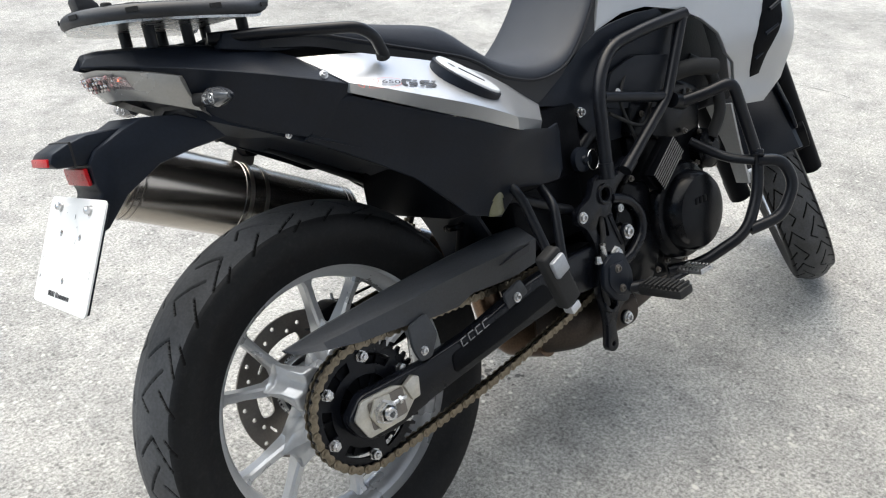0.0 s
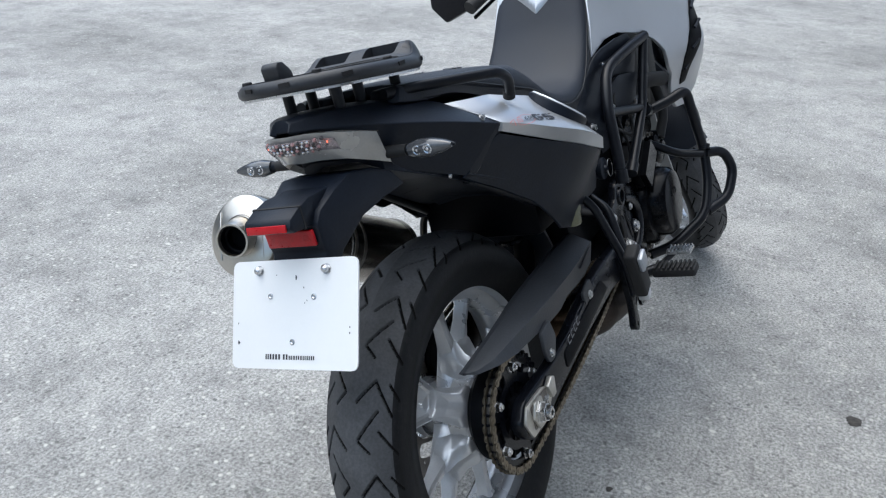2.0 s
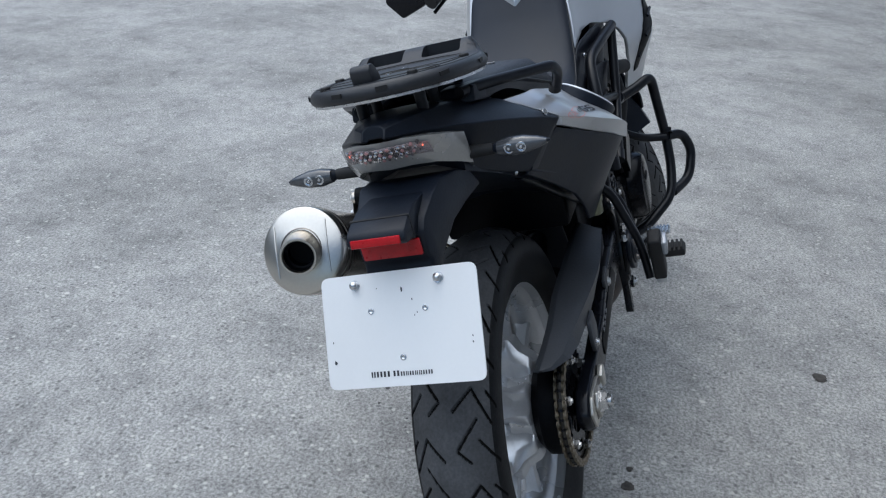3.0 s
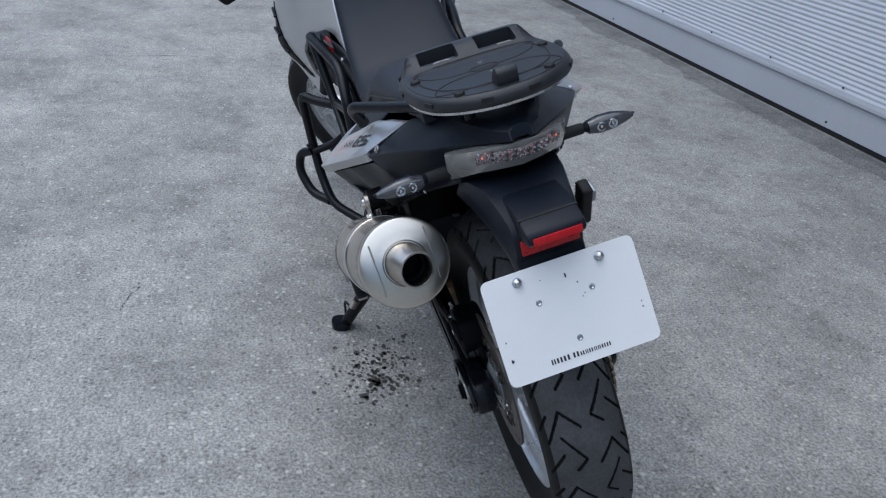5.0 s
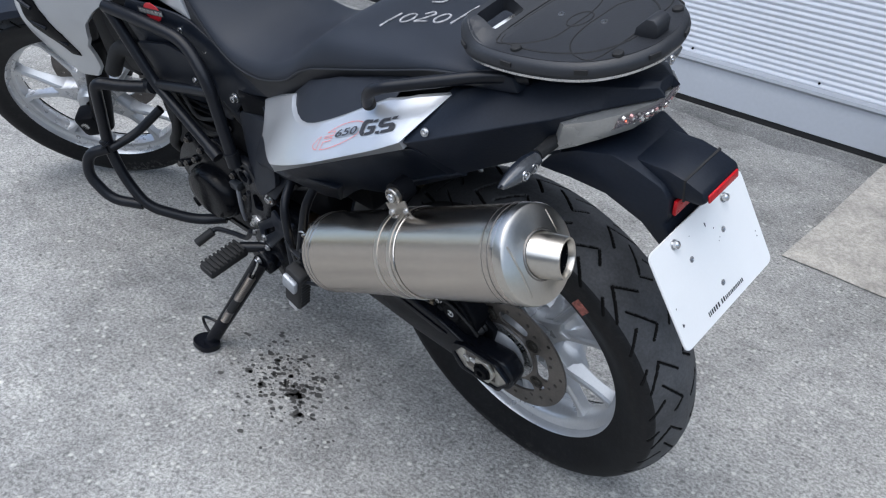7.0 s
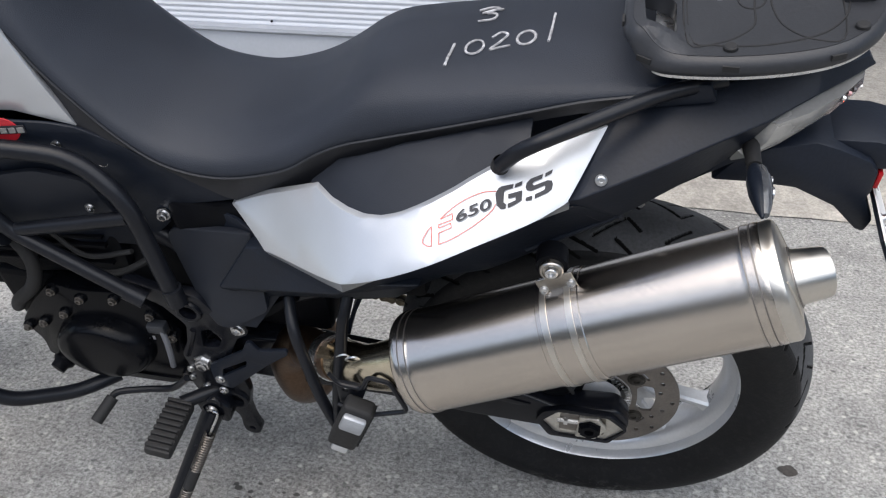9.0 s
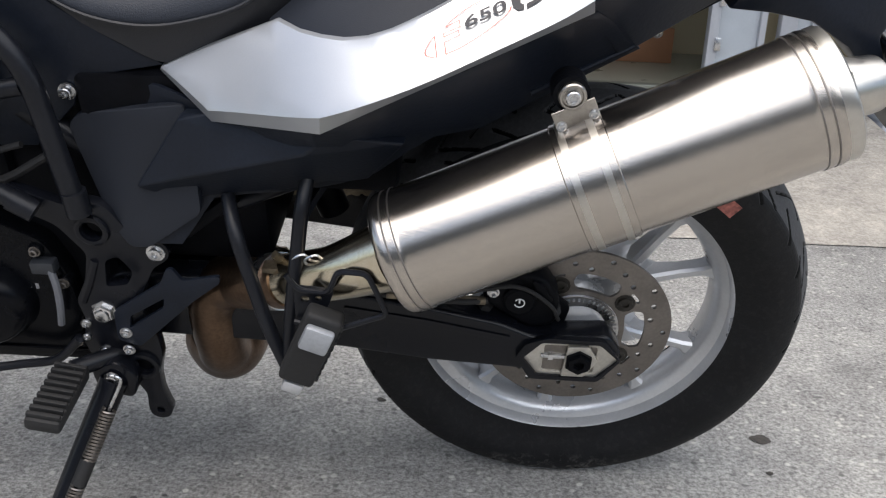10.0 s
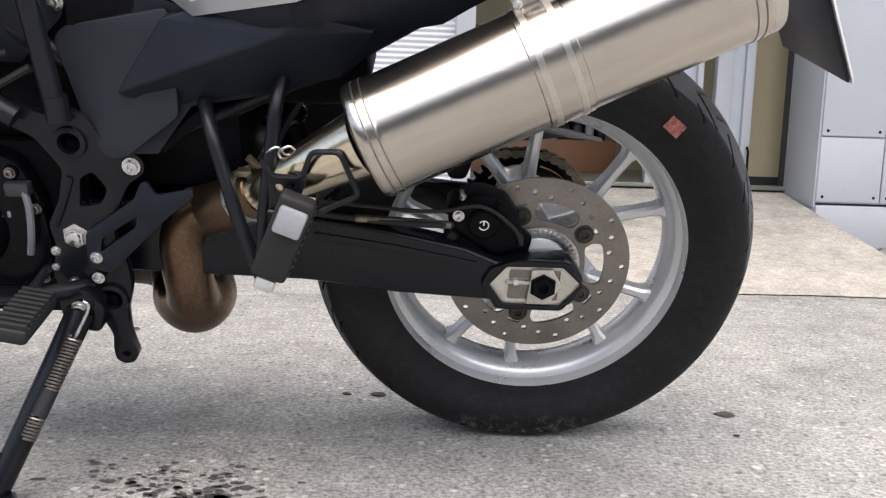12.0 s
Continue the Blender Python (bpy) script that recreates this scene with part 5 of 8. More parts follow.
def build_silver_panels():
    low = [(0.052, 0.827), (0.3036, 0.727), (0.4315, 0.692), (0.4966, 0.709)]
    out_l = [(0.050, 0.187, 0.8135), (0.305, 0.2535, 0.707), (0.433, 0.176, 0.674), (0.500, 0.118, 0.703)]
    low_r = [(0.046, 0.826), (0.307, 0.721), (0.4315, 0.692), (0.490, 0.712)]
    out_r = [(0.046, 0.187, 0.8125), (0.309, 0.250, 0.7005), (0.432, 0.178, 0.673), (0.494, 0.122, 0.704)]
    top_l = [(0.360, 0.777), (0.334, 0.7755), (0.310, 0.7772), (0.288, 0.7797), (0.264, 0.785), (0.240, 0.7935), (0.208, 0.8075), (0.180, 0.8205), (0.146, 0.838), (0.112, 0.855), (0.064, 0.868), (0.0175, 0.874)]
    top_r = [(0.420, 0.760), (0.362, 0.786), (0.30, 0.810), (0.20, 0.840), (0.11, 0.864), (0.0150, 0.8755)]
    l = part("side_panel", skin(low + top_l, side_f, 0.010, 0.02, 1, 0.0012), SILVER_PAINT, bike, "silver painted side panel with printed marks")
    r = part("side_panel", skin(low_r + top_r, side_fr, 0.010, 0.02, -1, 0.0012), SILVER_PAINT, bike, "silver painted side panel with the fuel filler")
    part("panel_lip", edge_band(low, out_l, side_f, 1), SILVER_PAINT, l)
    part("panel_lip", edge_band(low_r, out_r, side_fr, -1), SILVER_PAINT, r)
    # dark insert in the notch, left
    notch = [(0.372, 0.772), (0.334, 0.768), (0.310, 0.769), (0.288, 0.771), (0.264, 0.776), (0.240, 0.784), (0.208, 0.798), (0.180, 0.811), (0.146, 0.829), (0.10, 0.850), (0.10, 0.878), (0.17, 0.858), (0.25, 0.836), (0.335, 0.802)]
    part("panel_insert", skin(notch, side_f, 0.006, 0.03, 1, 0.001, -0.009), GRAINED_PLASTIC, l, "dark textured insert")
    # filler cap, right: a long oval set into the panel
    c = Vector((0.262, -0.190, 0.788))
    e1 = Vector((0.81, -0.20, -0.55)).normalized()
    nrm = Vector((0.20, -0.42, 0.88))
    nrm = (nrm - e1 * nrm.dot(e1)).normalized()
    e2 = nrm.cross(e1)

    def oval(a, b, h0, h1, inset=0.9):
        bm = bmesh.new()
        rings = []
        for k, h in ((1.0, h0), (1.0, h1 - 0.002), (0.97, h1), (inset, h1)):
            rings.append([c + e1 * (a * k * math.cos(q)) + e2 * (b * k * math.sin(q)) + nrm * h for q in (2 * math.pi * i / 36 for i in range(36))])
        return loft(rings)
    part("filler_ring", oval(0.0635, 0.054, -0.03, 0.014), BLACK_PLASTIC, r, "black raised surround of the fuel filler")
    part("filler_cap", oval(0.0595, 0.0500, 0.0, 0.0172), surface("filler_grey", (0.66, 0.68, 0.70), 0.4, metal=0.3), r, "grey fuel filler cap")
    part("filler_grip", tube([c + e1 * 0.030 + nrm * 0.0165, c - e1 * 0.02 + nrm * 0.0165], 0.0022, 8), BLACK_PLASTIC, r)
    part("filler_slot", lathe(c - e1 * 0.034 + nrm * 0.0165, nrm, [(0, 0.007), (0.001, 0.0065), (0.0012, 0)], 16), INK, r)
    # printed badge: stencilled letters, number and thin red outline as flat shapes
    G = [[(4, 36), (10, 40), (32, 46), (30, 38), (18, 34), (14, 30), (13, 12), (18, 9), (17, 1), (8, 0), (1, 6), (-1, 26)], [(35, 46), (48, 52), (46, 44), (33, 39)],
         [(22, 27), (47, 35), (46, 18), (40, 13), (21, 2), (21, 10), (35, 17), (35, 23), (22, 19)]]
    S = [[(53, 41), (55, 49), (62, 56), (84, 64), (82, 56), (68, 51), (65, 47), (68, 44), (92, 52), (99, 50), (101, 43), (99, 34), (92, 29), (69, 20), (69, 28), (86, 35), (88, 41), (86, 43), (62, 34), (55, 35)],
         [(88, 65), (101, 70), (99, 63), (87, 58)], [(53, 22), (65, 26), (64, 18), (53, 16)]]
    outline = [(0, 31), (-18, 29), (-38, 23), (-63, 11), (-83, -3), (-98, -17), (-77, -8), (-77, -19), (-101, -27), (-101, -33), (-80, -25), (-79, -33), (-101, -42), (-101, -62), (-78, -53), (-48, -36), (-23, -18), (-6, -2), (-1, 8)]
    bow = [(-114, -30), (-114, -65), (-121, -65), (-128, -61), (-130, -57), (-128, -50), (-121, -38), (-114, -30)]
    for side, p in ((1, l), (-1, r)):
        def place(a, b, out=0.0022):
            """a runs along the lettering, b up across it, both in half millimetres or so."""
            if side > 0:
                a, b = a / 100, b / 100
                x = 0.12842 - 0.06312 * a + 0.00795 * b + 0.00145 * a * a - 0.0014 * a * b + 0.00034 * b * b
                z = 0.81808 + 0.0087 * a + 0.03654 * b - 0.00158 * a * a + 0.00227 * a * b - 0.00106 * b * b
            else:
                u, v = a * 0.00053 * (0.85 if a < 0 else 1.0), (b - 0.37 * a) * 0.00054
                x, z = 0.120 + 1.10 * u + 0.50 * v, 0.8090 - 0.25 * u + 0.42 * v
            return Vector((x, side * ((side_f if side > 0 else side_fr)(x, z) + out), z))

        def flat(polys, mat, name, label=""):
            bm = bmesh.new()
            for q in polys:
                bm.faces.new([bm.verts.new(place(*a)) for a in q])
            bmesh.ops.triangulate(bm, faces=bm.faces[:])
            return part(name, bm, mat, p, label)

        def stroke(line, w=0.65):
            quads = []
            for (a, b), (c2, d2) in zip(line, line[1:]):
                n = Vector((b - d2, c2 - a)).normalized() * w
                e = Vector((c2 - a, d2 - b)).normalized() * w * 0.8
                for k in range(3):
                    s0, s1 = k / 3, (k + 1) / 3
                    q0 = Vector((a, b)).lerp(Vector((c2, d2)), s0) - (e if k == 0 else e * 0)
                    q1 = Vector((a, b)).lerp(Vector((c2, d2)), s1) + (e if k == 2 else e * 0)
                    quads.append([tuple(q0 + n), tuple(q1 + n), tuple(q1 - n), tuple(q0 - n)])
            return quads
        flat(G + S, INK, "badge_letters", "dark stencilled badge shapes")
        flat(stroke([tuple(q) for q in [v.xy for v in smooth_path([(a, b, 0) for a, b in outline[:6]], 4)]] + outline[6:13] + [tuple(v.xy) for v in smooth_path([(a, b, 0) for a, b in outline[13:]], 4)]), RED_INK, "badge_oval", "thin red outline of an oval with a letter cut out")
        flat(stroke(bow), RED_INK, "badge_initial")
        cu = bpy.data.curves.new("badge_number", "FONT")
        cu.body, cu.size, cu.offset = "650", 1.0, 0.018
        tmp = new("badge_number", cu)
        dg = bpy.context.evaluated_depsgraph_get()
        me = bpy.data.meshes.new_from_object(tmp.evaluated_get(dg))
        bpy.data.objects.remove(tmp)
        wide = max(v.co.x for v in me.vertices)
        for v in me.vertices:
            a = 63 * v.co.x / wide - 71
            v.co = place(a, -22 + 0.40 * (a + 71) + 26.5 * v.co.y, 0.0046)
        me.materials.clear()
        me.materials.append(INK)
        ob = new("badge_number", me)
        ob.parent = p
        tagged(ob, "printed number 650")


build_silver_panels()


def build_tail():
    """Tail cover: a shoulder, a sharp fold along the flank and a plain lower flank."""
    def ring(s, f, l):
        half = [(s[0], 0, s[2] + 0.006), (s[0], s[1] * 0.6, s[2] + 0.005), s, f, l, (l[0], l[1] * 0.75, l[2] + 0.004)]
        return half + [(x, -y, z) for x, y, z in half[:0:-1]]
    rows = [((0.030, 0.103, 0.872), (0.066, 0.184, 0.8190), (0.014, 0.142, 0.756)),
            ((0.008, 0.108, 0.880), (0.0405, 0.186, 0.8275), (-0.006, 0.133, 0.760)),
            ((-0.020, 0.094, 0.894), (0.000, 0.171, 0.8415), (-0.034, 0.119, 0.772)),
            ((-0.060, 0.082, 0.905), (-0.050, 0.150, 0.858), (-0.062, 0.104, 0.784)),
            ((-0.105, 0.074, 0.914), (-0.100, 0.126, 0.8735), (-0.100, 0.088, 0.803)),
            ((-0.150, 0.064, 0.920), (-0.150, 0.101, 0.8875), (-0.128, 0.078, 0.824)),
            ((-0.200, 0.048, 0.925), (-0.200, 0.064, 0.9005), (-0.196, 0.056, 0.893)),
            ((-0.232, 0.034, 0.927), (-0.236, 0.038, 0.909), (-0.230, 0.030, 0.903)),
            ((-0.250, 0.016, 0.925), (-0.262, 0.016, 0.914), (-0.252, 0.012, 0.909))]
    b = loft([ring(*r) for r in rows])
    bevel_sharp(b, 0.0018, 2, 14)
    tail = part("tail_cover", b, BLACK_PLASTIC, bike, "black moulded plastic tail cover", angle=14)
    for side in (1, -1):
        bolt_part((0.0185, side * 0.1695, 0.8445), (-0.1, side, 0.55), tail, 0.0050, 0.004, STEEL, "screw")
        bolt_part((-0.0283, side * 0.1166, 0.7690), (0, side, -0.2), tail, 0.0042, 0.003, STEEL, "screw")
        bolt_part((-0.0898, side * 0.1090, 0.8458), (0, side, 0.1), tail, 0.0036, 0.003, DISC_STEEL, "screw")
        hump = prism([(0.050, 0.884), (0.028, 0.913), (-0.030, 0.924), (-0.085, 0.928), (-0.095, 0.905), (-0.02, 0.890)], 0.045 if side > 0 else -0.100, 0.100 if side > 0 else -0.045, 0.005)
        part("rail_base", hump, BLACK_PLASTIC, tail, "black moulded base of the grab rail")
    under = []
    for x, y, z in ((-0.14, 0.075, 0.822), (-0.06, 0.10, 0.785), (0.0, 0.118, 0.755), (0.09, 0.12, 0.715), (0.20, 0.12, 0.66), (0.30, 0.12, 0.62)):
        under.append([(x, y, z + 0.012), (x, y * 0.4, z + 0.03), (x, -y * 0.4, z + 0.03), (x, -y, z + 0.012), (x, -y, z - 0.004), (x, -y * 0.4, z + 0.012), (x, y * 0.4, z + 0.012), (x, y, z - 0.004)])
    part("undertray", loft(under), BLACK_PLASTIC, tail, "black undertray over the wheel")
    return tail


tail_cover = build_tail()


def build_tail_lamp():
    plan = [(-0.128, 0.096), (-0.150, 0.0935), (-0.180, 0.083), (-0.212, 0.062), (-0.235, 0.034), (-0.242, 0.0)]
    plan = plan + [(x, -y) for x, y in plan[-2::-1]]
    n = len(plan)

    def z_top(x):
        return 0.879 + 0.028 * min(1, max(0, (-0.145 - x) / 0.09))

    def z_bot(x):
        return 0.818 + 0.044 * min(1, max(0, (-0.128 - x) / 0.10))

    def strip(i0, i1, mat, name, parent, label, out=0.0, inset=0.0):
        rings = []
        for x, y in plan[i0:i1 + 1]:
            zt, zb = z_top(x) - inset, z_bot(x) + inset
            zm = (zt + zb) / 2
            k = 1 + out / 0.1
            ring = [(x - 0.012 - out, y * k, zt), (x - 0.004 - out, y * 1.0 * k, zm), (x + 0.012 - out, y * 0.95 * k, zb), (x + 0.022, y * 0.88, zb + 0.004), (x + 0.022, y * 0.88, zt - 0.004)]
            if x > -0.13:
                sg = 1 if y > 0 else -1
                ring = [(-0.1525, sg * 0.0895, 0.8775), (-0.147, sg * 0.0895, 0.842), (-0.123, sg * 0.083, 0.8175), (-0.118, sg * 0.070, 0.822), (-0.140, sg * 0.070, 0.872)]
            rings.append(ring)
        return part(name, loft(rings), mat, parent, label)
    lamp = strip(0, n - 1, GREY_LENS, "tail_lamp", bike, "clear and smoked tail lamp with red diodes")
    clear = bpy.data.materials.new("clear_lens")
    clear.use_nodes = True
    p = clear.node_tree.nodes["Principled BSDF"]
    p.inputs["Base Color"].default_value = (0.40, 0.34, 0.335, 1)
    p.inputs["Metallic"].default_value = 0.85
    p.inputs["Roughness"].default_value = 0.12
    p.inputs["Transmission Weight"].default_value = 0.0
    v = clear.node_tree.nodes.new("ShaderNodeTexVoronoi")
    v.inputs["Scale"].default_value = 230
    bp = clear.node_tree.nodes.new("ShaderNodeBump")
    bp.inputs["Strength"].default_value = 0.8
    bp.inputs["Distance"].default_value = 0.002
    clear.node_tree.links.new(v.outputs["Distance"], bp.inputs["Height"])
    clear.node_tree.links.new(bp.outputs["Normal"], p.inputs["Normal"])
    strip(3, n - 4, clear, "lens", lamp, "faceted clear lens", 0.0015, 0.008)
    random.seed(2)
    pink = surface("diode_pink", (0.55, 0.30, 0.29), 0.2, metal=0.4, vary=0.2, coat=0.6)
    grey = surface("diode_mirror", (0.7, 0.68, 0.67), 0.15, metal=0.9, vary=0.1)
    dark = surface("diode_socket", (0.06, 0.05, 0.05), 0.3, vary=0.2, coat=0.5)
    lit = bpy.data.materials.new("lit_diode")
    lit.use_nodes = True
    b = lit.node_tree.nodes["Principled BSDF"]
    b.inputs["Base Color"].default_value = (0.6, 0.1, 0.06, 1)
    b.inputs["Emission Color"].default_value = (1.0, 0.16, 0.07, 1)
    b.inputs["Emission Strength"].default_value = 1.6
    for row in range(5):
        for k in range(15):
            y = 0.057 * (1 - 2 * (k + 0.5 * (row % 2)) / 15)
            x = np.interp(abs(y), [0, 0.034, 0.062], [-0.242, -0.235, -0.212]) - 0.0145
            zt, zb = z_top(x) - 0.012, z_bot(x) + 0.012
            z = zt + (zb - zt) * row / 4
            dx = float(np.interp(row / 4, [0, 0.5, 1], [-0.0126, -0.0064, 0.0064]))
            glow = row in (1, 3) and k in (0, 14)
            part("diode", lathe((x + 0.0145 + dx, y, z), (-1, 0, -0.3), [(-0.003, 0.0030), (0.0004, 0.0028), (0.0012, 0.0018), (0.0014, 0)], 6), lit if glow else (grey, pink, dark, grey)[(2 * row + k) % 4], lamp)
    return lamp


build_tail_lamp()


def build_plate_holder():
    arm = [(-0.105, 0.785), (-0.130, 0.815), (-0.165, 0.830), (-0.215, 0.836), (-0.245, 0.824), (-0.282, 0.806), (-0.294, 0.790), (-0.294, 0.760), (-0.290, 0.748), (-0.308, 0.715), (-0.302, 0.695), (-0.290, 0.700), (-0.256, 0.737), (-0.205, 0.768), (-0.155, 0.779)]
    bm = bmesh.new()
    vs = add_prism(bm, arm, -1, 1)
    for v in vs:
        w = np.interp(v.co.x, [-0.32, -0.25, -0.10], [0.047, 0.056, 0.084])
        v.co.y *= w
    bevel_sharp(bm, 0.005, 2)
    h = part("plate_holder", bm, BLACK_PLASTIC, bike, "black plastic number plate holder")
    bx = [(-0.222, 0.827), (-0.285, 0.828), (-0.314, 0.821), (-0.335, 0.8125), (-0.341, 0.800), (-0.334, 0.792), (-0.29, 0.788), (-0.24, 0.800)]
    part("lamp_box", prism(bx, -0.042, 0.042, 0.004), BLACK_PLASTIC, h, "black number plate lamp box")
    part("box_seam", prism([(-0.308, 0.8235), (-0.311, 0.8228), (-0.311, 0.789), (-0.308, 0.789)], -0.0425, 0.0425), RUBBER, h)
    part("red_strip", box((-0.0015, -0.035, -0.0055), (0.0015, 0.035, 0.0055), 0.001, pose(-0.3405, 0, 0.8015) @ Matrix.Rotation(math.radians(8), 4, "Y")), RED_LENS, h, "narrow red light strip")
    part("reflector", box((-0.003, -0.043, -0.012), (0.003, 0.043, 0.012), 0.002, pose(-0.2985, 0, 0.7725) @ Matrix.Rotation(math.radians(-4), 4, "Y")), surface("deep_red_reflector", (0.40, 0.005, 0.010), 0.3, vary=0.15, scale=50, fine=500, bump=0.05, coat=0.15, spec=0.3), h, "rectangular red reflector")
    # plate
    T, B = Vector((-0.306, 0, 0.745)), Vector((-0.374, 0, 0.607))
    up = (T - B).normalized()
    H = (T - B).length
    nrm = Vector((-1, 0, 0)) - up * Vector((-1, 0, 0)).dot(up)
    nrm.normalize()
    m = Matrix(((0, up.x, nrm.x, B.x), (1, up.y, nrm.y, 0), (0, up.z, nrm.z, B.z), (0, 0, 0, 1)))
    # local: u to the left side of the bike, v up the plate, w rearward
    o = rounded([(-0.1135, 0.0), (0.1135, 0.0), (0.1135, H), (-0.1135, H)], 0.012)
    bm = bmesh.new()
    a = [bm.verts.new(m @ Vector((u, v, 0.0))) for u, v in o]
    b = [bm.verts.new(m @ Vector((u, v, -0.0025))) for u, v in o]
    bm.faces.new(a)
    bm.faces.new(b[::-1])
    for i in range(len(o)):
        k = (i + 1) % len(o)
        bm.faces.new((a[i], b[i], b[k], a[k]))
    plate = part("number_plate", bm, PLATE_WHITE, bike, "blank white metal number plate with scuffs")
    part("backing_frame", box((-0.109, 0.004, -0.0075), (0.109, H - 0.004, -0.003), 0.002, m), BLACK_PLASTIC, plate, "black plastic backing of the plate")
    for u, v, r in ((0.062, 0.906, 0.0075), (-0.060, 0.900, 0.0075)):
        bm = bmesh.new()
        add_lathe(bm, m @ Vector((u, v * H, 0)), nrm, [(0, 0.0075), (0.001, 0.0075), (0.001, 0.0055), (0.007, 0.0055), (0.009, 0.003), (0.0095, 0)], 12)
        part("bolt", bm, STEEL, plate, "domed steel cap nut")
    for u, v in ((0.041, 0.667), (-0.038, 0.655), (0.0, 0.247)):
        bm = bmesh.new()
        add_lathe(bm, m @ Vector((u, v * H, 0)), nrm, [(0, 0.0046), (0.0008, 0.0044), (0.001, 0.0030), (0.0002, 0.0016), (0.0002, 0)], 14)
        part("screw", bm, STEEL, plate, "flat steel screw head")
    wide = [0.0066, 0.0088, 0.0098, 0, 0.0092, 0.0062, 0.0040, 0.0062, 0.0044, 0.0044, 0.0062, 0.0064]
    u = 0.049
    for w in wide:
        if w == 0:
            u -= 0.003
            continue
        hgt = 0.0074 if w > 0.0065 else 0.0056
        for a in (0.0, 0.58):
            part("printed_bar", box((u - w * (a + 0.30), 0.0135, 0.0002), (u - w * a, 0.0135 + hgt, 0.0006), m=m), INK, plate)
        u -= w + 0.0014
    random.seed(8)
    for u, v, s in ((0.101, 0.24, 0.003), (0.102, 0.42, 0.0016), (-0.100, 0.38, 0.0014), (-0.1, 0.33, 0.0012), (-0.006, 0.83, 0.0028), (-0.020, 0.74, 0.0016), (-0.026, 0.62, 0.0012), (-0.022, 0.60, 0.0012), (0.03, 0.86, 0.0012)):
        bm = bmesh.new()
        k = 6
        bm.faces.new([bm.verts.new(m @ Vector((u + s * random.uniform(0.4, 1) * math.cos(q), v * H + s * random.uniform(0.5, 1.6) * math.sin(q), 0.0005))) for q in (2 * math.pi * i / k for i in range(k))])
        part("scuff", bm, GREY_PLASTIC, plate)


build_plate_holder()


SMOKED = surface("smoked_lens", (0.055, 0.058, 0.064), 0.14, vary=0.2, scale=60, bump=0.0, coat=0.5)
MIRROR = surface("lamp_mirror", (0.55, 0.56, 0.58), 0.16, metal=0.9, vary=0.15, scale=200, bump=0.0)


def build_signals():
    for side in (1, -1):
        base, tip = Vector((-0.140, side * 0.082, 0.8435)), Vector((-0.146, side * 0.207, 0.8450))
        st = base.lerp(tip, 0.34)
        s = part("turn_signal", tube([base, base.lerp(st, 0.5), st], [0.010, 0.009, 0.0085], 14), RUBBER, bike, "clear turn signal on a black rubber stalk")
        bm = bmesh.new()
        rings = []
        for f, h, d in ((0.0, 0.006, 0.006), (0.08, 0.0095, 0.009), (0.3, 0.0135, 0.012), (0.55, 0.0128, 0.011), (0.8, 0.008, 0.007), (0.95, 0.0034, 0.003), (1.0, 0.0015, 0.0015)):
            p = st.lerp(tip, f)
            rings.append([p + Vector((d * math.cos(a) * (1.0 if math.cos(a) < 0 else 0.9), 0, h * math.sin(a))) for a in (2 * math.pi * i / 16 for i in range(16))])
        part("housing", loft(rings), BLACK_PLASTIC, s, "black signal housing")
        rear = [[q + Vector((-0.0032, 0, 0)) for q in r] for r in rings[1:6]]
        lens = []
        for r in rear:
            c = sum(r, Vector()) / 16
            lens.append([c + Vector((-abs((q - c).x) - 0.001 if (q - c).x < 0.001 else 0.002, 0, (q - c).z * 1.03)) for q in r])
        part("lens", loft(lens), SMOKED, s, "clear signal lens")
        for k, f in enumerate((0.30, 0.52)):
            p = st.lerp(tip, f) + Vector((-0.0140, 0, 0.0))
            part("reflector", lathe(p, (-1, 0, 0), [(-0.003, 0.0078), (0.0012, 0.0074), (0.0016, 0.006), (0.0004, 0.003), (0.0022, 0.002), (0.0026, 0)], 20), MIRROR, s, "round bright reflector")


build_signals()


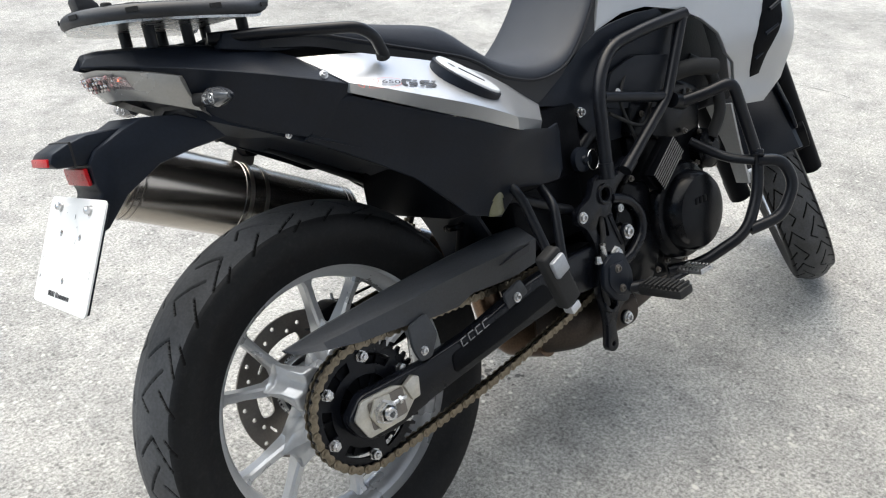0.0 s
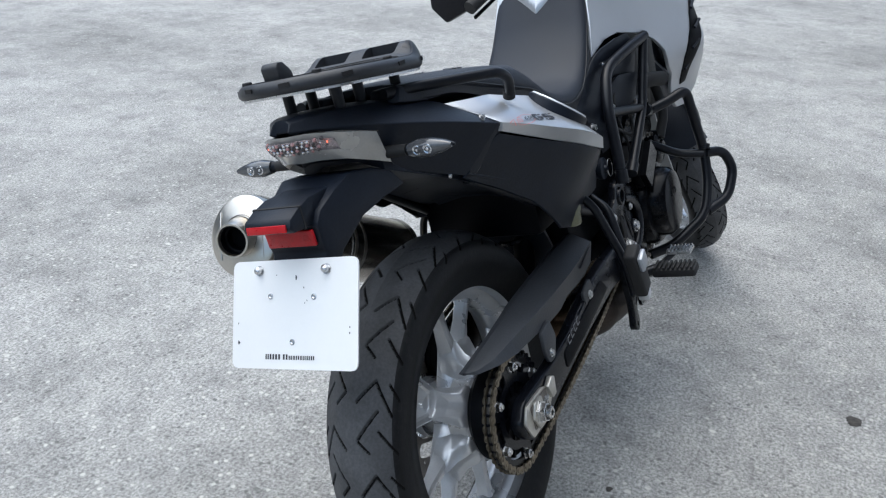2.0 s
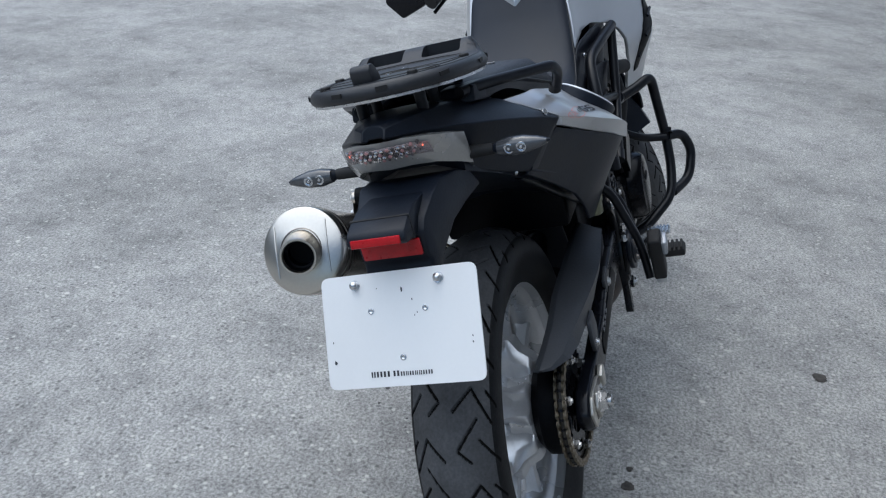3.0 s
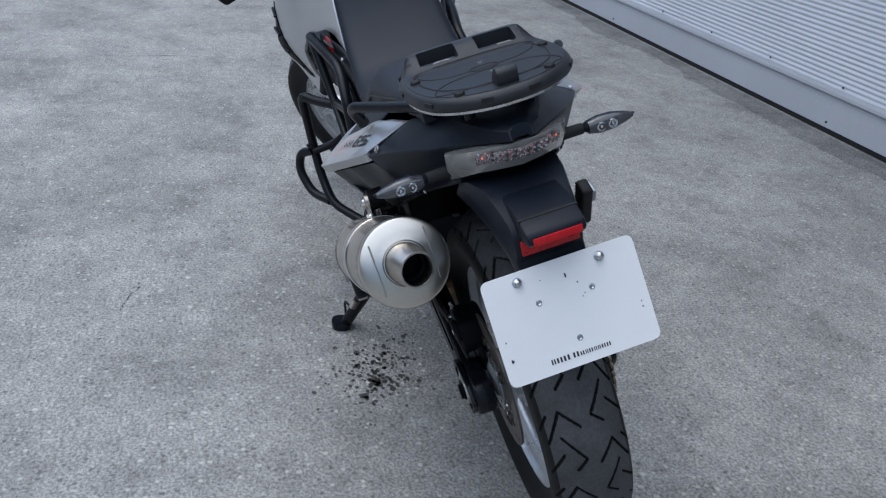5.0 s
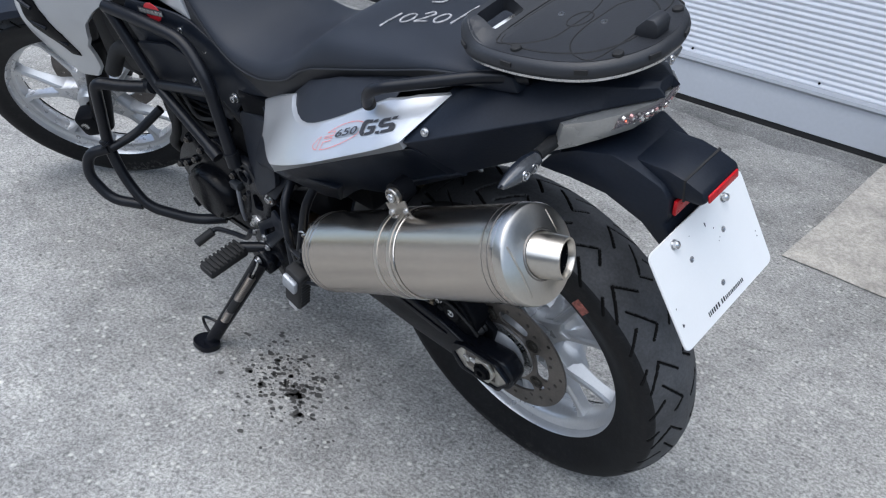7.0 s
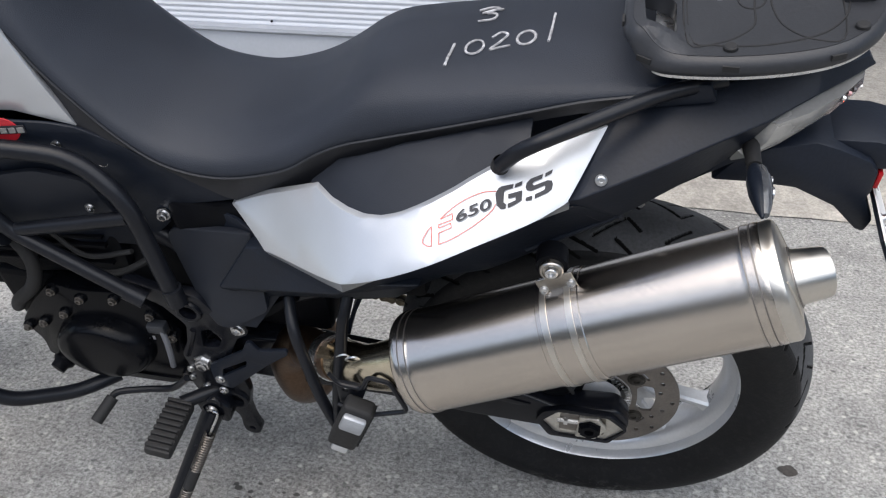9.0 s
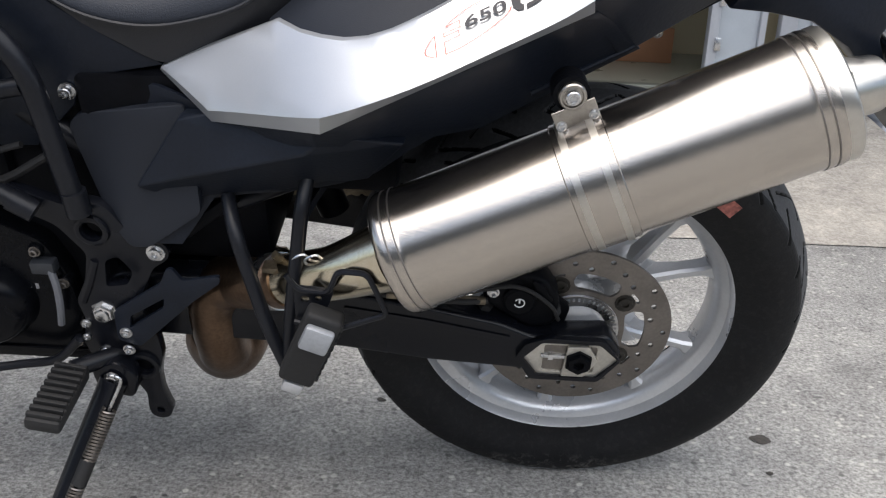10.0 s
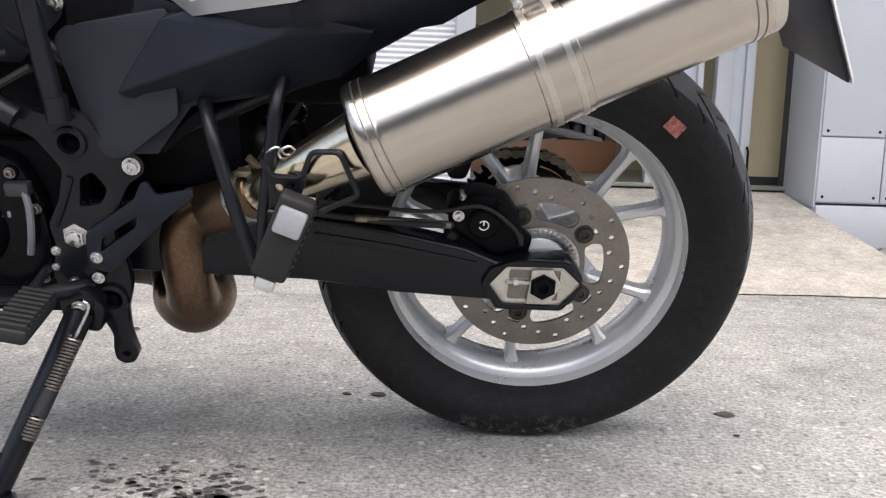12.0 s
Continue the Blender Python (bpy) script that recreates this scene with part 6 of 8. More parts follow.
def build_rack():
    def z_at(x, y=0.0):
        """The deck, rising to a handle bar at its front."""
        k = min(1.0, max(0.0, (x + 0.062) / 0.052))
        e = min(1.0, max(0.0, (0.112 - abs(y)) / 0.024))
        return 0.962 - 0.10 * x + 0.023 * k * k * (3 - 2 * k) * e * e * (3 - 2 * e)
    half = [(0.013, 0.000), (0.013, 0.060), (0.008, 0.086), (-0.008, 0.104), (-0.034, 0.115), (-0.075, 0.121), (-0.12, 0.1215), (-0.17, 0.114), (-0.210, 0.097), (-0.240, 0.066), (-0.256, 0.030), (-0.259, 0.0)]
    full = half + [(x, -y) for x, y in half[-2:0:-1]]
    path = smooth_path([(x, y, 0) for x, y in full], 6, True)
    outline = [(p.x, p.y) for p in path]

    def slab(loop, z0, z1, holes=(), bevel=0.0):
        bm = bmesh.new()
        add_prism(bm, loop, 0, 1, holes=holes)
        for ax, cuts in (((1, 0, 0), (-0.062, -0.049, -0.036, -0.023, -0.010)), ((0, 0, 1), (-0.105, -0.088, 0.0, 0.088, 0.105))):
            for c in cuts:
                bmesh.ops.bisect_plane(bm, geom=bm.verts[:] + bm.edges[:] + bm.faces[:], plane_co=(c, 0, 0) if ax[0] else (0, 0, c), plane_no=ax, dist=1e-5)
        for v in bm.verts:
            x, y, t = v.co.x, v.co.z, v.co.y
            v.co = (x, y, z_at(x, y) + z0 + (z1 - z0) * t)
        bevel_sharp(bm, bevel, 3, 40)
        return bm

    def inset(loop, d):
        n = len(loop)
        out = []
        for i in range(n):
            a, b = Vector(loop[i - 1]), Vector(loop[(i + 1) % n])
            t = (b - a).normalized()
            out.append((loop[i][0] - t.y * d, loop[i][1] + t.x * d))
        return out
    sgn = 1
    test = inset(outline, 0.01)
    if abs(test[len(test) // 2][0]) > 0.2600:
        sgn = -1
    ins = lambda d: inset(outline, sgn * d)
    slots = [rounded([(-0.006, s * 0.016), (-0.010, s * 0.076), (-0.042, s * 0.078), (-0.042, s * 0.016)], 0.005) for s in (1, -1)]
    rim = slab(ins(0.010), -0.021, 0.0, slots)
    cross = [(0.013, 0.0), (0.008, -0.0012), (0.004, -0.0042), (0.0012, -0.0085), (0.0, -0.0135), (0.0008, -0.0175), (0.004, -0.0210), (0.013, -0.0210)]
    loops = [[rim.verts.new((x, y, z_at(x, y) + dz)) for x, y in ins(d)] for d, dz in cross]
    n = len(outline)
    for a, b in zip(loops, loops[1:] + loops[:1]):
        for i in range(n):
            rim.faces.new((a[i], a[(i + 1) % n], b[(i + 1) % n], b[i]))
    rack = part("top_rack", rim, RACK_PLASTIC, bike, "black moulded luggage rack plate")
    part("mount_sheet", slab([(x, y) for x, y in ins(0.005) if x < -0.02], -0.0250, -0.0215), STEEL, rack, "bright metal sheet under the plate")
    deck = [(-0.052, 0.078), (-0.08, 0.092), (-0.13, 0.094), (-0.185, 0.074), (-0.213, 0.03), (-0.213, -0.03), (-0.185, -0.074), (-0.13, -0.094), (-0.08, -0.092), (-0.052, -0.078)]
    line = lambda pts, r: tube([(x, y, z_at(x, y)) for x, y in pts], r, 6, closed=True)
    part("deck_line", line([(p.x, p.y) for p in smooth_path([(x, y, 0) for x, y in deck], 5, True)], 0.0013), RUBBER, rack)
    for sg in (1, -1):
        loop = smooth_path([(-0.056, sg * 0.074, 0), (-0.085, sg * 0.088, 0), (-0.118, sg * 0.060, 0), (-0.122, sg * 0.020, 0), (-0.122, -sg * 0.020, 0), (-0.112, -sg * 0.060, 0), (-0.085, -sg * 0.086, 0), (-0.056, -sg * 0.074, 0)], 5, True)
        part("deck_line", line([(p.x if sg > 0 else -0.262 - p.x, p.y) for p in loop], 0.0011), RUBBER, rack)
    part("deck_badge", line([(-0.120 + 0.014 * math.cos(a), 0.022 * math.sin(a)) for a in np.linspace(0, 2 * math.pi, 24, endpoint=False)], 0.0012), RUBBER, rack)
    for x in (-0.087, -0.1545):
        bm = bmesh.new()
        add_lathe(bm, (x, -0.004, z_at(x) - 0.001), (0.1, 0, 1), [(0, 0.0050), (0.0022, 0.0046), (0.0022, 0.0030), (0.0004, 0.0028), (0.0004, 0)], 14)
        part("screw", bm, STEEL, rack, "small bright screw in the deck")
    for x, y in ((-0.096, 0.099), (-0.222, 0.064), (-0.222, -0.064), (-0.096, -0.099)):
        part("rubber_pad", lathe((x, y, z_at(x, y) - 0.002), (0.1, 0, 1), [(0, 0.0075), (0.005, 0.0072), (0.0062, 0.006), (0.0062, 0)], 16), RUBBER, rack)
    bm = bmesh.new()
    prof = [(-0.240, 0.980), (-0.243, 1.003), (-0.237, 1.009), (-0.226, 1.008), (-0.212, 0.994), (-0.208, 0.978)]
    add_prism(bm, prof, -0.015, 0.015)
    bevel_sharp(bm, 0.003)
    part("latch", bm, RACK_PLASTIC, rack, "black case latch block")
    for x, y in ((-0.03, 0.06), (-0.03, -0.06), (-0.11, 0.045), (-0.11, -0.045), (-0.165, 0.045), (-0.165, -0.045)):
        part("post", tube([(x, y, 0.905), (x, y, z_at(x) - 0.022)], 0.0085, 14), TUBE_BLACK, rack, "black spacer post")
    for k in range(10):
        i = int(len(outline) * (k + 0.5) / 10)
        x, y = outline[i]
        if x < 0.02:
            t = Vector(outline[(i + 1) % len(outline)]) - Vector(outline[i - 1])
            m = pose(x, y, z_at(x, y) - 0.009, 0, 0, math.degrees(math.atan2(t.y, t.x)))
            part("slot_mark", box((-0.008, -0.0012, -0.003), (0.008, 0.0012, 0.003), m=m), RUBBER, rack)


build_rack()


def build_grab_rails():
    for side in (1, -1):
        p = bent([(-0.10, side * 0.080, 0.922), (-0.040, side * 0.104, 0.918), (0.082, side * 0.184, 0.902), (0.108, side * 0.186, 0.886), (0.128, side * 0.174, 0.856)], 0.022)
        rail = part("grab_rail", tube(p, 0.0088, 14), TUBE_BLACK, bike, "black tubular passenger grab rail")
        part("rail_foot", lathe((0.126, side * 0.174, 0.862), (0.25, side * -0.3, -0.9), [(0, 0.0092), (0.003, 0.0105), (0.012, 0.0105), (0.014, 0.008), (0.014, 0)], 16), RUBBER, rail, "black rubber foot of the rail")


build_grab_rails()


def build_seat():
    """One-piece stepped seat: smooth top, dark side skirt."""
    st = [  # x, bottom z, crease z, top z, half width bottom, crease, top
        (0.780, 0.905, 0.985, 1.020, 0.105, 0.096, 0.062), (0.745, 0.870, 0.945, 0.985, 0.114, 0.108, 0.076), (0.715, 0.838, 0.900, 0.935, 0.120, 0.114, 0.086), (0.685, 0.814, 0.862, 0.888, 0.122, 0.118, 0.094), (0.640, 0.795, 0.815, 0.838, 0.124, 0.124, 0.100), (0.590, 0.765, 0.776, 0.800, 0.124, 0.128, 0.106), (0.540, 0.735, 0.760, 0.786, 0.122, 0.130, 0.110),
        (0.490, 0.712, 0.758, 0.785, 0.120, 0.130, 0.112), (0.440, 0.728, 0.769, 0.797, 0.118, 0.130, 0.112), (0.400, 0.746, 0.784, 0.815, 0.118, 0.130, 0.110), (0.360, 0.765, 0.810, 0.842, 0.118, 0.128, 0.106), (0.325, 0.783, 0.826, 0.868, 0.118, 0.126, 0.102), (0.285, 0.800, 0.838, 0.886, 0.118, 0.125, 0.100), (0.200, 0.836, 0.862, 0.900, 0.116, 0.123, 0.100),
        (0.120, 0.866, 0.885, 0.912, 0.113, 0.120, 0.099), (0.050, 0.886, 0.905, 0.920, 0.110, 0.116, 0.096), (0.0, 0.893, 0.912, 0.923, 0.106, 0.110, 0.090), (-0.045, 0.900, 0.916, 0.925, 0.098, 0.102, 0.082)]
    k1, k2, k3 = (smooth_path([(s[0], s[i], s[i + 1]) for s in st], 4) for i in (1, 3, 5))
    xs = [k.x for k in k1]
    zb, zc, zt, wb, wc, wt = [k.y for k in k1], [k.z for k in k1], [k.y for k in k2], [k.z for k in k2], [k.y for k in k3], [k.z for k in k3]
    top, skirt = [], []
    for i, x in enumerate(xs):
        rim = [(wc[i], zc[i]), (wc[i] * 0.995, zc[i] + (zt[i] - zc[i]) * 0.30), ((wc[i] + wt[i]) / 2, zc[i] + (zt[i] - zc[i]) * 0.74), (wt[i], zt[i] - 0.001), (wt[i] * 0.5, zt[i] + 0.004), (0, zt[i] + 0.005)]
        half = rim + [(-a, b) for a, b in rim[-2::-1]]
        top.append([(x, a, b) for a, b in half] + [(x, -wc[i] * 0.9, zc[i] - 0.012), (x, wc[i] * 0.9, zc[i] - 0.012)])
        skirt.append([(x, wb[i], zb[i]), (x, (wb[i] + wc[i]) / 2 - 0.003, (zb[i] + zc[i]) / 2), (x, wc[i] - 0.003, zc[i] + 0.001), (x, -wc[i] + 0.003, zc[i] + 0.001), (x, -(wb[i] + wc[i]) / 2 + 0.003, (zb[i] + zc[i]) / 2), (x, -wb[i], zb[i]), (x, -wb[i] * 0.8, zb[i] - 0.004), (x, wb[i] * 0.8, zb[i] - 0.004)])
    seat = part("seat", loft(top), SEAT_VINYL, bike, "black grained vinyl seat, stepped for a passenger", angle=70)
    part("seat_skirt", loft(skirt), SEAT_SIDE, seat, "smooth dark side of the seat")
    seam = bmesh.new()
    for side in (1, -1):
        add_tube(seam, [(x, side * (wc[i] + 0.0002), zc[i]) for i, x in enumerate(xs)], 0.0022, 6)
    part("seat_piping", seam, SEAT_SIDE, seat)
    # chalked stock number on the passenger part, drawn as hand strokes
    def ground_z(x, y):
        z = float(np.interp(-x, [-q for q in xs], zt))
        w = float(np.interp(-x, [-q for q in xs], wt))
        return z + 0.0062 - 0.006 * max(0.0, abs(y) / w - 0.45)

    def stroke(pts, name="chalk_mark"):
        random.seed(len(pts) * 7 + int(pts[0][0] * 1000))
        bm = bmesh.new()
        path = smooth_path([(x, y, 0) for x, y in pts], 6)
        for q in range(2):
            o = random.uniform(-0.0012, 0.0012)
            add_tube(bm, [(p.x + o + random.uniform(-0.0004, 0.0004), p.y + o, ground_z(p.x, p.y) - 0.0006) for p in path], 0.0015, 6, flat=1.0)
        part(name, bm, CHALK, seat, "hand-written white chalk stroke")
    ca, sa = math.cos(0.20), math.sin(0.20)

    def glyph(x0, y0, pts, s=0.036):
        stroke([(x0 - s * (a * ca - b * sa * 0.2), y0 - s * (b * ca) + s * a * -sa * 0.6) for a, b in pts])
    zero = [(0.30 + 0.30 * math.cos(q), 0.40 + 0.42 * math.sin(q)) for q in np.linspace(1.8, 8.0, 12)]
    glyph(0.211, 0.060, [(0.0, 0.0), (0.06, 0.6), (0.14, 1.25)])
    glyph(0.190, 0.040, zero)
    glyph(0.162, 0.034, [(0.0, 0.75), (0.25, 1.0), (0.5, 0.8), (0.25, 0.35), (0.0, 0.02), (0.3, 0.05), (0.65, 0.1)])
    glyph(0.132, 0.028, zero)
    glyph(0.094, 0.022, [(0.0, 0.0), (0.06, 0.8), (0.10, 1.75)])
    glyph(0.188, -0.034, [(0.0, 0.85), (0.4, 0.95), (0.75, 0.8), (0.35, 0.55), (0.7, 0.35), (0.6, 0.02), (0.05, 0.0)], 0.034)
    glyph(0.186, -0.050, [(0.05, 0.1), (0.5, 0.25), (0.8, 0.2)], 0.034)


build_seat()


def build_side_covers():
    f = surf([(0.60, 0.150, 0.645), (0.508, 0.108, 0.694), (0.435, 0.166, 0.680), (0.306, 0.216, 0.690), (0.17, 0.186, 0.745), (0.042, 0.154, 0.806), (-0.012, 0.130, 0.758), (0.128, 0.160, 0.69), (0.228, 0.165, 0.639), (0.268, 0.162, 0.604), (0.36, 0.160, 0.575), (0.45, 0.158, 0.560), (0.531, 0.163, 0.584), (0.55, 0.150, 0.505), (0.48, 0.165, 0.63), (0.36, 0.196, 0.65)])
    left = [(0.602, 0.640), (0.585, 0.655), (0.508, 0.690), (0.435, 0.679), (0.306, 0.704), (0.17, 0.760), (0.046, 0.811), (0.034, 0.803), (-0.010, 0.757), (0.06, 0.720), (0.120, 0.690), (0.150, 0.672), (0.199, 0.664), (0.225, 0.645), (0.262, 0.612), (0.30, 0.598), (0.36, 0.580), (0.45, 0.562), (0.490, 0.507), (0.552, 0.502), (0.575, 0.520)]
    right = [(0.506, 0.588), (0.514, 0.655), (0.495, 0.676), (0.435, 0.678), (0.365, 0.690), (0.306, 0.701), (0.17, 0.758), (0.046, 0.810), (0.034, 0.803), (-0.010, 0.757), (0.08, 0.705), (0.15, 0.660), (0.20, 0.615), (0.25, 0.570), (0.32, 0.548), (0.345, 0.578), (0.362, 0.590), (0.428, 0.578), (0.49, 0.572)]
    plane_y = lambda x, z: 0.164 - 0.244 * (x - 0.554) - 0.237 * (z - 0.506)
    fl = surf([(x, plane_y(x, z) - 0.006, z) for x, z in ((0.61, 0.634), (0.59, 0.65), (0.508, 0.686), (0.53, 0.58), (0.55, 0.505), (0.58, 0.54), (0.495, 0.52))] + [(0.435, 0.164, 0.680), (0.306, 0.241, 0.702), (0.17, 0.211, 0.757), (0.042, 0.175, 0.808), (-0.012, 0.130, 0.758), (0.128, 0.160, 0.69), (0.228, 0.165, 0.639), (0.268, 0.160, 0.604), (0.36, 0.156, 0.575), (0.45, 0.152, 0.560), (0.36, 0.194, 0.65), (0.10, 0.178, 0.770), (0.24, 0.206, 0.705)])
    l = part("side_cover", skin(left, fl, 0.006, 0.025, 1, 0.002), BLACK_PLASTIC, bike, "black plastic side cover")
    fr = surf([(0.51, 0.150, 0.655), (0.506, 0.150, 0.588), (0.43, 0.196, 0.664), (0.355, 0.226, 0.684), (0.306, 0.241, 0.698), (0.17, 0.214, 0.754), (0.042, 0.176, 0.808), (-0.012, 0.130, 0.758), (0.128, 0.166, 0.69), (0.228, 0.172, 0.60), (0.32, 0.168, 0.56), (0.43, 0.164, 0.58), (0.36, 0.200, 0.64)])
    r = part("side_cover", skin(right, fr, 0.006, 0.025, -1, 0.002), BLACK_PLASTIC, bike, "black plastic side cover")
    # raised spear-shaped blister, left
    bm = bmesh.new()
    V = {k: bm.verts.new(c) for k, c in {"tip": (0.534, 0.163, 0.579), "tl": (0.474, 0.163, 0.668), "r": (0.330, 0.222, 0.664), "tr": (0.300, 0.224, 0.688), "tm": (0.436, 0.168, 0.680),
        "b1": (0.492, 0.158, 0.562), "b2": (0.425, 0.158, 0.574), "b3": (0.362, 0.160, 0.584), "b4": (0.270, 0.166, 0.606), "re": (0.228, 0.196, 0.668)}.items()}
    for q in (("tip", "tl", "r"), ("tl", "tm", "tr", "r"), ("tip", "r", "b2", "b1"), ("r", "b3", "b2"), ("r", "re", "b4", "b3"), ("r", "tr", "re")):
        bm.faces.new([V[k] for k in q])
    rim = ["tip", "tl", "tm", "tr", "re", "b4", "b3", "b2", "b1"]
    back = [bm.verts.new(V[k].co + Vector((-0.004, -0.040, 0.004))) for k in rim]
    for i, k in enumerate(rim):
        j = (i + 1) % len(rim)
        bm.faces.new((V[k], V[rim[j]], back[j], back[i]))
    bm.faces.new(back[::-1])
    bevel_sharp(bm, 0.0022, 2, 10)
    part("cover_blister", bm, BLACK_PLASTIC, l, angle=9)
    part("cover_strip", skin([(0.500, 0.511), (0.438, 0.561), (0.422, 0.556), (0.490, 0.500)], lambda x, z: 0.150, 0.012, 0.03, 1, 0.002, 0.0), ENGINE_BLACK, l)
    # flat inset panel with a fine border at the front of the cover
    flat = rounded([(0.616, 0.632), (0.602, 0.647), (0.470, 0.677), (0.462, 0.600), (0.459, 0.557), (0.527, 0.503), (0.553, 0.498), (0.572, 0.520)], 0.008)
    part("cover_panel", skin(flat, plane_y, 0.012, 0.03, 1, 0.003, 0.003), GRAINED_PLASTIC, l, "dark grained inset panel")
    # ridge near the rear of the cover
    for side, p in ((1, l), (-1, r)):
        edge = [(0.033, 0.800), (-0.004, 0.762), (0.10, 0.715)]
        part("cover_ridge", tube([(x, side * (f(x, z) + 0.001), z) for x, z in edge], 0.003, 8), BLACK_PLASTIC, p)
    # dark core between the covers: battery box, airbox, wheel arch
    core = bmesh.new()
    add_box(core, (0.55, -0.105, 0.50), (0.98, 0.105, 0.735))
    bevel_sharp(core, 0.012)
    air = part("airbox", core, ENGINE_BLACK, bike, "matt black airbox")
    part("battery_box", box((0.24, -0.125, 0.56), (0.60, 0.125, 0.70), 0.012), ENGINE_BLACK, air)
    part("fuel_pump_housing", box((0.40, -0.11, 0.44), (0.60, 0.11, 0.60), 0.012), ENGINE_BLACK, air)
    arch = []
    for a in np.linspace(math.radians(72), math.radians(12), 14):
        x, z = 0.395 * math.cos(a) - 0.0, AXLE_Z + 0.40 * math.sin(a)
        arch.append([(x, 0.085, z), (x, 0.03, z + 0.012), (x, -0.03, z + 0.012), (x, -0.085, z), (x * 1.012, -0.085, z + 0.006), (x * 1.012, -0.03, z + 0.018), (x * 1.012, 0.03, z + 0.018), (x * 1.012, 0.085, z + 0.006)])
    part("wheel_arch", loft(arch), BLACK_PLASTIC, bike, "black inner mudguard")
    # trim between seat and frame, both sides
    g = surf([(0.684, 0.128, 0.819), (0.78, 0.150, 0.825), (0.88, 0.162, 0.80), (0.5, 0.116, 0.71), (0.61, 0.122, 0.70), (0.7, 0.126, 0.7), (0.85, 0.138, 0.64), (0.60, 0.125, 0.76), (0.92, 0.155, 0.72)])
    trim = [(0.495, 0.708), (0.542, 0.735), (0.607, 0.780), (0.684, 0.818), (0.72, 0.828), (0.78, 0.838), (0.84, 0.838), (0.885, 0.80), (0.872, 0.72), (0.845, 0.635), (0.76, 0.60), (0.66, 0.60), (0.605, 0.655), (0.590, 0.690)]
    a, b = both_sides("frame_cover", trim, g, BLACK_PLASTIC, bike, "black plastic cover under the tank")
    inner = rounded([(0.862, 0.742), (0.76, 0.757), (0.695, 0.735), (0.672, 0.668), (0.835, 0.640)], 0.012)
    for side, p in ((1, a), (-1, b)):
        part("cover_panel", skin(inner, g, 0.008, 0.03, side, 0.003, 0.012), GRAINED_PLASTIC, p, "dark grained inset panel")
        bolt_part((0.699, side * 0.146, 0.695), (0, side, 0), p, 0.0058, 0.004, STEEL, "screw")
        bolt_part((0.719, side * 0.132, 0.792), (0, side, 0.1), p, 0.0056, 0.004, STEEL, "screw")
        bolt_part((0.606, side * 0.122, 0.675), (0, side, 0), p, 0.0075, 0.010, STEEL, "bolt")
    part("seat_lock", lathe((0.668, 0.1215, 0.763), (0, 1, 0.1), [(0, 0.011), (0.003, 0.011), (0.004, 0.009), (0.003, 0.008), (0.0035, 0)], 20), STEEL, a, "round steel seat lock")
    # red round sticker with plain pale bar
    part("sticker", skin(circle(0.772, 0.822, 0.020, 28), g, 0.0015, 0.01, 1, 0.0, 0.002), surface("sticker_red", (0.50, 0.02, 0.03), 0.4, vary=0.1), a, "round red sticker")
    part("sticker_band", skin([(0.744, 0.8155), (0.808, 0.8175), (0.807, 0.8305), (0.743, 0.8285)], g, 0.001, 0.01, 1, 0.0, 0.0032), INK, a)
    for k in range(6):
        x = 0.805 - 0.0103 * k
        z = 0.8192 - 0.0004 * k
        part("sticker_bar", skin([(x - 0.0080, z), (x, z), (x - 0.001, z + 0.0085), (x - 0.0090, z + 0.0085)], g, 0.001, 0.01, 1, 0.0, 0.0042), GREY_LENS, a)


build_side_covers()


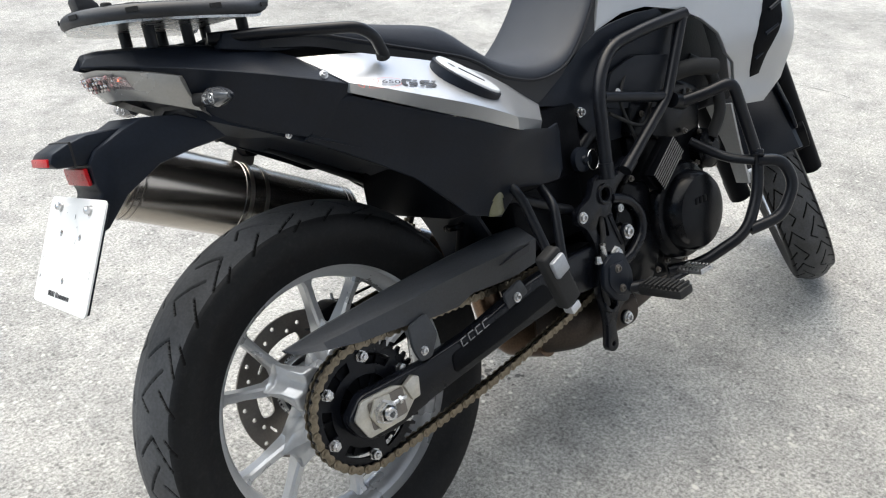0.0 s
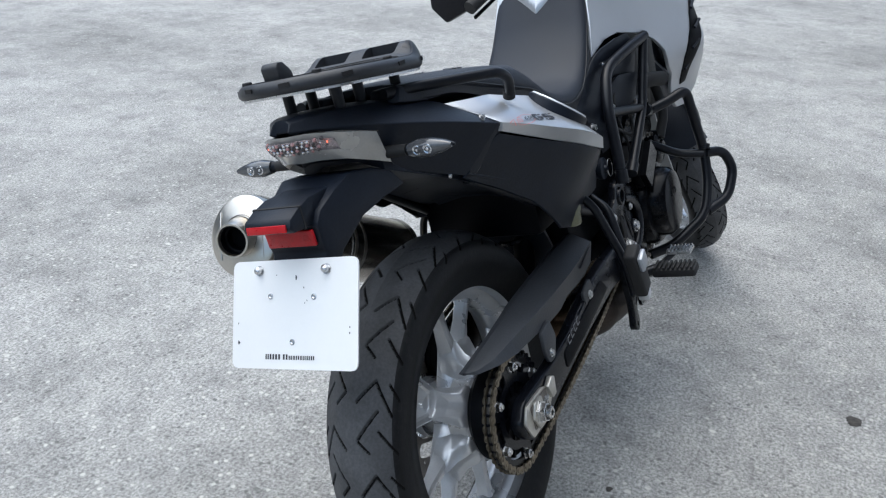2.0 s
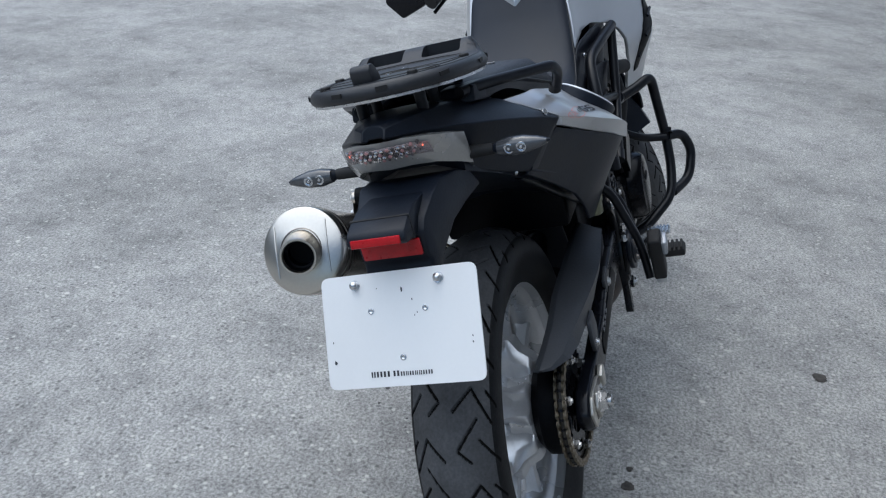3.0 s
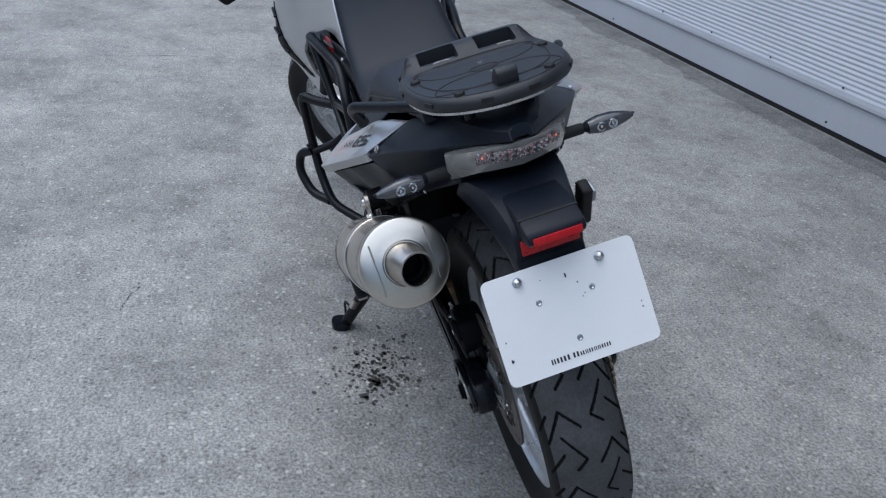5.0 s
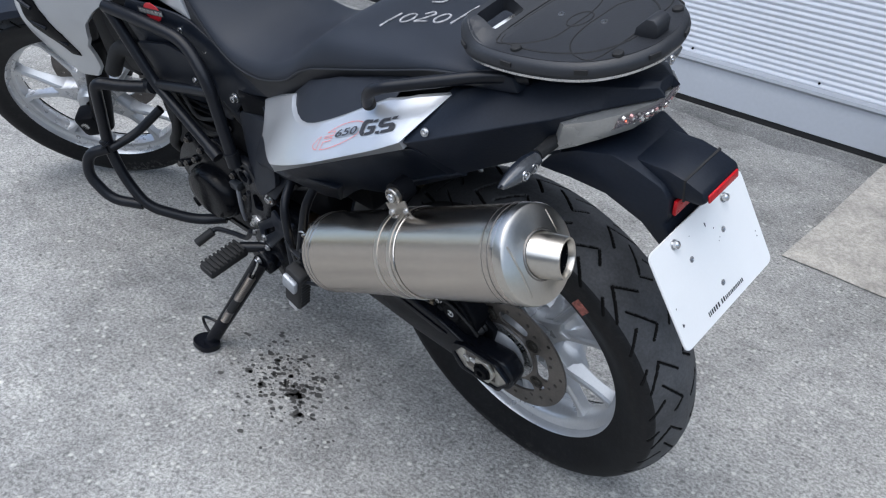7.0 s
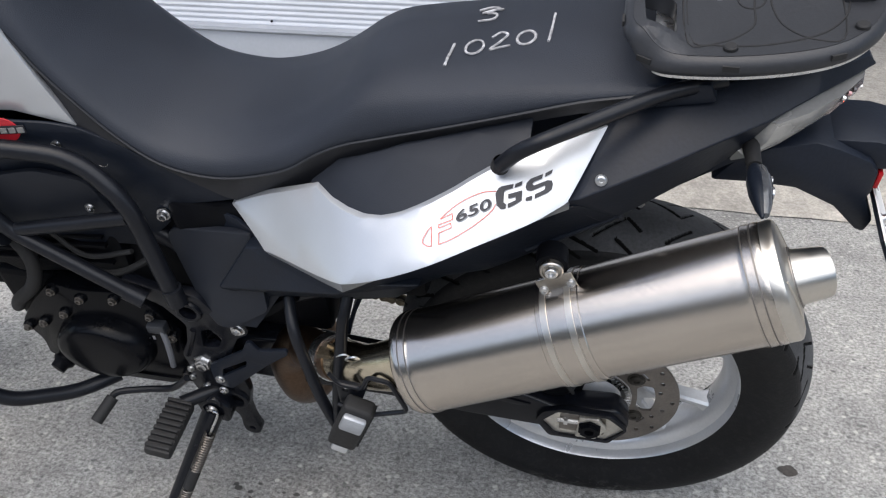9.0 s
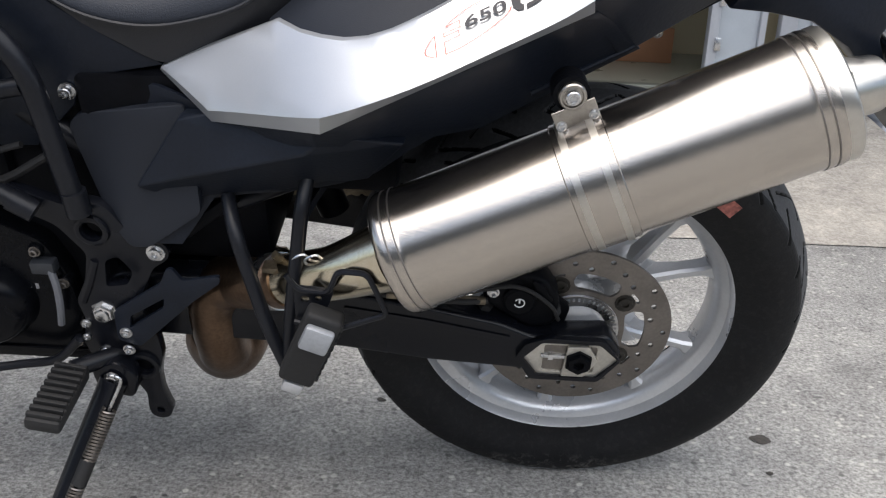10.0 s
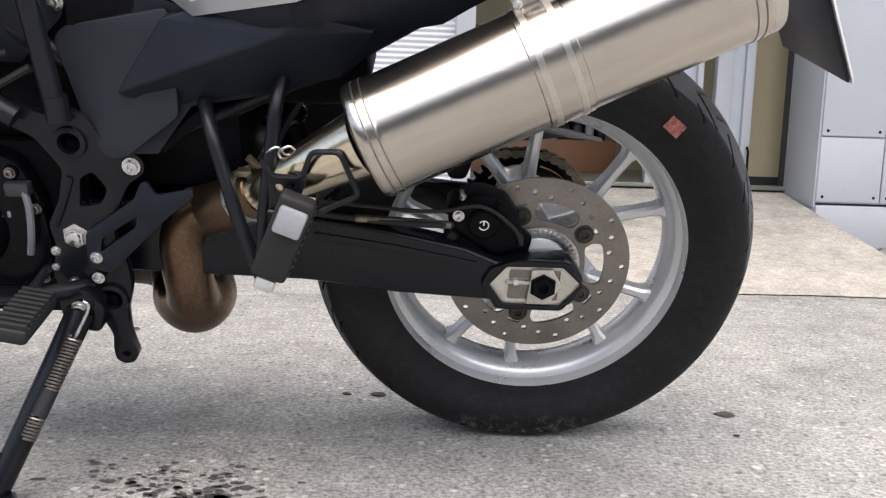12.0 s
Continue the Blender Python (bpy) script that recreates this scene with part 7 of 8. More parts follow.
# -- tank shroud --
def build_tank():
    f = surf([(0.69, 0.124, 0.820), (0.72, 0.120, 0.90), (0.76, 0.108, 0.99), (0.84, 0.150, 0.88), (0.80, 0.140, 0.845), (0.90, 0.178, 0.855), (0.95, 0.165, 0.97), (1.00, 0.215, 0.80), (1.05, 0.225, 0.86), (1.165, 0.257, 0.747), (1.19, 0.218, 0.656), (1.131, 0.186, 0.598), (1.09, 0.19, 0.66), (1.10, 0.20, 0.98), (1.22, 0.22, 0.85), (1.15, 0.235, 0.88)])
    out = [(0.684, 0.818), (0.70, 0.855), (0.728, 0.918), (0.765, 0.990), (0.85, 1.03), (0.98, 1.05), (1.12, 1.02), (1.22, 0.93), (1.235, 0.82), (1.222, 0.70), (1.207, 0.632), (1.160, 0.588), (1.107, 0.592), (1.076, 0.622), (1.060, 0.660), (1.043, 0.694), (1.014, 0.718), (0.983, 0.764), (0.940, 0.800), (0.895, 0.826), (0.82, 0.846), (0.76, 0.842)]
    a, b = both_sides("tank_shroud", out, f, SILVER_PAINT, bike, "silver painted tank shroud", 0.008, 0.025, 0.003)
    vent = [(1.107, 0.650), (1.128, 0.654), (1.130, 0.70), (1.150, 0.772), (1.165, 0.84), (1.145, 0.875), (1.105, 0.83), (1.088, 0.77), (1.086, 0.721)]
    for side, p in ((1, a), (-1, b)):
        part("vent_mesh", skin(vent, f, 0.006, 0.03, side, 0.001, 0.0025), ENGINE_BLACK, p, "black vent opening")
        for k in range(4):
            z = 0.69 + 0.05 * k
            part("vent_fin", tube([(1.098 + 0.1 * (z - 0.66), side * (f(1.098 + 0.1 * (z - 0.66), z) + 0.004), z), (1.122 + 0.2 * (z - 0.66), side * (f(1.122 + 0.2 * (z - 0.66), z) + 0.004), z + 0.015)], 0.004, 8), BLACK_PLASTIC, p)
    rings = []
    for x, y, z, zc in ((0.745, 0.107, 0.985, 1.0), (0.80, 0.128, 1.01, 1.035), (0.88, 0.142, 1.035, 1.06), (1.0, 0.155, 1.045, 1.075), (1.12, 0.15, 1.02, 1.05)):
        rings.append([(x, y, z), (x, y * 0.6, z + (zc - z) * 0.7), (x, 0, zc), (x, -y * 0.6, z + (zc - z) * 0.7), (x, -y, z), (x, -y * 0.8, z - 0.05), (x, y * 0.8, z - 0.05)])
    part("tank_top", loft(rings), SILVER_PAINT, bike, "silver painted top of the tank", angle=60)
    wedge = []
    for x, hw, z in ((0.711, 0.002, 0.938), (0.722, 0.024, 0.957), (0.735, 0.052, 0.979), (0.750, 0.072, 1.000), (0.775, 0.084, 1.025), (0.81, 0.090, 1.045)):
        wedge.append([(x, hw, z - 0.004), (x, hw * 0.5, z + 0.004), (x, 0, z + 0.007), (x, -hw * 0.5, z + 0.004), (x, -hw, z - 0.004), (x, -hw * 0.9, z - 0.030), (x, hw * 0.9, z - 0.030)])
    part("tank_nose", loft(wedge), SILVER_PAINT, bike, "silver wedge of the tank above the seat", angle=60)
    for side in (1, -1):
        liner = rounded([(0.83, 0.62), (0.84, 0.83), (0.90, 0.86), (1.02, 0.83), (1.06, 0.72), (1.02, 0.62)], 0.02)
        part("inner_liner", prism(liner, side * 0.13 - 0.006, side * 0.13 + 0.006, 0.004), ENGINE_BLACK, bike, "black inner panel behind the shroud")
    core = bmesh.new()
    add_box(core, (0.78, -0.11, 0.80), (1.15, 0.11, 1.00))
    bevel_sharp(core, 0.02)
    tc = part("tank_core", core, ENGINE_BLACK, bike)
    part("radiator_shroud", box((0.98, -0.135, 0.60), (1.13, 0.135, 0.84), 0.015), ENGINE_BLACK, tc)


build_tank()


# -- frame, crash bars and engine --
def build_frame():
    plate = rounded([(0.700, 0.552), (0.690, 0.572), (0.645, 0.556), (0.622, 0.548), (0.600, 0.556), (0.575, 0.548), (0.556, 0.516), (0.530, 0.508), (0.512, 0.496), (0.512, 0.478), (0.535, 0.462), (0.553, 0.425), (0.560, 0.390), (0.547, 0.350), (0.546, 0.318), (0.556, 0.280), (0.556, 0.250), (0.552, 0.228), (0.548, 0.214), (0.554, 0.202), (0.566, 0.198), (0.579, 0.204), (0.581, 0.222), (0.578, 0.245), (0.592, 0.275), (0.635, 0.295), (0.645, 0.335), (0.635, 0.375), (0.640, 0.405), (0.622, 0.440), (0.612, 0.480), (0.640, 0.520)], 0.008, 3)
    tri = rounded([(0.575, 0.478), (0.592, 0.470), (0.598, 0.430), (0.570, 0.435), (0.560, 0.455)], 0.006, 3)
    holes = [circle(0.598, 0.515, 0.013, 14), tri, circle(0.573, 0.300, 0.013, 12), circle(0.565, 0.215, 0.0055, 10)]
    fr = part("frame_plate", prism(plate, 0.146, 0.162, 0.003, holes=holes), GLOSS_BLACK, bike, "black cast frame side plate with holes")
    part("frame_plate", prism(plate, -0.162, -0.146, 0.003, holes=holes), GLOSS_BLACK, bike, "black cast frame side plate with holes")
    for side in (1, -1):
        for x, z, r in ((0.527, 0.487, 0.0085), (0.582, 0.365, 0.006), (0.583, 0.336, 0.006), (0.619, 0.321, 0.007), (0.640, 0.345, 0.004), (0.636, 0.368, 0.005)):
            y = 0.172 if x in (0.582, 0.583) else 0.162
            bolt_part((x, side * y, z), (0, side, 0), fr, r, r * 0.8)
        bm = bmesh.new()
        add_lathe(bm, (0.608, side * 0.160, 0.390), (0, side, 0), [(0, 0.017), (0.003, 0.017), (0.003, 0.0125), (0.010, 0.0125), (0.011, 0.010)], 6)
        add_lathe(bm, (0.608, side * 0.160, 0.390), (0, side, 0), [(0.008, 0.0085), (0.014, 0.0085), (0.015, 0.006), (0.015, 0)], 14)
        part("pivot_nut", bm, STEEL, fr, "steel swingarm pivot nut")
        # crash bar: rear loop, brace and lower stay
        s = side
        bars = part("crash_bar", tube(bent([(0.603, s * 0.172, 0.548), (0.628, s * 0.158, 0.725), (0.690, s * 0.146, 0.785), (0.79, s * 0.166, 0.806), (0.900, s * 0.182, 0.818)], 0.045, 6), 0.0125, 16), TUBE_BLACK, bike, "black tubular crash bar")
        part("brace", tube([(0.635, s * 0.160, 0.697), (0.817, s * 0.173, 0.662)], 0.0105, 14), TUBE_BLACK, bars)
        part("brace", tube(bent([(0.893, s * 0.181, 0.815), (0.820, s * 0.175, 0.664), (0.655, s * 0.178, 0.552)], 0.02), 0.0112, 14), TUBE_BLACK, bars)
        part("sleeve", tube([(0.675, s * 0.1775, 0.565), (0.650, s * 0.178, 0.549)], 0.0135, 14), TUBE_BLACK, bars)
        part("sleeve", tube([(0.604, s * 0.171, 0.575), (0.602, s * 0.172, 0.545)], 0.0145, 14), TUBE_BLACK, bars)
        part("clamp", tube([(0.875, s * 0.172, 0.640), (0.835, s * 0.174, 0.652)], 0.016, 14), TUBE_BLACK, bars)
        part("outer_bar", tube(bent([(0.858, s * 0.174, 0.643), (0.900, s * 0.215, 0.652), (0.940, s * 0.250, 0.668), (0.965, s * 0.254, 0.590), (0.995, s * 0.260, 0.490), (0.972, s * 0.264, 0.415), (0.925, s * 0.258, 0.345), (0.850, s * 0.190, 0.295), (0.80, s * 0.14, 0.29)], 0.035, 6), 0.0125, 16), TUBE_BLACK, bars)
        part("slider_loop", tube(bent([(0.985, s * 0.264, 0.490), (1.022, s * 0.300, 0.482), (1.030, s * 0.318, 0.430), (0.995, s * 0.304, 0.365), (0.935, s * 0.262, 0.350)], 0.03, 6), 0.0125, 16), TUBE_BLACK, bars)
        part("inner_stay", tube(bent([(0.980, s * 0.262, 0.490), (0.965, s * 0.20, 0.500), (0.93, s * 0.14, 0.545)], 0.03), 0.0105, 12), TUBE_BLACK, bars)
        bolt_part((0.985, s * 0.266, 0.502), (0.3, s * 0.3, 1), bars, 0.010, 0.012, TUBE_BLACK, "collar")
    # upper frame rails seen through the bars
    for side in (1, -1):
        part("frame_rail", tube(bent([(0.60, side * 0.11, 0.60), (0.80, side * 0.10, 0.72), (1.00, side * 0.06, 0.90)], 0.03), 0.015, 12), TUBE_BLACK, bike, "black steel frame tube")
        part("subframe_tube", tube([(0.53, side * 0.13, 0.50), (0.30, side * 0.125, 0.60), (0.05, side * 0.10, 0.74)], 0.010, 12), TUBE_BLACK, bike, "black subframe tube")
    for q in (1, -1):
        part("pivot_ring", lathe((0.573, q * 0.162, 0.300), (0, q, 0), [(0, 0.022), (0.005, 0.021), (0.006, 0.018), (0.005, 0.0140), (0.0, 0.0135)], 24), GLOSS_BLACK, fr)
        part("plate_rib", tube(smooth_path([(0.604, q * 0.160, 0.470), (0.618, q * 0.161, 0.435), (0.632, q * 0.160, 0.405)], 4), 0.006, 8), GLOSS_BLACK, fr)
        part("ring_boss", lathe((0.598, q * 0.162, 0.515), (0, q, 0), [(0, 0.021), (0.004, 0.020), (0.005, 0.017), (0.004, 0.0138), (0, 0.0132)], 24), GLOSS_BLACK, fr)
    # heel guards
    heel = rounded([(0.592, 0.398), (0.594, 0.352), (0.567, 0.342), (0.490, 0.420), (0.452, 0.452), (0.452, 0.462), (0.498, 0.452), (0.508, 0.470), (0.516, 0.468), (0.526, 0.446)], 0.005)
    hole = rounded([(0.572, 0.392), (0.576, 0.372), (0.528, 0.408), (0.524, 0.424)], 0.004)
    part("heel_guard", prism(heel, 0.166, 0.172, 0.002, holes=[hole]), BLACK_PLASTIC, bike, "matt black heel guard")
    rheel = rounded([(0.545, 0.390), (0.572, 0.402), (0.606, 0.396), (0.626, 0.352), (0.624, 0.322), (0.600, 0.295), (0.565, 0.310), (0.536, 0.345)], 0.010)
    rg = part("heel_guard", prism(rheel, -0.184, -0.172, 0.003), BLACK_PLASTIC, bike, "black brake master cylinder guard")
    part("guard_step", prism(rounded([(0.556, 0.384), (0.598, 0.384), (0.610, 0.350), (0.594, 0.312), (0.566, 0.322), (0.548, 0.348)], 0.008), -0.188, -0.183, 0.002), BLACK_PLASTIC, rg)
    for x, z in ((0.577, 0.372), (0.583, 0.330)):
        bolt_part((x, -0.188, z), (0, -1, 0), rg, 0.0065, 0.005, DISC_STEEL)
    bolt_part((0.543, -0.172, 0.392), (0, 0, 1), rg, 0.006, 0.012, STEEL)
    # curved arm and bolts on the right plate
    part("curved_arm", tube(smooth_path([(0.622, -0.156, 0.500), (0.672, -0.158, 0.482), (0.704, -0.158, 0.445), (0.700, -0.158, 0.405), (0.664, -0.158, 0.376), (0.630, -0.158, 0.366)], 5), 0.0115, 12), GLOSS_BLACK, bike, "black curved casting behind the frame plate")
    for x, z, q in ((0.635, 0.477, 0.006), (0.648, 0.425, 0.011), (0.612, 0.255, 0.010)):
        part("washer", lathe((x, -0.160, z), (0, -1, 0), [(0, q * 1.5), (0.006, q * 1.5), (0.007, q * 1.3), (0.007, 0)], 18), GLOSS_BLACK, fr)
        bolt_part((x, -0.167, z), (0, -1, 0), fr, q, q * 0.7, STEEL)


build_frame()


def build_hangers():
    for s in (1, -1):
        h = part("peg_hanger", tube(bent([(0.432, s * 0.158, 0.570), (0.418, s * 0.196, 0.545), (0.384, s * 0.230, 0.440), (0.360, s * 0.240, 0.378)], 0.03, 5), 0.0085, 14), TUBE_BLACK, bike, "black tubular passenger peg hanger")
        part("strut", tube(bent([(0.336, s * 0.165, 0.612), (0.341, s * 0.196, 0.580), (0.354, s * 0.234, 0.460), (0.360, s * 0.240, 0.385)], 0.03, 5), 0.0085, 14), TUBE_BLACK, h)
        top, bot = Vector((0.308, s * 0.268, 0.492)), Vector((0.350, s * 0.266, 0.388))
        d = (bot - top).normalized()
        w = d.cross(Vector((0, s, 0))).normalized()
        t = Vector((0, s, 0))
        rot = Matrix((( *w, 0), (*t, 0), (*d, 0), (0, 0, 0, 1))).transposed()
        rot.translation = top
        L = (bot - top).length
        bm = bmesh.new()
        add_box(bm, (-0.021, -0.014, -0.004), (0.021, 0.012, L * 0.94), rot)
        bevel_sharp(bm, 0.006, 3)
        peg = part("passenger_peg", bm, RUBBER, h, "folded rubber passenger footpeg")
        for k in range(9):
            part("rib", box((-0.0235, -0.013, 0.004 + 0.0105 * k), (-0.02, 0.008, 0.0095 + 0.0105 * k), 0.0008, rot), RUBBER, peg)
        b2 = bmesh.new()
        add_box(b2, (-0.0165, 0.011, 0.006), (0.0165, 0.022, 0.040), rot)
        bevel_sharp(b2, 0.004, 2)
        part("peg_weight", b2, surface("grey_cast_alloy", (0.38, 0.40, 0.43), 0.4, metal=0.5, vary=0.1), h, "grey alloy peg end")
        b3 = bmesh.new()
        add_box(b3, (-0.012, -0.012, L * 0.95), (0.012, 0.010, L * 1.10), rot)
        bevel_sharp(b3, 0.003, 2)
        part("peg_hinge", b3, surface("bright_alloy", (0.6, 0.61, 0.63), 0.35, metal=0.7, vary=0.1), h, "bright alloy peg hinge")
    hook = bent([(0.352, 0.248, 0.530), (0.340, 0.250, 0.512), (0.306, 0.253, 0.512), (0.294, 0.256, 0.545), (0.262, 0.262, 0.548), (0.240, 0.270, 0.500), (0.300, 0.266, 0.470), (0.345, 0.254, 0.470)], 0.008, 4)
    part("wire_guard", tube(hook, 0.0034, 8), TUBE_BLACK, bike, "black wire heel guard")
    part("hanger_tab", prism(rounded([(0.345, 0.46), (0.345, 0.515), (0.300, 0.512), (0.318, 0.46)], 0.006), 0.244, 0.249, 0.001, holes=[circle(0.333, 0.498, 0.005, 10), circle(0.318, 0.500, 0.004, 8)]), TUBE_BLACK, bike)


build_hangers()


def build_engine():
    case = rounded([(0.60, 0.345), (0.635, 0.300), (0.70, 0.275), (0.86, 0.272), (0.93, 0.315), (0.965, 0.40), (0.97, 0.50), (0.60, 0.50)], 0.02)
    bm = prism(case, -0.13, 0.112, 0.012)
    add_box(bm, (0.74, -0.12, 0.45), (1.00, 0.10, 0.66))
    eng = part("engine", bm, ENGINE_BLACK, bike, "black parallel twin engine")
    # right: clutch cover
    part("clutch_cover", lathe((0.855, -0.125, 0.412), (0, -1, 0), [(0, 0.108), (0.030, 0.106), (0.040, 0.100), (0.044, 0.088), (0.070, 0.084), (0.080, 0.076), (0.084, 0.060), (0.085, 0.0)], 56), ENGINE_PAINT, eng, "round black clutch cover, scuffed at the edge")
    for k in range(3):
        part("cover_mark", box((0.825 + 0.014 * k, -0.2115, 0.432), (0.836 + 0.014 * k, -0.2095, 0.446), 0.001), ENGINE_BLACK, eng)
    for k in range(11):
        a = 2 * math.pi * k / 11 + 0.2
        bolt_part((0.855 + 0.112 * math.cos(a), -0.138, 0.412 + 0.112 * math.sin(a)), (0, -1, 0), eng, 0.006, 0.008, DISC_STEEL)
    # left: alternator and sprocket covers
    side_case = rounded([(0.650, 0.36), (0.655, 0.43), (0.676, 0.478), (0.735, 0.508), (0.80, 0.502), (0.850, 0.513), (0.905, 0.450), (0.940, 0.402), (0.918, 0.360), (0.922, 0.318), (0.880, 0.320), (0.866, 0.282), (0.70, 0.282), (0.664, 0.312)], 0.012)
    part("crankcase_cover", prism(side_case, 0.108, 0.140, 0.006), ENGINE_PAINT, eng, "black crankcase cover with a row of bolts")
    tilt = math.radians(-6)
    rings = []
    for y, k in ((0.136, 1.06), (0.150, 1.03), (0.160, 0.99), (0.170, 0.91), (0.174, 0.82), (0.1755, 0.60), (0.176, 0.2)):
        ring = []
        for i in range(40):
            q = 2 * math.pi * i / 40
            a, b = 0.082 * k * math.cos(q), 0.063 * k * math.sin(q)
            ring.append((0.788 + a * math.cos(tilt) - b * math.sin(tilt), y, 0.382 + a * math.sin(tilt) + b * math.cos(tilt)))
        rings.append(ring)
    part("alternator_cover", loft(rings), ENGINE_PAINT, eng, "smooth black oval alternator cover")
    for k in range(3):
        part("printed_bar", box((0.716 - 0.010 * k, 0.140, 0.392 + 0.006 * k), (0.720 - 0.010 * k, 0.1412, 0.400 + 0.006 * k)), GREY_PRINT, eng)
    for x, z in ((0.685, 0.467), (0.738, 0.495), (0.798, 0.487), (0.843, 0.499), (0.842, 0.445), (0.891, 0.415), (0.927, 0.398), (0.660, 0.419), (0.664, 0.320)):
        part("boss", lathe((x, 0.130, z), (0, 1, 0), [(0, 0.0105), (0.014, 0.0095), (0.016, 0.008), (0.016, 0)], 14), ENGINE_PAINT, eng)
        bolt_part((x, 0.145, z), (0, 1, 0), eng, 0.0055, 0.006, DISC_STEEL)
    part("cover_seam", prism([(0.655, 0.300), (0.874, 0.300), (0.874, 0.304), (0.655, 0.304)], 0.138, 0.1425, 0.001), ENGINE_PAINT, eng)
    part("drain_plug", lathe((0.905, 0.118, 0.298), (0.3, 1, -0.2), [(0, 0.020), (0.018, 0.019), (0.024, 0.014), (0.034, 0.013), (0.036, 0)], 16), ENGINE_BLACK, eng)
    part("head_cover", prism(rounded([(0.70, 0.545), (0.70, 0.62), (0.80, 0.64), (0.93, 0.62), (0.95, 0.54), (0.90, 0.51)], 0.012), 0.09, 0.122, 0.006), ENGINE_BLACK, eng)
    for k in range(4):
        part("head_fin", prism([(0.72, 0.560 + 0.018 * k), (0.93, 0.548 + 0.018 * k), (0.93, 0.553 + 0.018 * k), (0.72, 0.565 + 0.018 * k)], 0.118, 0.130, 0.001), ENGINE_BLACK, eng)
    part("coolant_pipe", tube(smooth_path([(0.88, 0.135, 0.64), (0.84, 0.150, 0.58), (0.86, 0.152, 0.52), (0.91, 0.145, 0.47), (0.95, 0.12, 0.42)], 6), 0.011, 12), RUBBER, eng, "black rubber coolant hose")
    part("loom", tube(smooth_path([(0.64, 0.14, 0.60), (0.70, 0.150, 0.570), (0.76, 0.148, 0.575), (0.84, 0.14, 0.625), (0.90, 0.13, 0.64)], 6), 0.0055, 8), RUBBER, eng, "taped black cable loom")
    part("sump", box((0.62, -0.10, 0.235), (0.90, 0.10, 0.29), 0.02), ENGINE_BLACK, eng)
    part("wire_clip", tube(smooth_path([(0.670, 0.150, 0.448), (0.663, 0.158, 0.425), (0.665, 0.160, 0.390), (0.672, 0.156, 0.360)], 4), 0.0048, 8), surface("pale_cable_tag", (0.13, 0.135, 0.15), 0.5), eng, "pale printed cable sleeve")
    part("cable_clamp", box((0.662, 0.138, 0.438), (0.692, 0.156, 0.456), 0.003, pose(0, 0, 0)), GREY_PLASTIC, eng)
    # right: finned cooler and hoses
    reg = pose(0.784, -0.165, 0.532) @ Matrix.Rotation(math.radians(52), 4, "Y")
    cool = part("cooler", box((-0.025, -0.004, -0.053), (0.025, 0.016, 0.053), 0.004, reg), ENGINE_BLACK, eng, "black finned regulator block")
    # fin edges take a paler grey than the black fins
    fin_edge_grey = surface("fin_edge", (0.20, 0.195, 0.19), 0.45, metal=0.4, vary=0.2, scale=60)
    for k in range(8):
        x = -0.0225 + 0.0064 * k
        fin = part("fin", box((x - 0.0009, -0.020, -0.050), (x + 0.0009, -0.003, 0.050), m=reg), ENGINE_BLACK, cool)
        part("fin_edge", box((x - 0.0011, -0.0212, -0.050), (x + 0.0011, -0.0200, 0.050), m=reg), fin_edge_grey, fin, "pale grey edge of a cooling fin")
    # water pump, oil pipe, ribs and bolts of the right casing
    part("pump_cover", lathe((1.000, -0.120, 0.515), (0, -1, 0), [(0, 0.046), (0.024, 0.044), (0.030, 0.036), (0.032, 0.020), (0.038, 0.016), (0.038, 0)], 36), ENGINE_PAINT, eng, "round black pump cover")
    for k in range(4):
        a = 0.5 + math.pi * k / 2
        bolt_part((1.0 + 0.048 * math.cos(a), -0.134, 0.515 + 0.048 * math.sin(a)), (0, -1, 0), eng, 0.005, 0.006, DISC_STEEL)
    part("head_casting", prism(rounded([(0.72, 0.60), (0.74, 0.68), (0.86, 0.70), (0.98, 0.66), (0.97, 0.57), (0.86, 0.56)], 0.015), -0.145, -0.10, 0.008), ENGINE_PAINT, eng)
    part("casing_step", prism(rounded([(0.64, 0.30), (0.63, 0.44), (0.68, 0.52), (0.76, 0.50), (0.77, 0.34), (0.72, 0.28)], 0.02), -0.150, -0.12, 0.008), ENGINE_PAINT, eng)
    for x, z in ((0.65, 0.30), (0.645, 0.43), (0.70, 0.52), (0.75, 0.31), (0.76, 0.64), (0.84, 0.675), (0.93, 0.655), (0.90, 0.575)):
        bolt_part((x, -0.150, z), (0, -1, 0), eng, 0.005, 0.006, DISC_STEEL)
    part("hose", tube(smooth_path([(1.0, -0.15, 0.54), (1.03, -0.16, 0.60), (1.02, -0.15, 0.68), (0.97, -0.13, 0.72)], 6), 0.013, 12), RUBBER, eng)
    part("cable", tube(smooth_path([(0.66, -0.15, 0.66), (0.74, -0.165, 0.62), (0.80, -0.15, 0.66), (0.90, -0.14, 0.74)], 6), 0.004, 8), RUBBER, eng)
    part("cable", tube(smooth_path([(0.68, -0.14, 0.50), (0.72, -0.16, 0.58), (0.70, -0.15, 0.68), (0.78, -0.13, 0.76)], 6), 0.0035, 8), RUBBER, eng)
    part("cable", tube(smooth_path([(0.66, 0.15, 0.62), (0.74, 0.150, 0.60), (0.80, 0.14, 0.64), (0.90, 0.13, 0.70)], 6), 0.004, 8), RUBBER, eng)
    part("hose", tube(smooth_path([(0.84, -0.12, 0.69), (0.92, -0.165, 0.705), (0.985, -0.185, 0.695)], 6), 0.018, 16), RUBBER, eng, "black rubber hose")
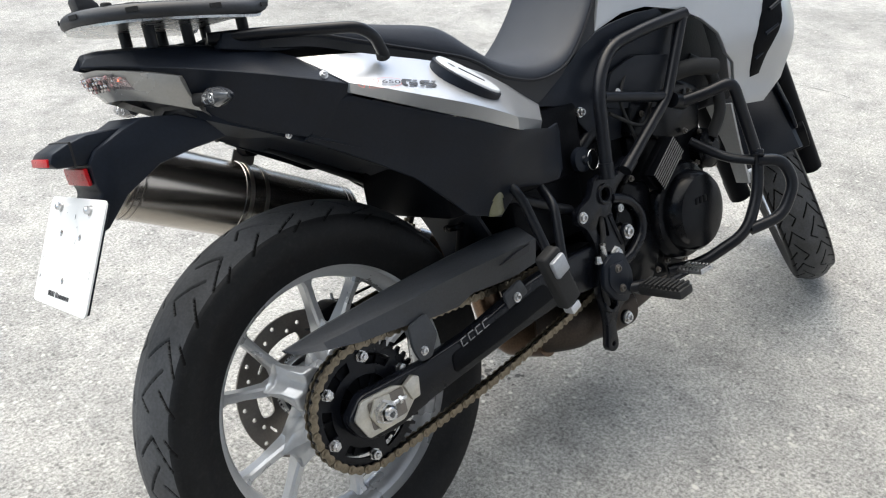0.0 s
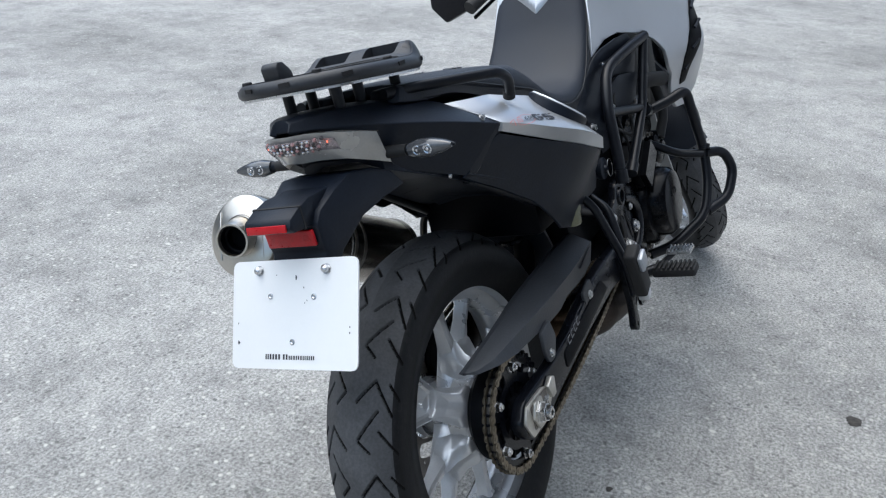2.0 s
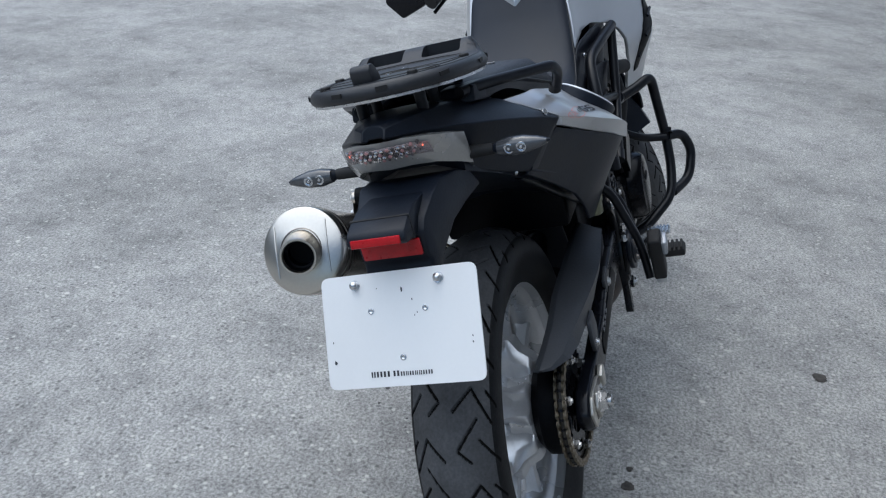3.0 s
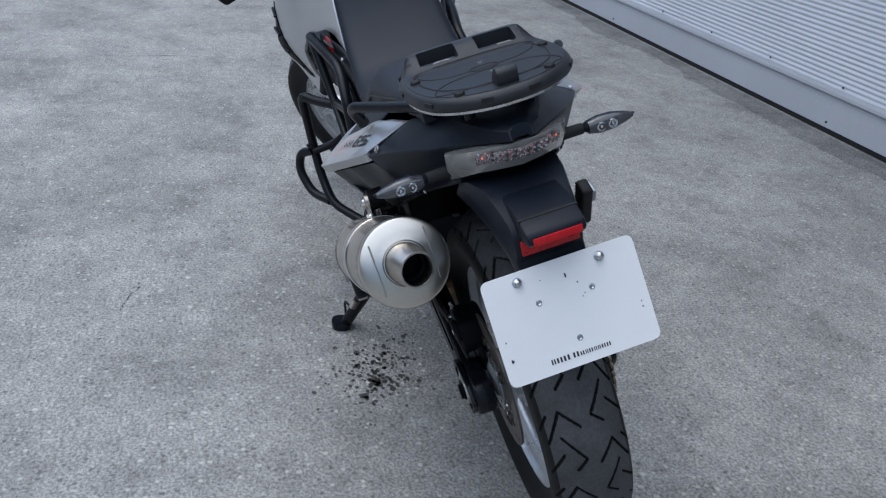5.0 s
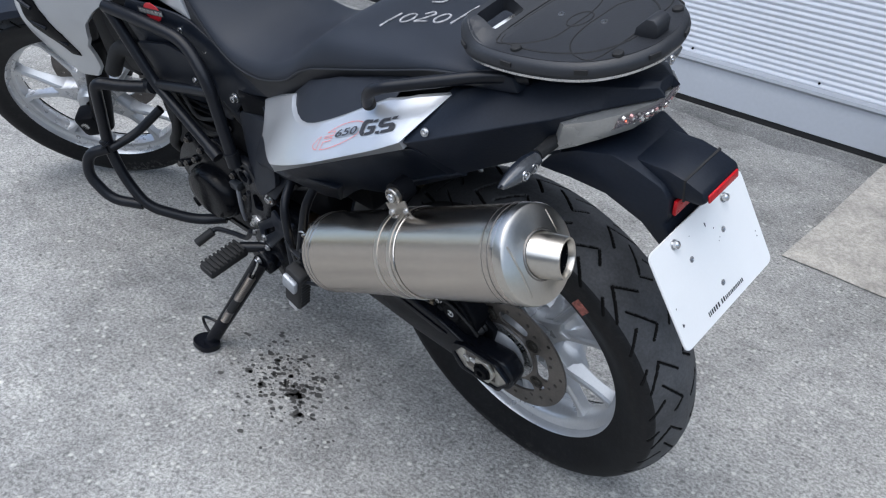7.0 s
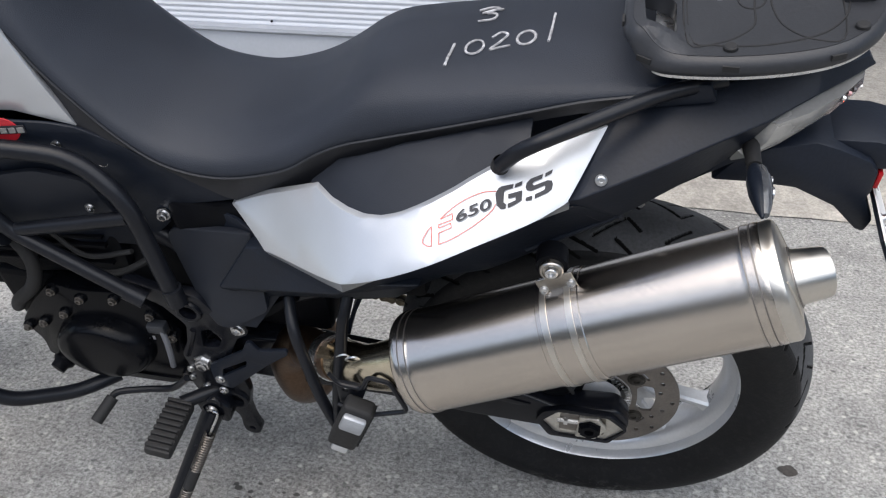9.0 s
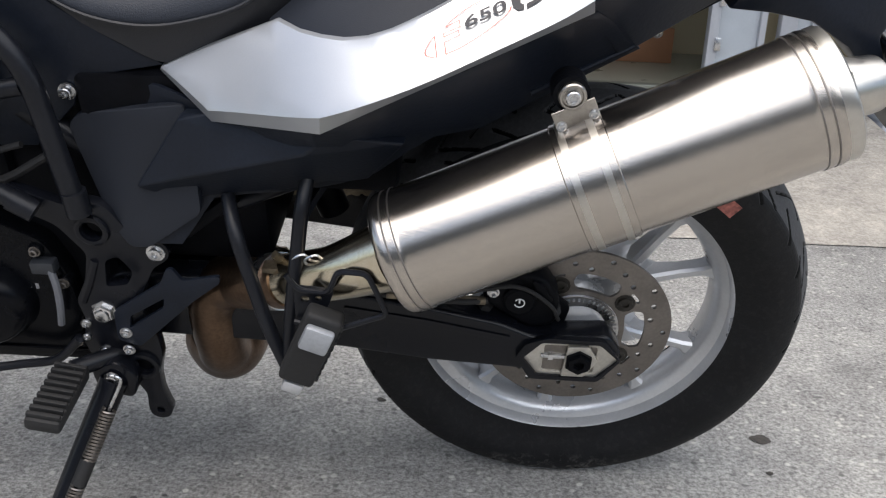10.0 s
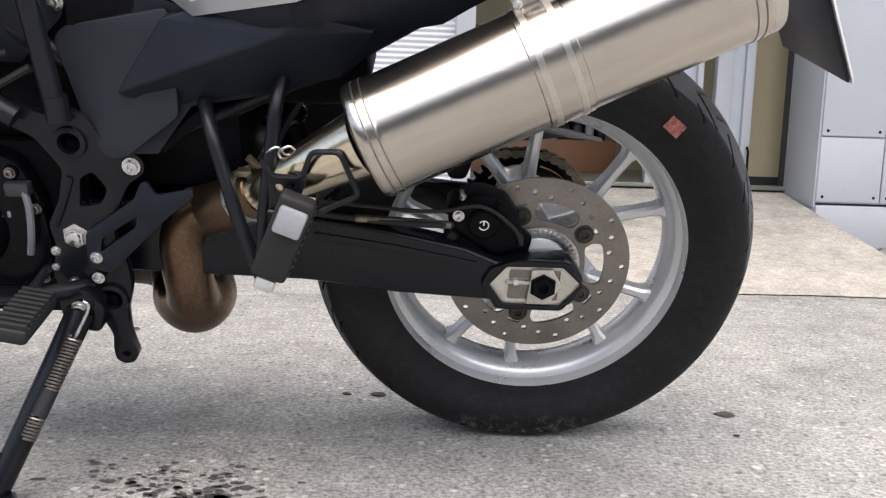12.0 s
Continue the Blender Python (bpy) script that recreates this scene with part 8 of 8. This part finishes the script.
    part("hose", tube(smooth_path([(0.60, -0.14, 0.50), (0.575, -0.165, 0.44), (0.55, -0.17, 0.36), (0.56, -0.165, 0.30)], 6), 0.006, 10), RUBBER, eng)
    part("hose", tube(smooth_path([(0.88, 0.12, 0.66), (0.95, 0.16, 0.70), (1.00, 0.18, 0.64)], 6), 0.018, 14), RUBBER, eng)
    part("reservoir", lathe((0.305, -0.165, 0.560), (0, 0, 1), [(-0.004, 0.0), (-0.004, 0.013), (0.0, 0.016), (0.020, 0.0165), (0.024, 0.0165), (0.024, 0.019), (0.036, 0.019), (0.038, 0)], 24), surface("fluid_amber", (0.17, 0.165, 0.10), 0.3, vary=0.1), eng, "small translucent brake fluid reservoir")
    part("shock_spring", tube([(0.36 + 0.030 * math.cos(a) + 0.06 * a / 40, 0.030 * math.sin(a), 0.50 + 0.16 * a / 40) for a in np.linspace(0, 40, 120)], 0.006, 8), GLOSS_BLACK, eng, "black shock absorber spring")
    part("shock_body", tube([(0.34, -0.02, 0.44), (0.44, -0.02, 0.72)], 0.022, 20), ENGINE_BLACK, eng)
    part("preload_knob", lathe((0.570, -0.135, 0.590), (0, -1, 0), [(0, 0.024), (0.012, 0.024), (0.014, 0.020), (0.014, 0.008), (0.019, 0.006), (0.019, 0)], 20), BLACK_PLASTIC, eng, "black preload adjuster knob")
    part("key_ring", tube([(0.592 + 0.016 * math.cos(a), -0.152, 0.585 + 0.020 * math.sin(a)) for a in np.linspace(0, 2 * math.pi, 24, endpoint=False)], 0.001, 6, closed=True), STEEL, eng, "thin steel ring")
    part("brake_lamp_switch", tube([(0.565, -0.17, 0.40), (0.56, -0.172, 0.425)], 0.006, 8), STEEL, eng)


build_engine()


def build_controls():
    def peg(s, x, z, tilt):
        bm = bmesh.new()
        m = pose(x, s * 0.195, z) @ Matrix.Rotation(math.radians(tilt), 4, "Y")
        add_box(bm, (-0.022, 0 if s > 0 else -0.100, -0.014), (0.022, 0.100 if s > 0 else 0, 0.006), m)
        bevel_sharp(bm, 0.006, 2)
        p = part("rider_peg", bm, RUBBER, bike, "ribbed black rubber rider footpeg")
        for k in range(9):
            y = s * (0.008 + 0.0105 * k)
            part("rib", box((-0.020, y - 0.0028, 0.004), (0.020, y + 0.0028, 0.012), 0.001, m), RUBBER, p)
        part("peg_mount", tube([(0.60, s * 0.155, 0.315), (x, s * 0.20, z)], 0.012, 12), TUBE_BLACK, p)
        return p
    peg(1, 0.650, 0.322, -10)
    peg(-1, 0.640, 0.318, -5)
    lever = part("gear_lever", tube(smooth_path([(0.648, 0.166, 0.345), (0.69, 0.160, 0.300), (0.74, 0.165, 0.292), (0.786, 0.178, 0.290), (0.792, 0.195, 0.287)], 5), 0.006, 10), TUBE_BLACK, bike, "black gear lever")
    part("rubber_tip", tube([(0.790, 0.188, 0.289), (0.806, 0.228, 0.272)], 0.0105, 14), RUBBER, lever, "ribbed rubber lever tip")
    ped = part("brake_pedal", tube(smooth_path([(0.60, -0.165, 0.33), (0.66, -0.175, 0.295), (0.73, -0.185, 0.292), (0.775, -0.21, 0.305)], 5), 0.007, 10), TUBE_BLACK, bike, "black brake pedal")
    bm = bmesh.new()
    add_box(bm, (0.755, -0.252, 0.306), (0.800, -0.195, 0.312))
    for k in range(7):
        add_box(bm, (0.757, -0.250 + 0.0085 * k, 0.312), (0.798, -0.246 + 0.0085 * k, 0.317))
    part("pedal_plate", bm, STEEL, ped, "toothed steel pedal plate")
    # side stand
    top, mid, foot = Vector((0.607, 0.185, 0.292)), Vector((0.652, 0.262, 0.190)), Vector((0.690, 0.333, 0.102))
    st = part("side_stand", tube([top, mid, foot], [0.0185, 0.0165, 0.0150], 16), GLOSS_BLACK, bike, "black side stand on the asphalt")
    pad = [(-0.034, -0.006), (-0.028, 0.018), (-0.005, 0.026), (0.022, 0.022), (0.034, 0.004), (0.028, -0.020), (0.0, -0.026), (-0.024, -0.022)]
    for za, zb, mat, nm, lb, sc in ((0.001, 0.005, STEEL, "foot_plate", "worn bright edge of the stand foot", 1.06), (0.005, 0.017, GLOSS_BLACK, "foot", "black stand foot", 1.0)):
        bm = bmesh.new()
        a = [(p.x * sc, p.y * sc) for p in smooth_path([(x, y, 0) for x, y in pad], 3, True)]
        lo = [bm.verts.new((x, y, za)) for x, y in a]
        hi = [bm.verts.new((x * 0.97, y * 0.97, zb)) for x, y in a]
        bm.faces.new(lo[::-1])
        bm.faces.new(hi)
        for i in range(len(a)):
            k = (i + 1) % len(a)
            bm.faces.new((lo[i], lo[k], hi[k], hi[i]))
        ob = part(nm, bm, mat, st, lb)
        ob.matrix_basis = bike.matrix_world.inverted() @ pose(0.692, 0.337, 0)
    part("foot_loop", tube(smooth_path([(0.680, 0.325, 0.118), (0.715, 0.318, 0.130), (0.722, 0.312, 0.150), (0.69, 0.305, 0.155), (0.672, 0.30, 0.145)], 5), 0.0035, 8), GLOSS_BLACK, st)
    o = Vector((-0.012, 0.016, 0.004))
    for c0, c1, r in ((0.03, 0.10, 0.0085), (0.135, 0.165, 0.0085)):
        p0 = top + (foot - top).normalized() * c0 + o
        p1 = top + (foot - top).normalized() * c1 + o
        d, u, v = frame_axes(p1 - p0)
        n = int((p1 - p0).length / 0.0042)
        L = (p1 - p0).length
        part("spring", tube([p0 + d * (L * i / (n * 10)) + r * (math.cos(i * 0.628) * u + math.sin(i * 0.628) * v) for i in range(n * 10 + 1)], 0.0017, 6), DISC_STEEL, st, "steel return spring")
    part("spring_cover", tube([top + (foot - top).normalized() * 0.10 + o, top + (foot - top).normalized() * 0.135 + o], 0.0098, 12), RUBBER, st)
    part("spring_hook", tube(smooth_path([top + o * 1.0 + Vector((0, 0.002, 0.022)), top + o + Vector((-0.006, 0.003, 0.012)), top + (foot - top).normalized() * 0.032 + o], 5), 0.0022, 8), STEEL, st)
    part("stand_pivot", prism(rounded([(0.585, 0.26), (0.575, 0.30), (0.60, 0.325), (0.635, 0.31), (0.63, 0.27)], 0.01), 0.160, 0.186, 0.004), GLOSS_BLACK, st)
    bolt_part((0.606, 0.190, 0.300), (0, 1, 0), st, 0.008, 0.006)
    part("stand_switch", prism(rounded([(0.572, 0.255), (0.566, 0.30), (0.590, 0.305), (0.596, 0.258)], 0.008), 0.135, 0.155, 0.004), ENGINE_BLACK, st)


build_controls()


# -- front end, turned to the left on its lock --
def build_front():
    rake = math.radians(26)
    axis = Vector((-math.sin(rake), 0, math.cos(rake)))
    p0 = Vector((1.575 + 0.097, 0, 0.0))
    turn = Matrix.Translation(p0) @ Matrix.Rotation(math.radians(STEER), 4, axis) @ Matrix.Translation(-p0)
    front = part("fork", tube([(1.19, 0.10, 1.00), (1.19 + 0.488 * 0.42, 0.10, 0.58)], 0.024, 18), GLOSS_BLACK, bike, "black front fork legs")
    front.matrix_basis = turn
    part("fork_leg", tube([(1.19, -0.10, 1.00), (1.395, -0.10, 0.58)], 0.024, 18), GLOSS_BLACK, front)
    for s in (1, -1):
        part("fork_slider", tube([(1.375, s * 0.10, 0.62), (1.545, s * 0.10, 0.30)], 0.029, 20), ENGINE_BLACK, front)
        part("fork_foot", box((1.535, s * 0.10 - 0.03, 0.285), (1.60, s * 0.10 + 0.03, 0.36), 0.012), ENGINE_BLACK, front)
    part("front_axle", tube([(1.575, -0.13, 0.33), (1.575, 0.13, 0.33)], 0.012, 14), STEEL, front)
    for z in (0.98, 0.82):
        part("fork_yoke", box((1.17 + (1.0 - z) * 0.488, -0.13, z - 0.02), (1.24 + (1.0 - z) * 0.488, 0.13, z + 0.02), 0.01), ENGINE_BLACK, front)
    part("front_caliper", prism(rounded([(1.48, 0.36), (1.43, 0.42), (1.46, 0.48), (1.52, 0.46), (1.55, 0.40)], 0.012), -0.115, -0.06, 0.006), ENGINE_BLACK, front, "black front brake caliper")
    bm = bmesh.new()
    holes = [circle(1.575 + r * math.cos(a), 0.33 + r * math.sin(a), 0.004, 6) for k in range(30) for a, r in ((2 * math.pi * k / 30, (0.138, 0.125, 0.115)[k % 3]),)]
    add_prism(bm, circle(1.575, 0.33, 0.150, 72), -0.072, -0.067, holes=[circle(1.575, 0.33, 0.10, 48)] + holes)
    part("front_disc", bm, DISC_STEEL, front, "drilled steel front brake disc")
    arch = []
    for a in np.linspace(math.radians(168), math.radians(72), 16):
        c, s_ = math.cos(a), math.sin(a)
        row = []
        for r, w in ((0.352, 0.070), (0.366, 0.060), (0.374, 0.0), (0.366, -0.060), (0.352, -0.070), (0.347, -0.066), (0.368, 0.0), (0.347, 0.066)):
            row.append((1.575 + r * c, w, 0.33 + r * s_))
        arch.append(row)
    part("front_mudguard", loft(arch), BLACK_PLASTIC, front, "black front mudguard")
    for s in (1, -1):
        skirt = rounded([(1.575 - 0.33, 0.44), (1.575 - 0.36, 0.50), (1.575 - 0.30, 0.60), (1.575 - 0.19, 0.68), (1.575 - 0.06, 0.70), (1.575 - 0.10, 0.62), (1.575 - 0.24, 0.53)], 0.02)
        part("mudguard_side", prism(skirt, s * 0.074 - 0.004, s * 0.074 + 0.004, 0.003), BLACK_PLASTIC, front)
    sp = part("splash_panel", loft([[(1.195, -0.016, 0.580), (1.195, -0.086, 0.580), (1.203, -0.086, 0.580), (1.203, -0.016, 0.580)], [(1.195, -0.060, 0.470), (1.195, -0.100, 0.470), (1.203, -0.100, 0.470), (1.203, -0.060, 0.470)],
        [(1.190, -0.084, 0.385), (1.190, -0.118, 0.385), (1.198, -0.118, 0.385), (1.198, -0.084, 0.385)]]), surface("pale_grey_plastic", (0.33, 0.335, 0.33), 0.5, vary=0.08), bike, "pale grey splash panel before the engine")
    # handlebar, levers and mirror
    hb = part("handlebar", tube(smooth_path([(1.10, 0.36, 1.07), (1.16, 0.26, 1.09), (1.21, 0.10, 1.06), (1.21, -0.10, 1.06), (1.16, -0.26, 1.09), (1.10, -0.36, 1.07)], 5), 0.013, 14), GLOSS_BLACK, bike, "black handlebar")
    hb.matrix_basis = turn
    for s in (1, -1):
        part("grip", tube([(1.145, s * 0.28, 1.088), (1.095, s * 0.375, 1.068)], 0.018, 14), RUBBER, hb, "black rubber grip")
        part("lever", tube(smooth_path([(1.185, s * 0.22, 1.085), (1.17, s * 0.28, 1.06), (1.12, s * 0.37, 1.04)], 4), 0.005, 8), ENGINE_BLACK, hb)
    return front


STEER = 40.0
front_fork = build_front()
front_wheel = wheel("front_wheel", "silver cast front wheel turned to the left", 0.040, 0.258, 20, 15, 0.055, front_fork, pose(1.575, 0, 0.33))
ft = new("front_tyre", tyre_mesh("front_tyre", 0.330, 0.112, 0.252, 1000, {"pitch": 0.128, "cuts": [((a, b * 0.8, c, d * 0.8), w * 0.7) for (a, b, c, d), w in CUTS]}))
ft.parent = front_fork
ft.matrix_basis = pose(1.575, 0, 0.33)
tagged(ft, "black front road tyre with angled grooves")


def build_mirror():
    """Rear-view mirror housing on the left bar, its lower tip in sight."""
    bm = bmesh.new()
    o = [(0.355, 0.938), (0.290, 0.958), (0.225, 0.990), (0.225, 1.05), (0.30, 1.08), (0.385, 1.06), (0.392, 0.985)]
    a = [bm.verts.new((0.93, y, z)) for y, z in o]
    b = [bm.verts.new((0.985, y * 0.97 + 0.01, z + 0.004)) for y, z in o]
    bm.faces.new(a)
    bm.faces.new(b[::-1])
    for i in range(len(o)):
        k = (i + 1) % len(o)
        bm.faces.new((a[i], b[i], b[k], a[k]))
    bevel_sharp(bm, 0.008, 2)
    m = part("mirror", bm, GLOSS_BLACK, bike, "black angular rear-view mirror")
    cy, cz = 0.31, 1.005
    bm = bmesh.new()
    bm.faces.new([bm.verts.new((0.9285, cy + (y - cy) * 0.62, cz + 0.035 + (z - cz) * 0.5)) for y, z in o])
    part("mirror_glass", bm, CHROME, m, "mirror glass")
    part("mirror_stem", tube([(0.98, 0.30, 1.04), (1.05, 0.27, 1.09), (1.10, 0.24, 1.09)], 0.007, 10), GLOSS_BLACK, m)


build_mirror()
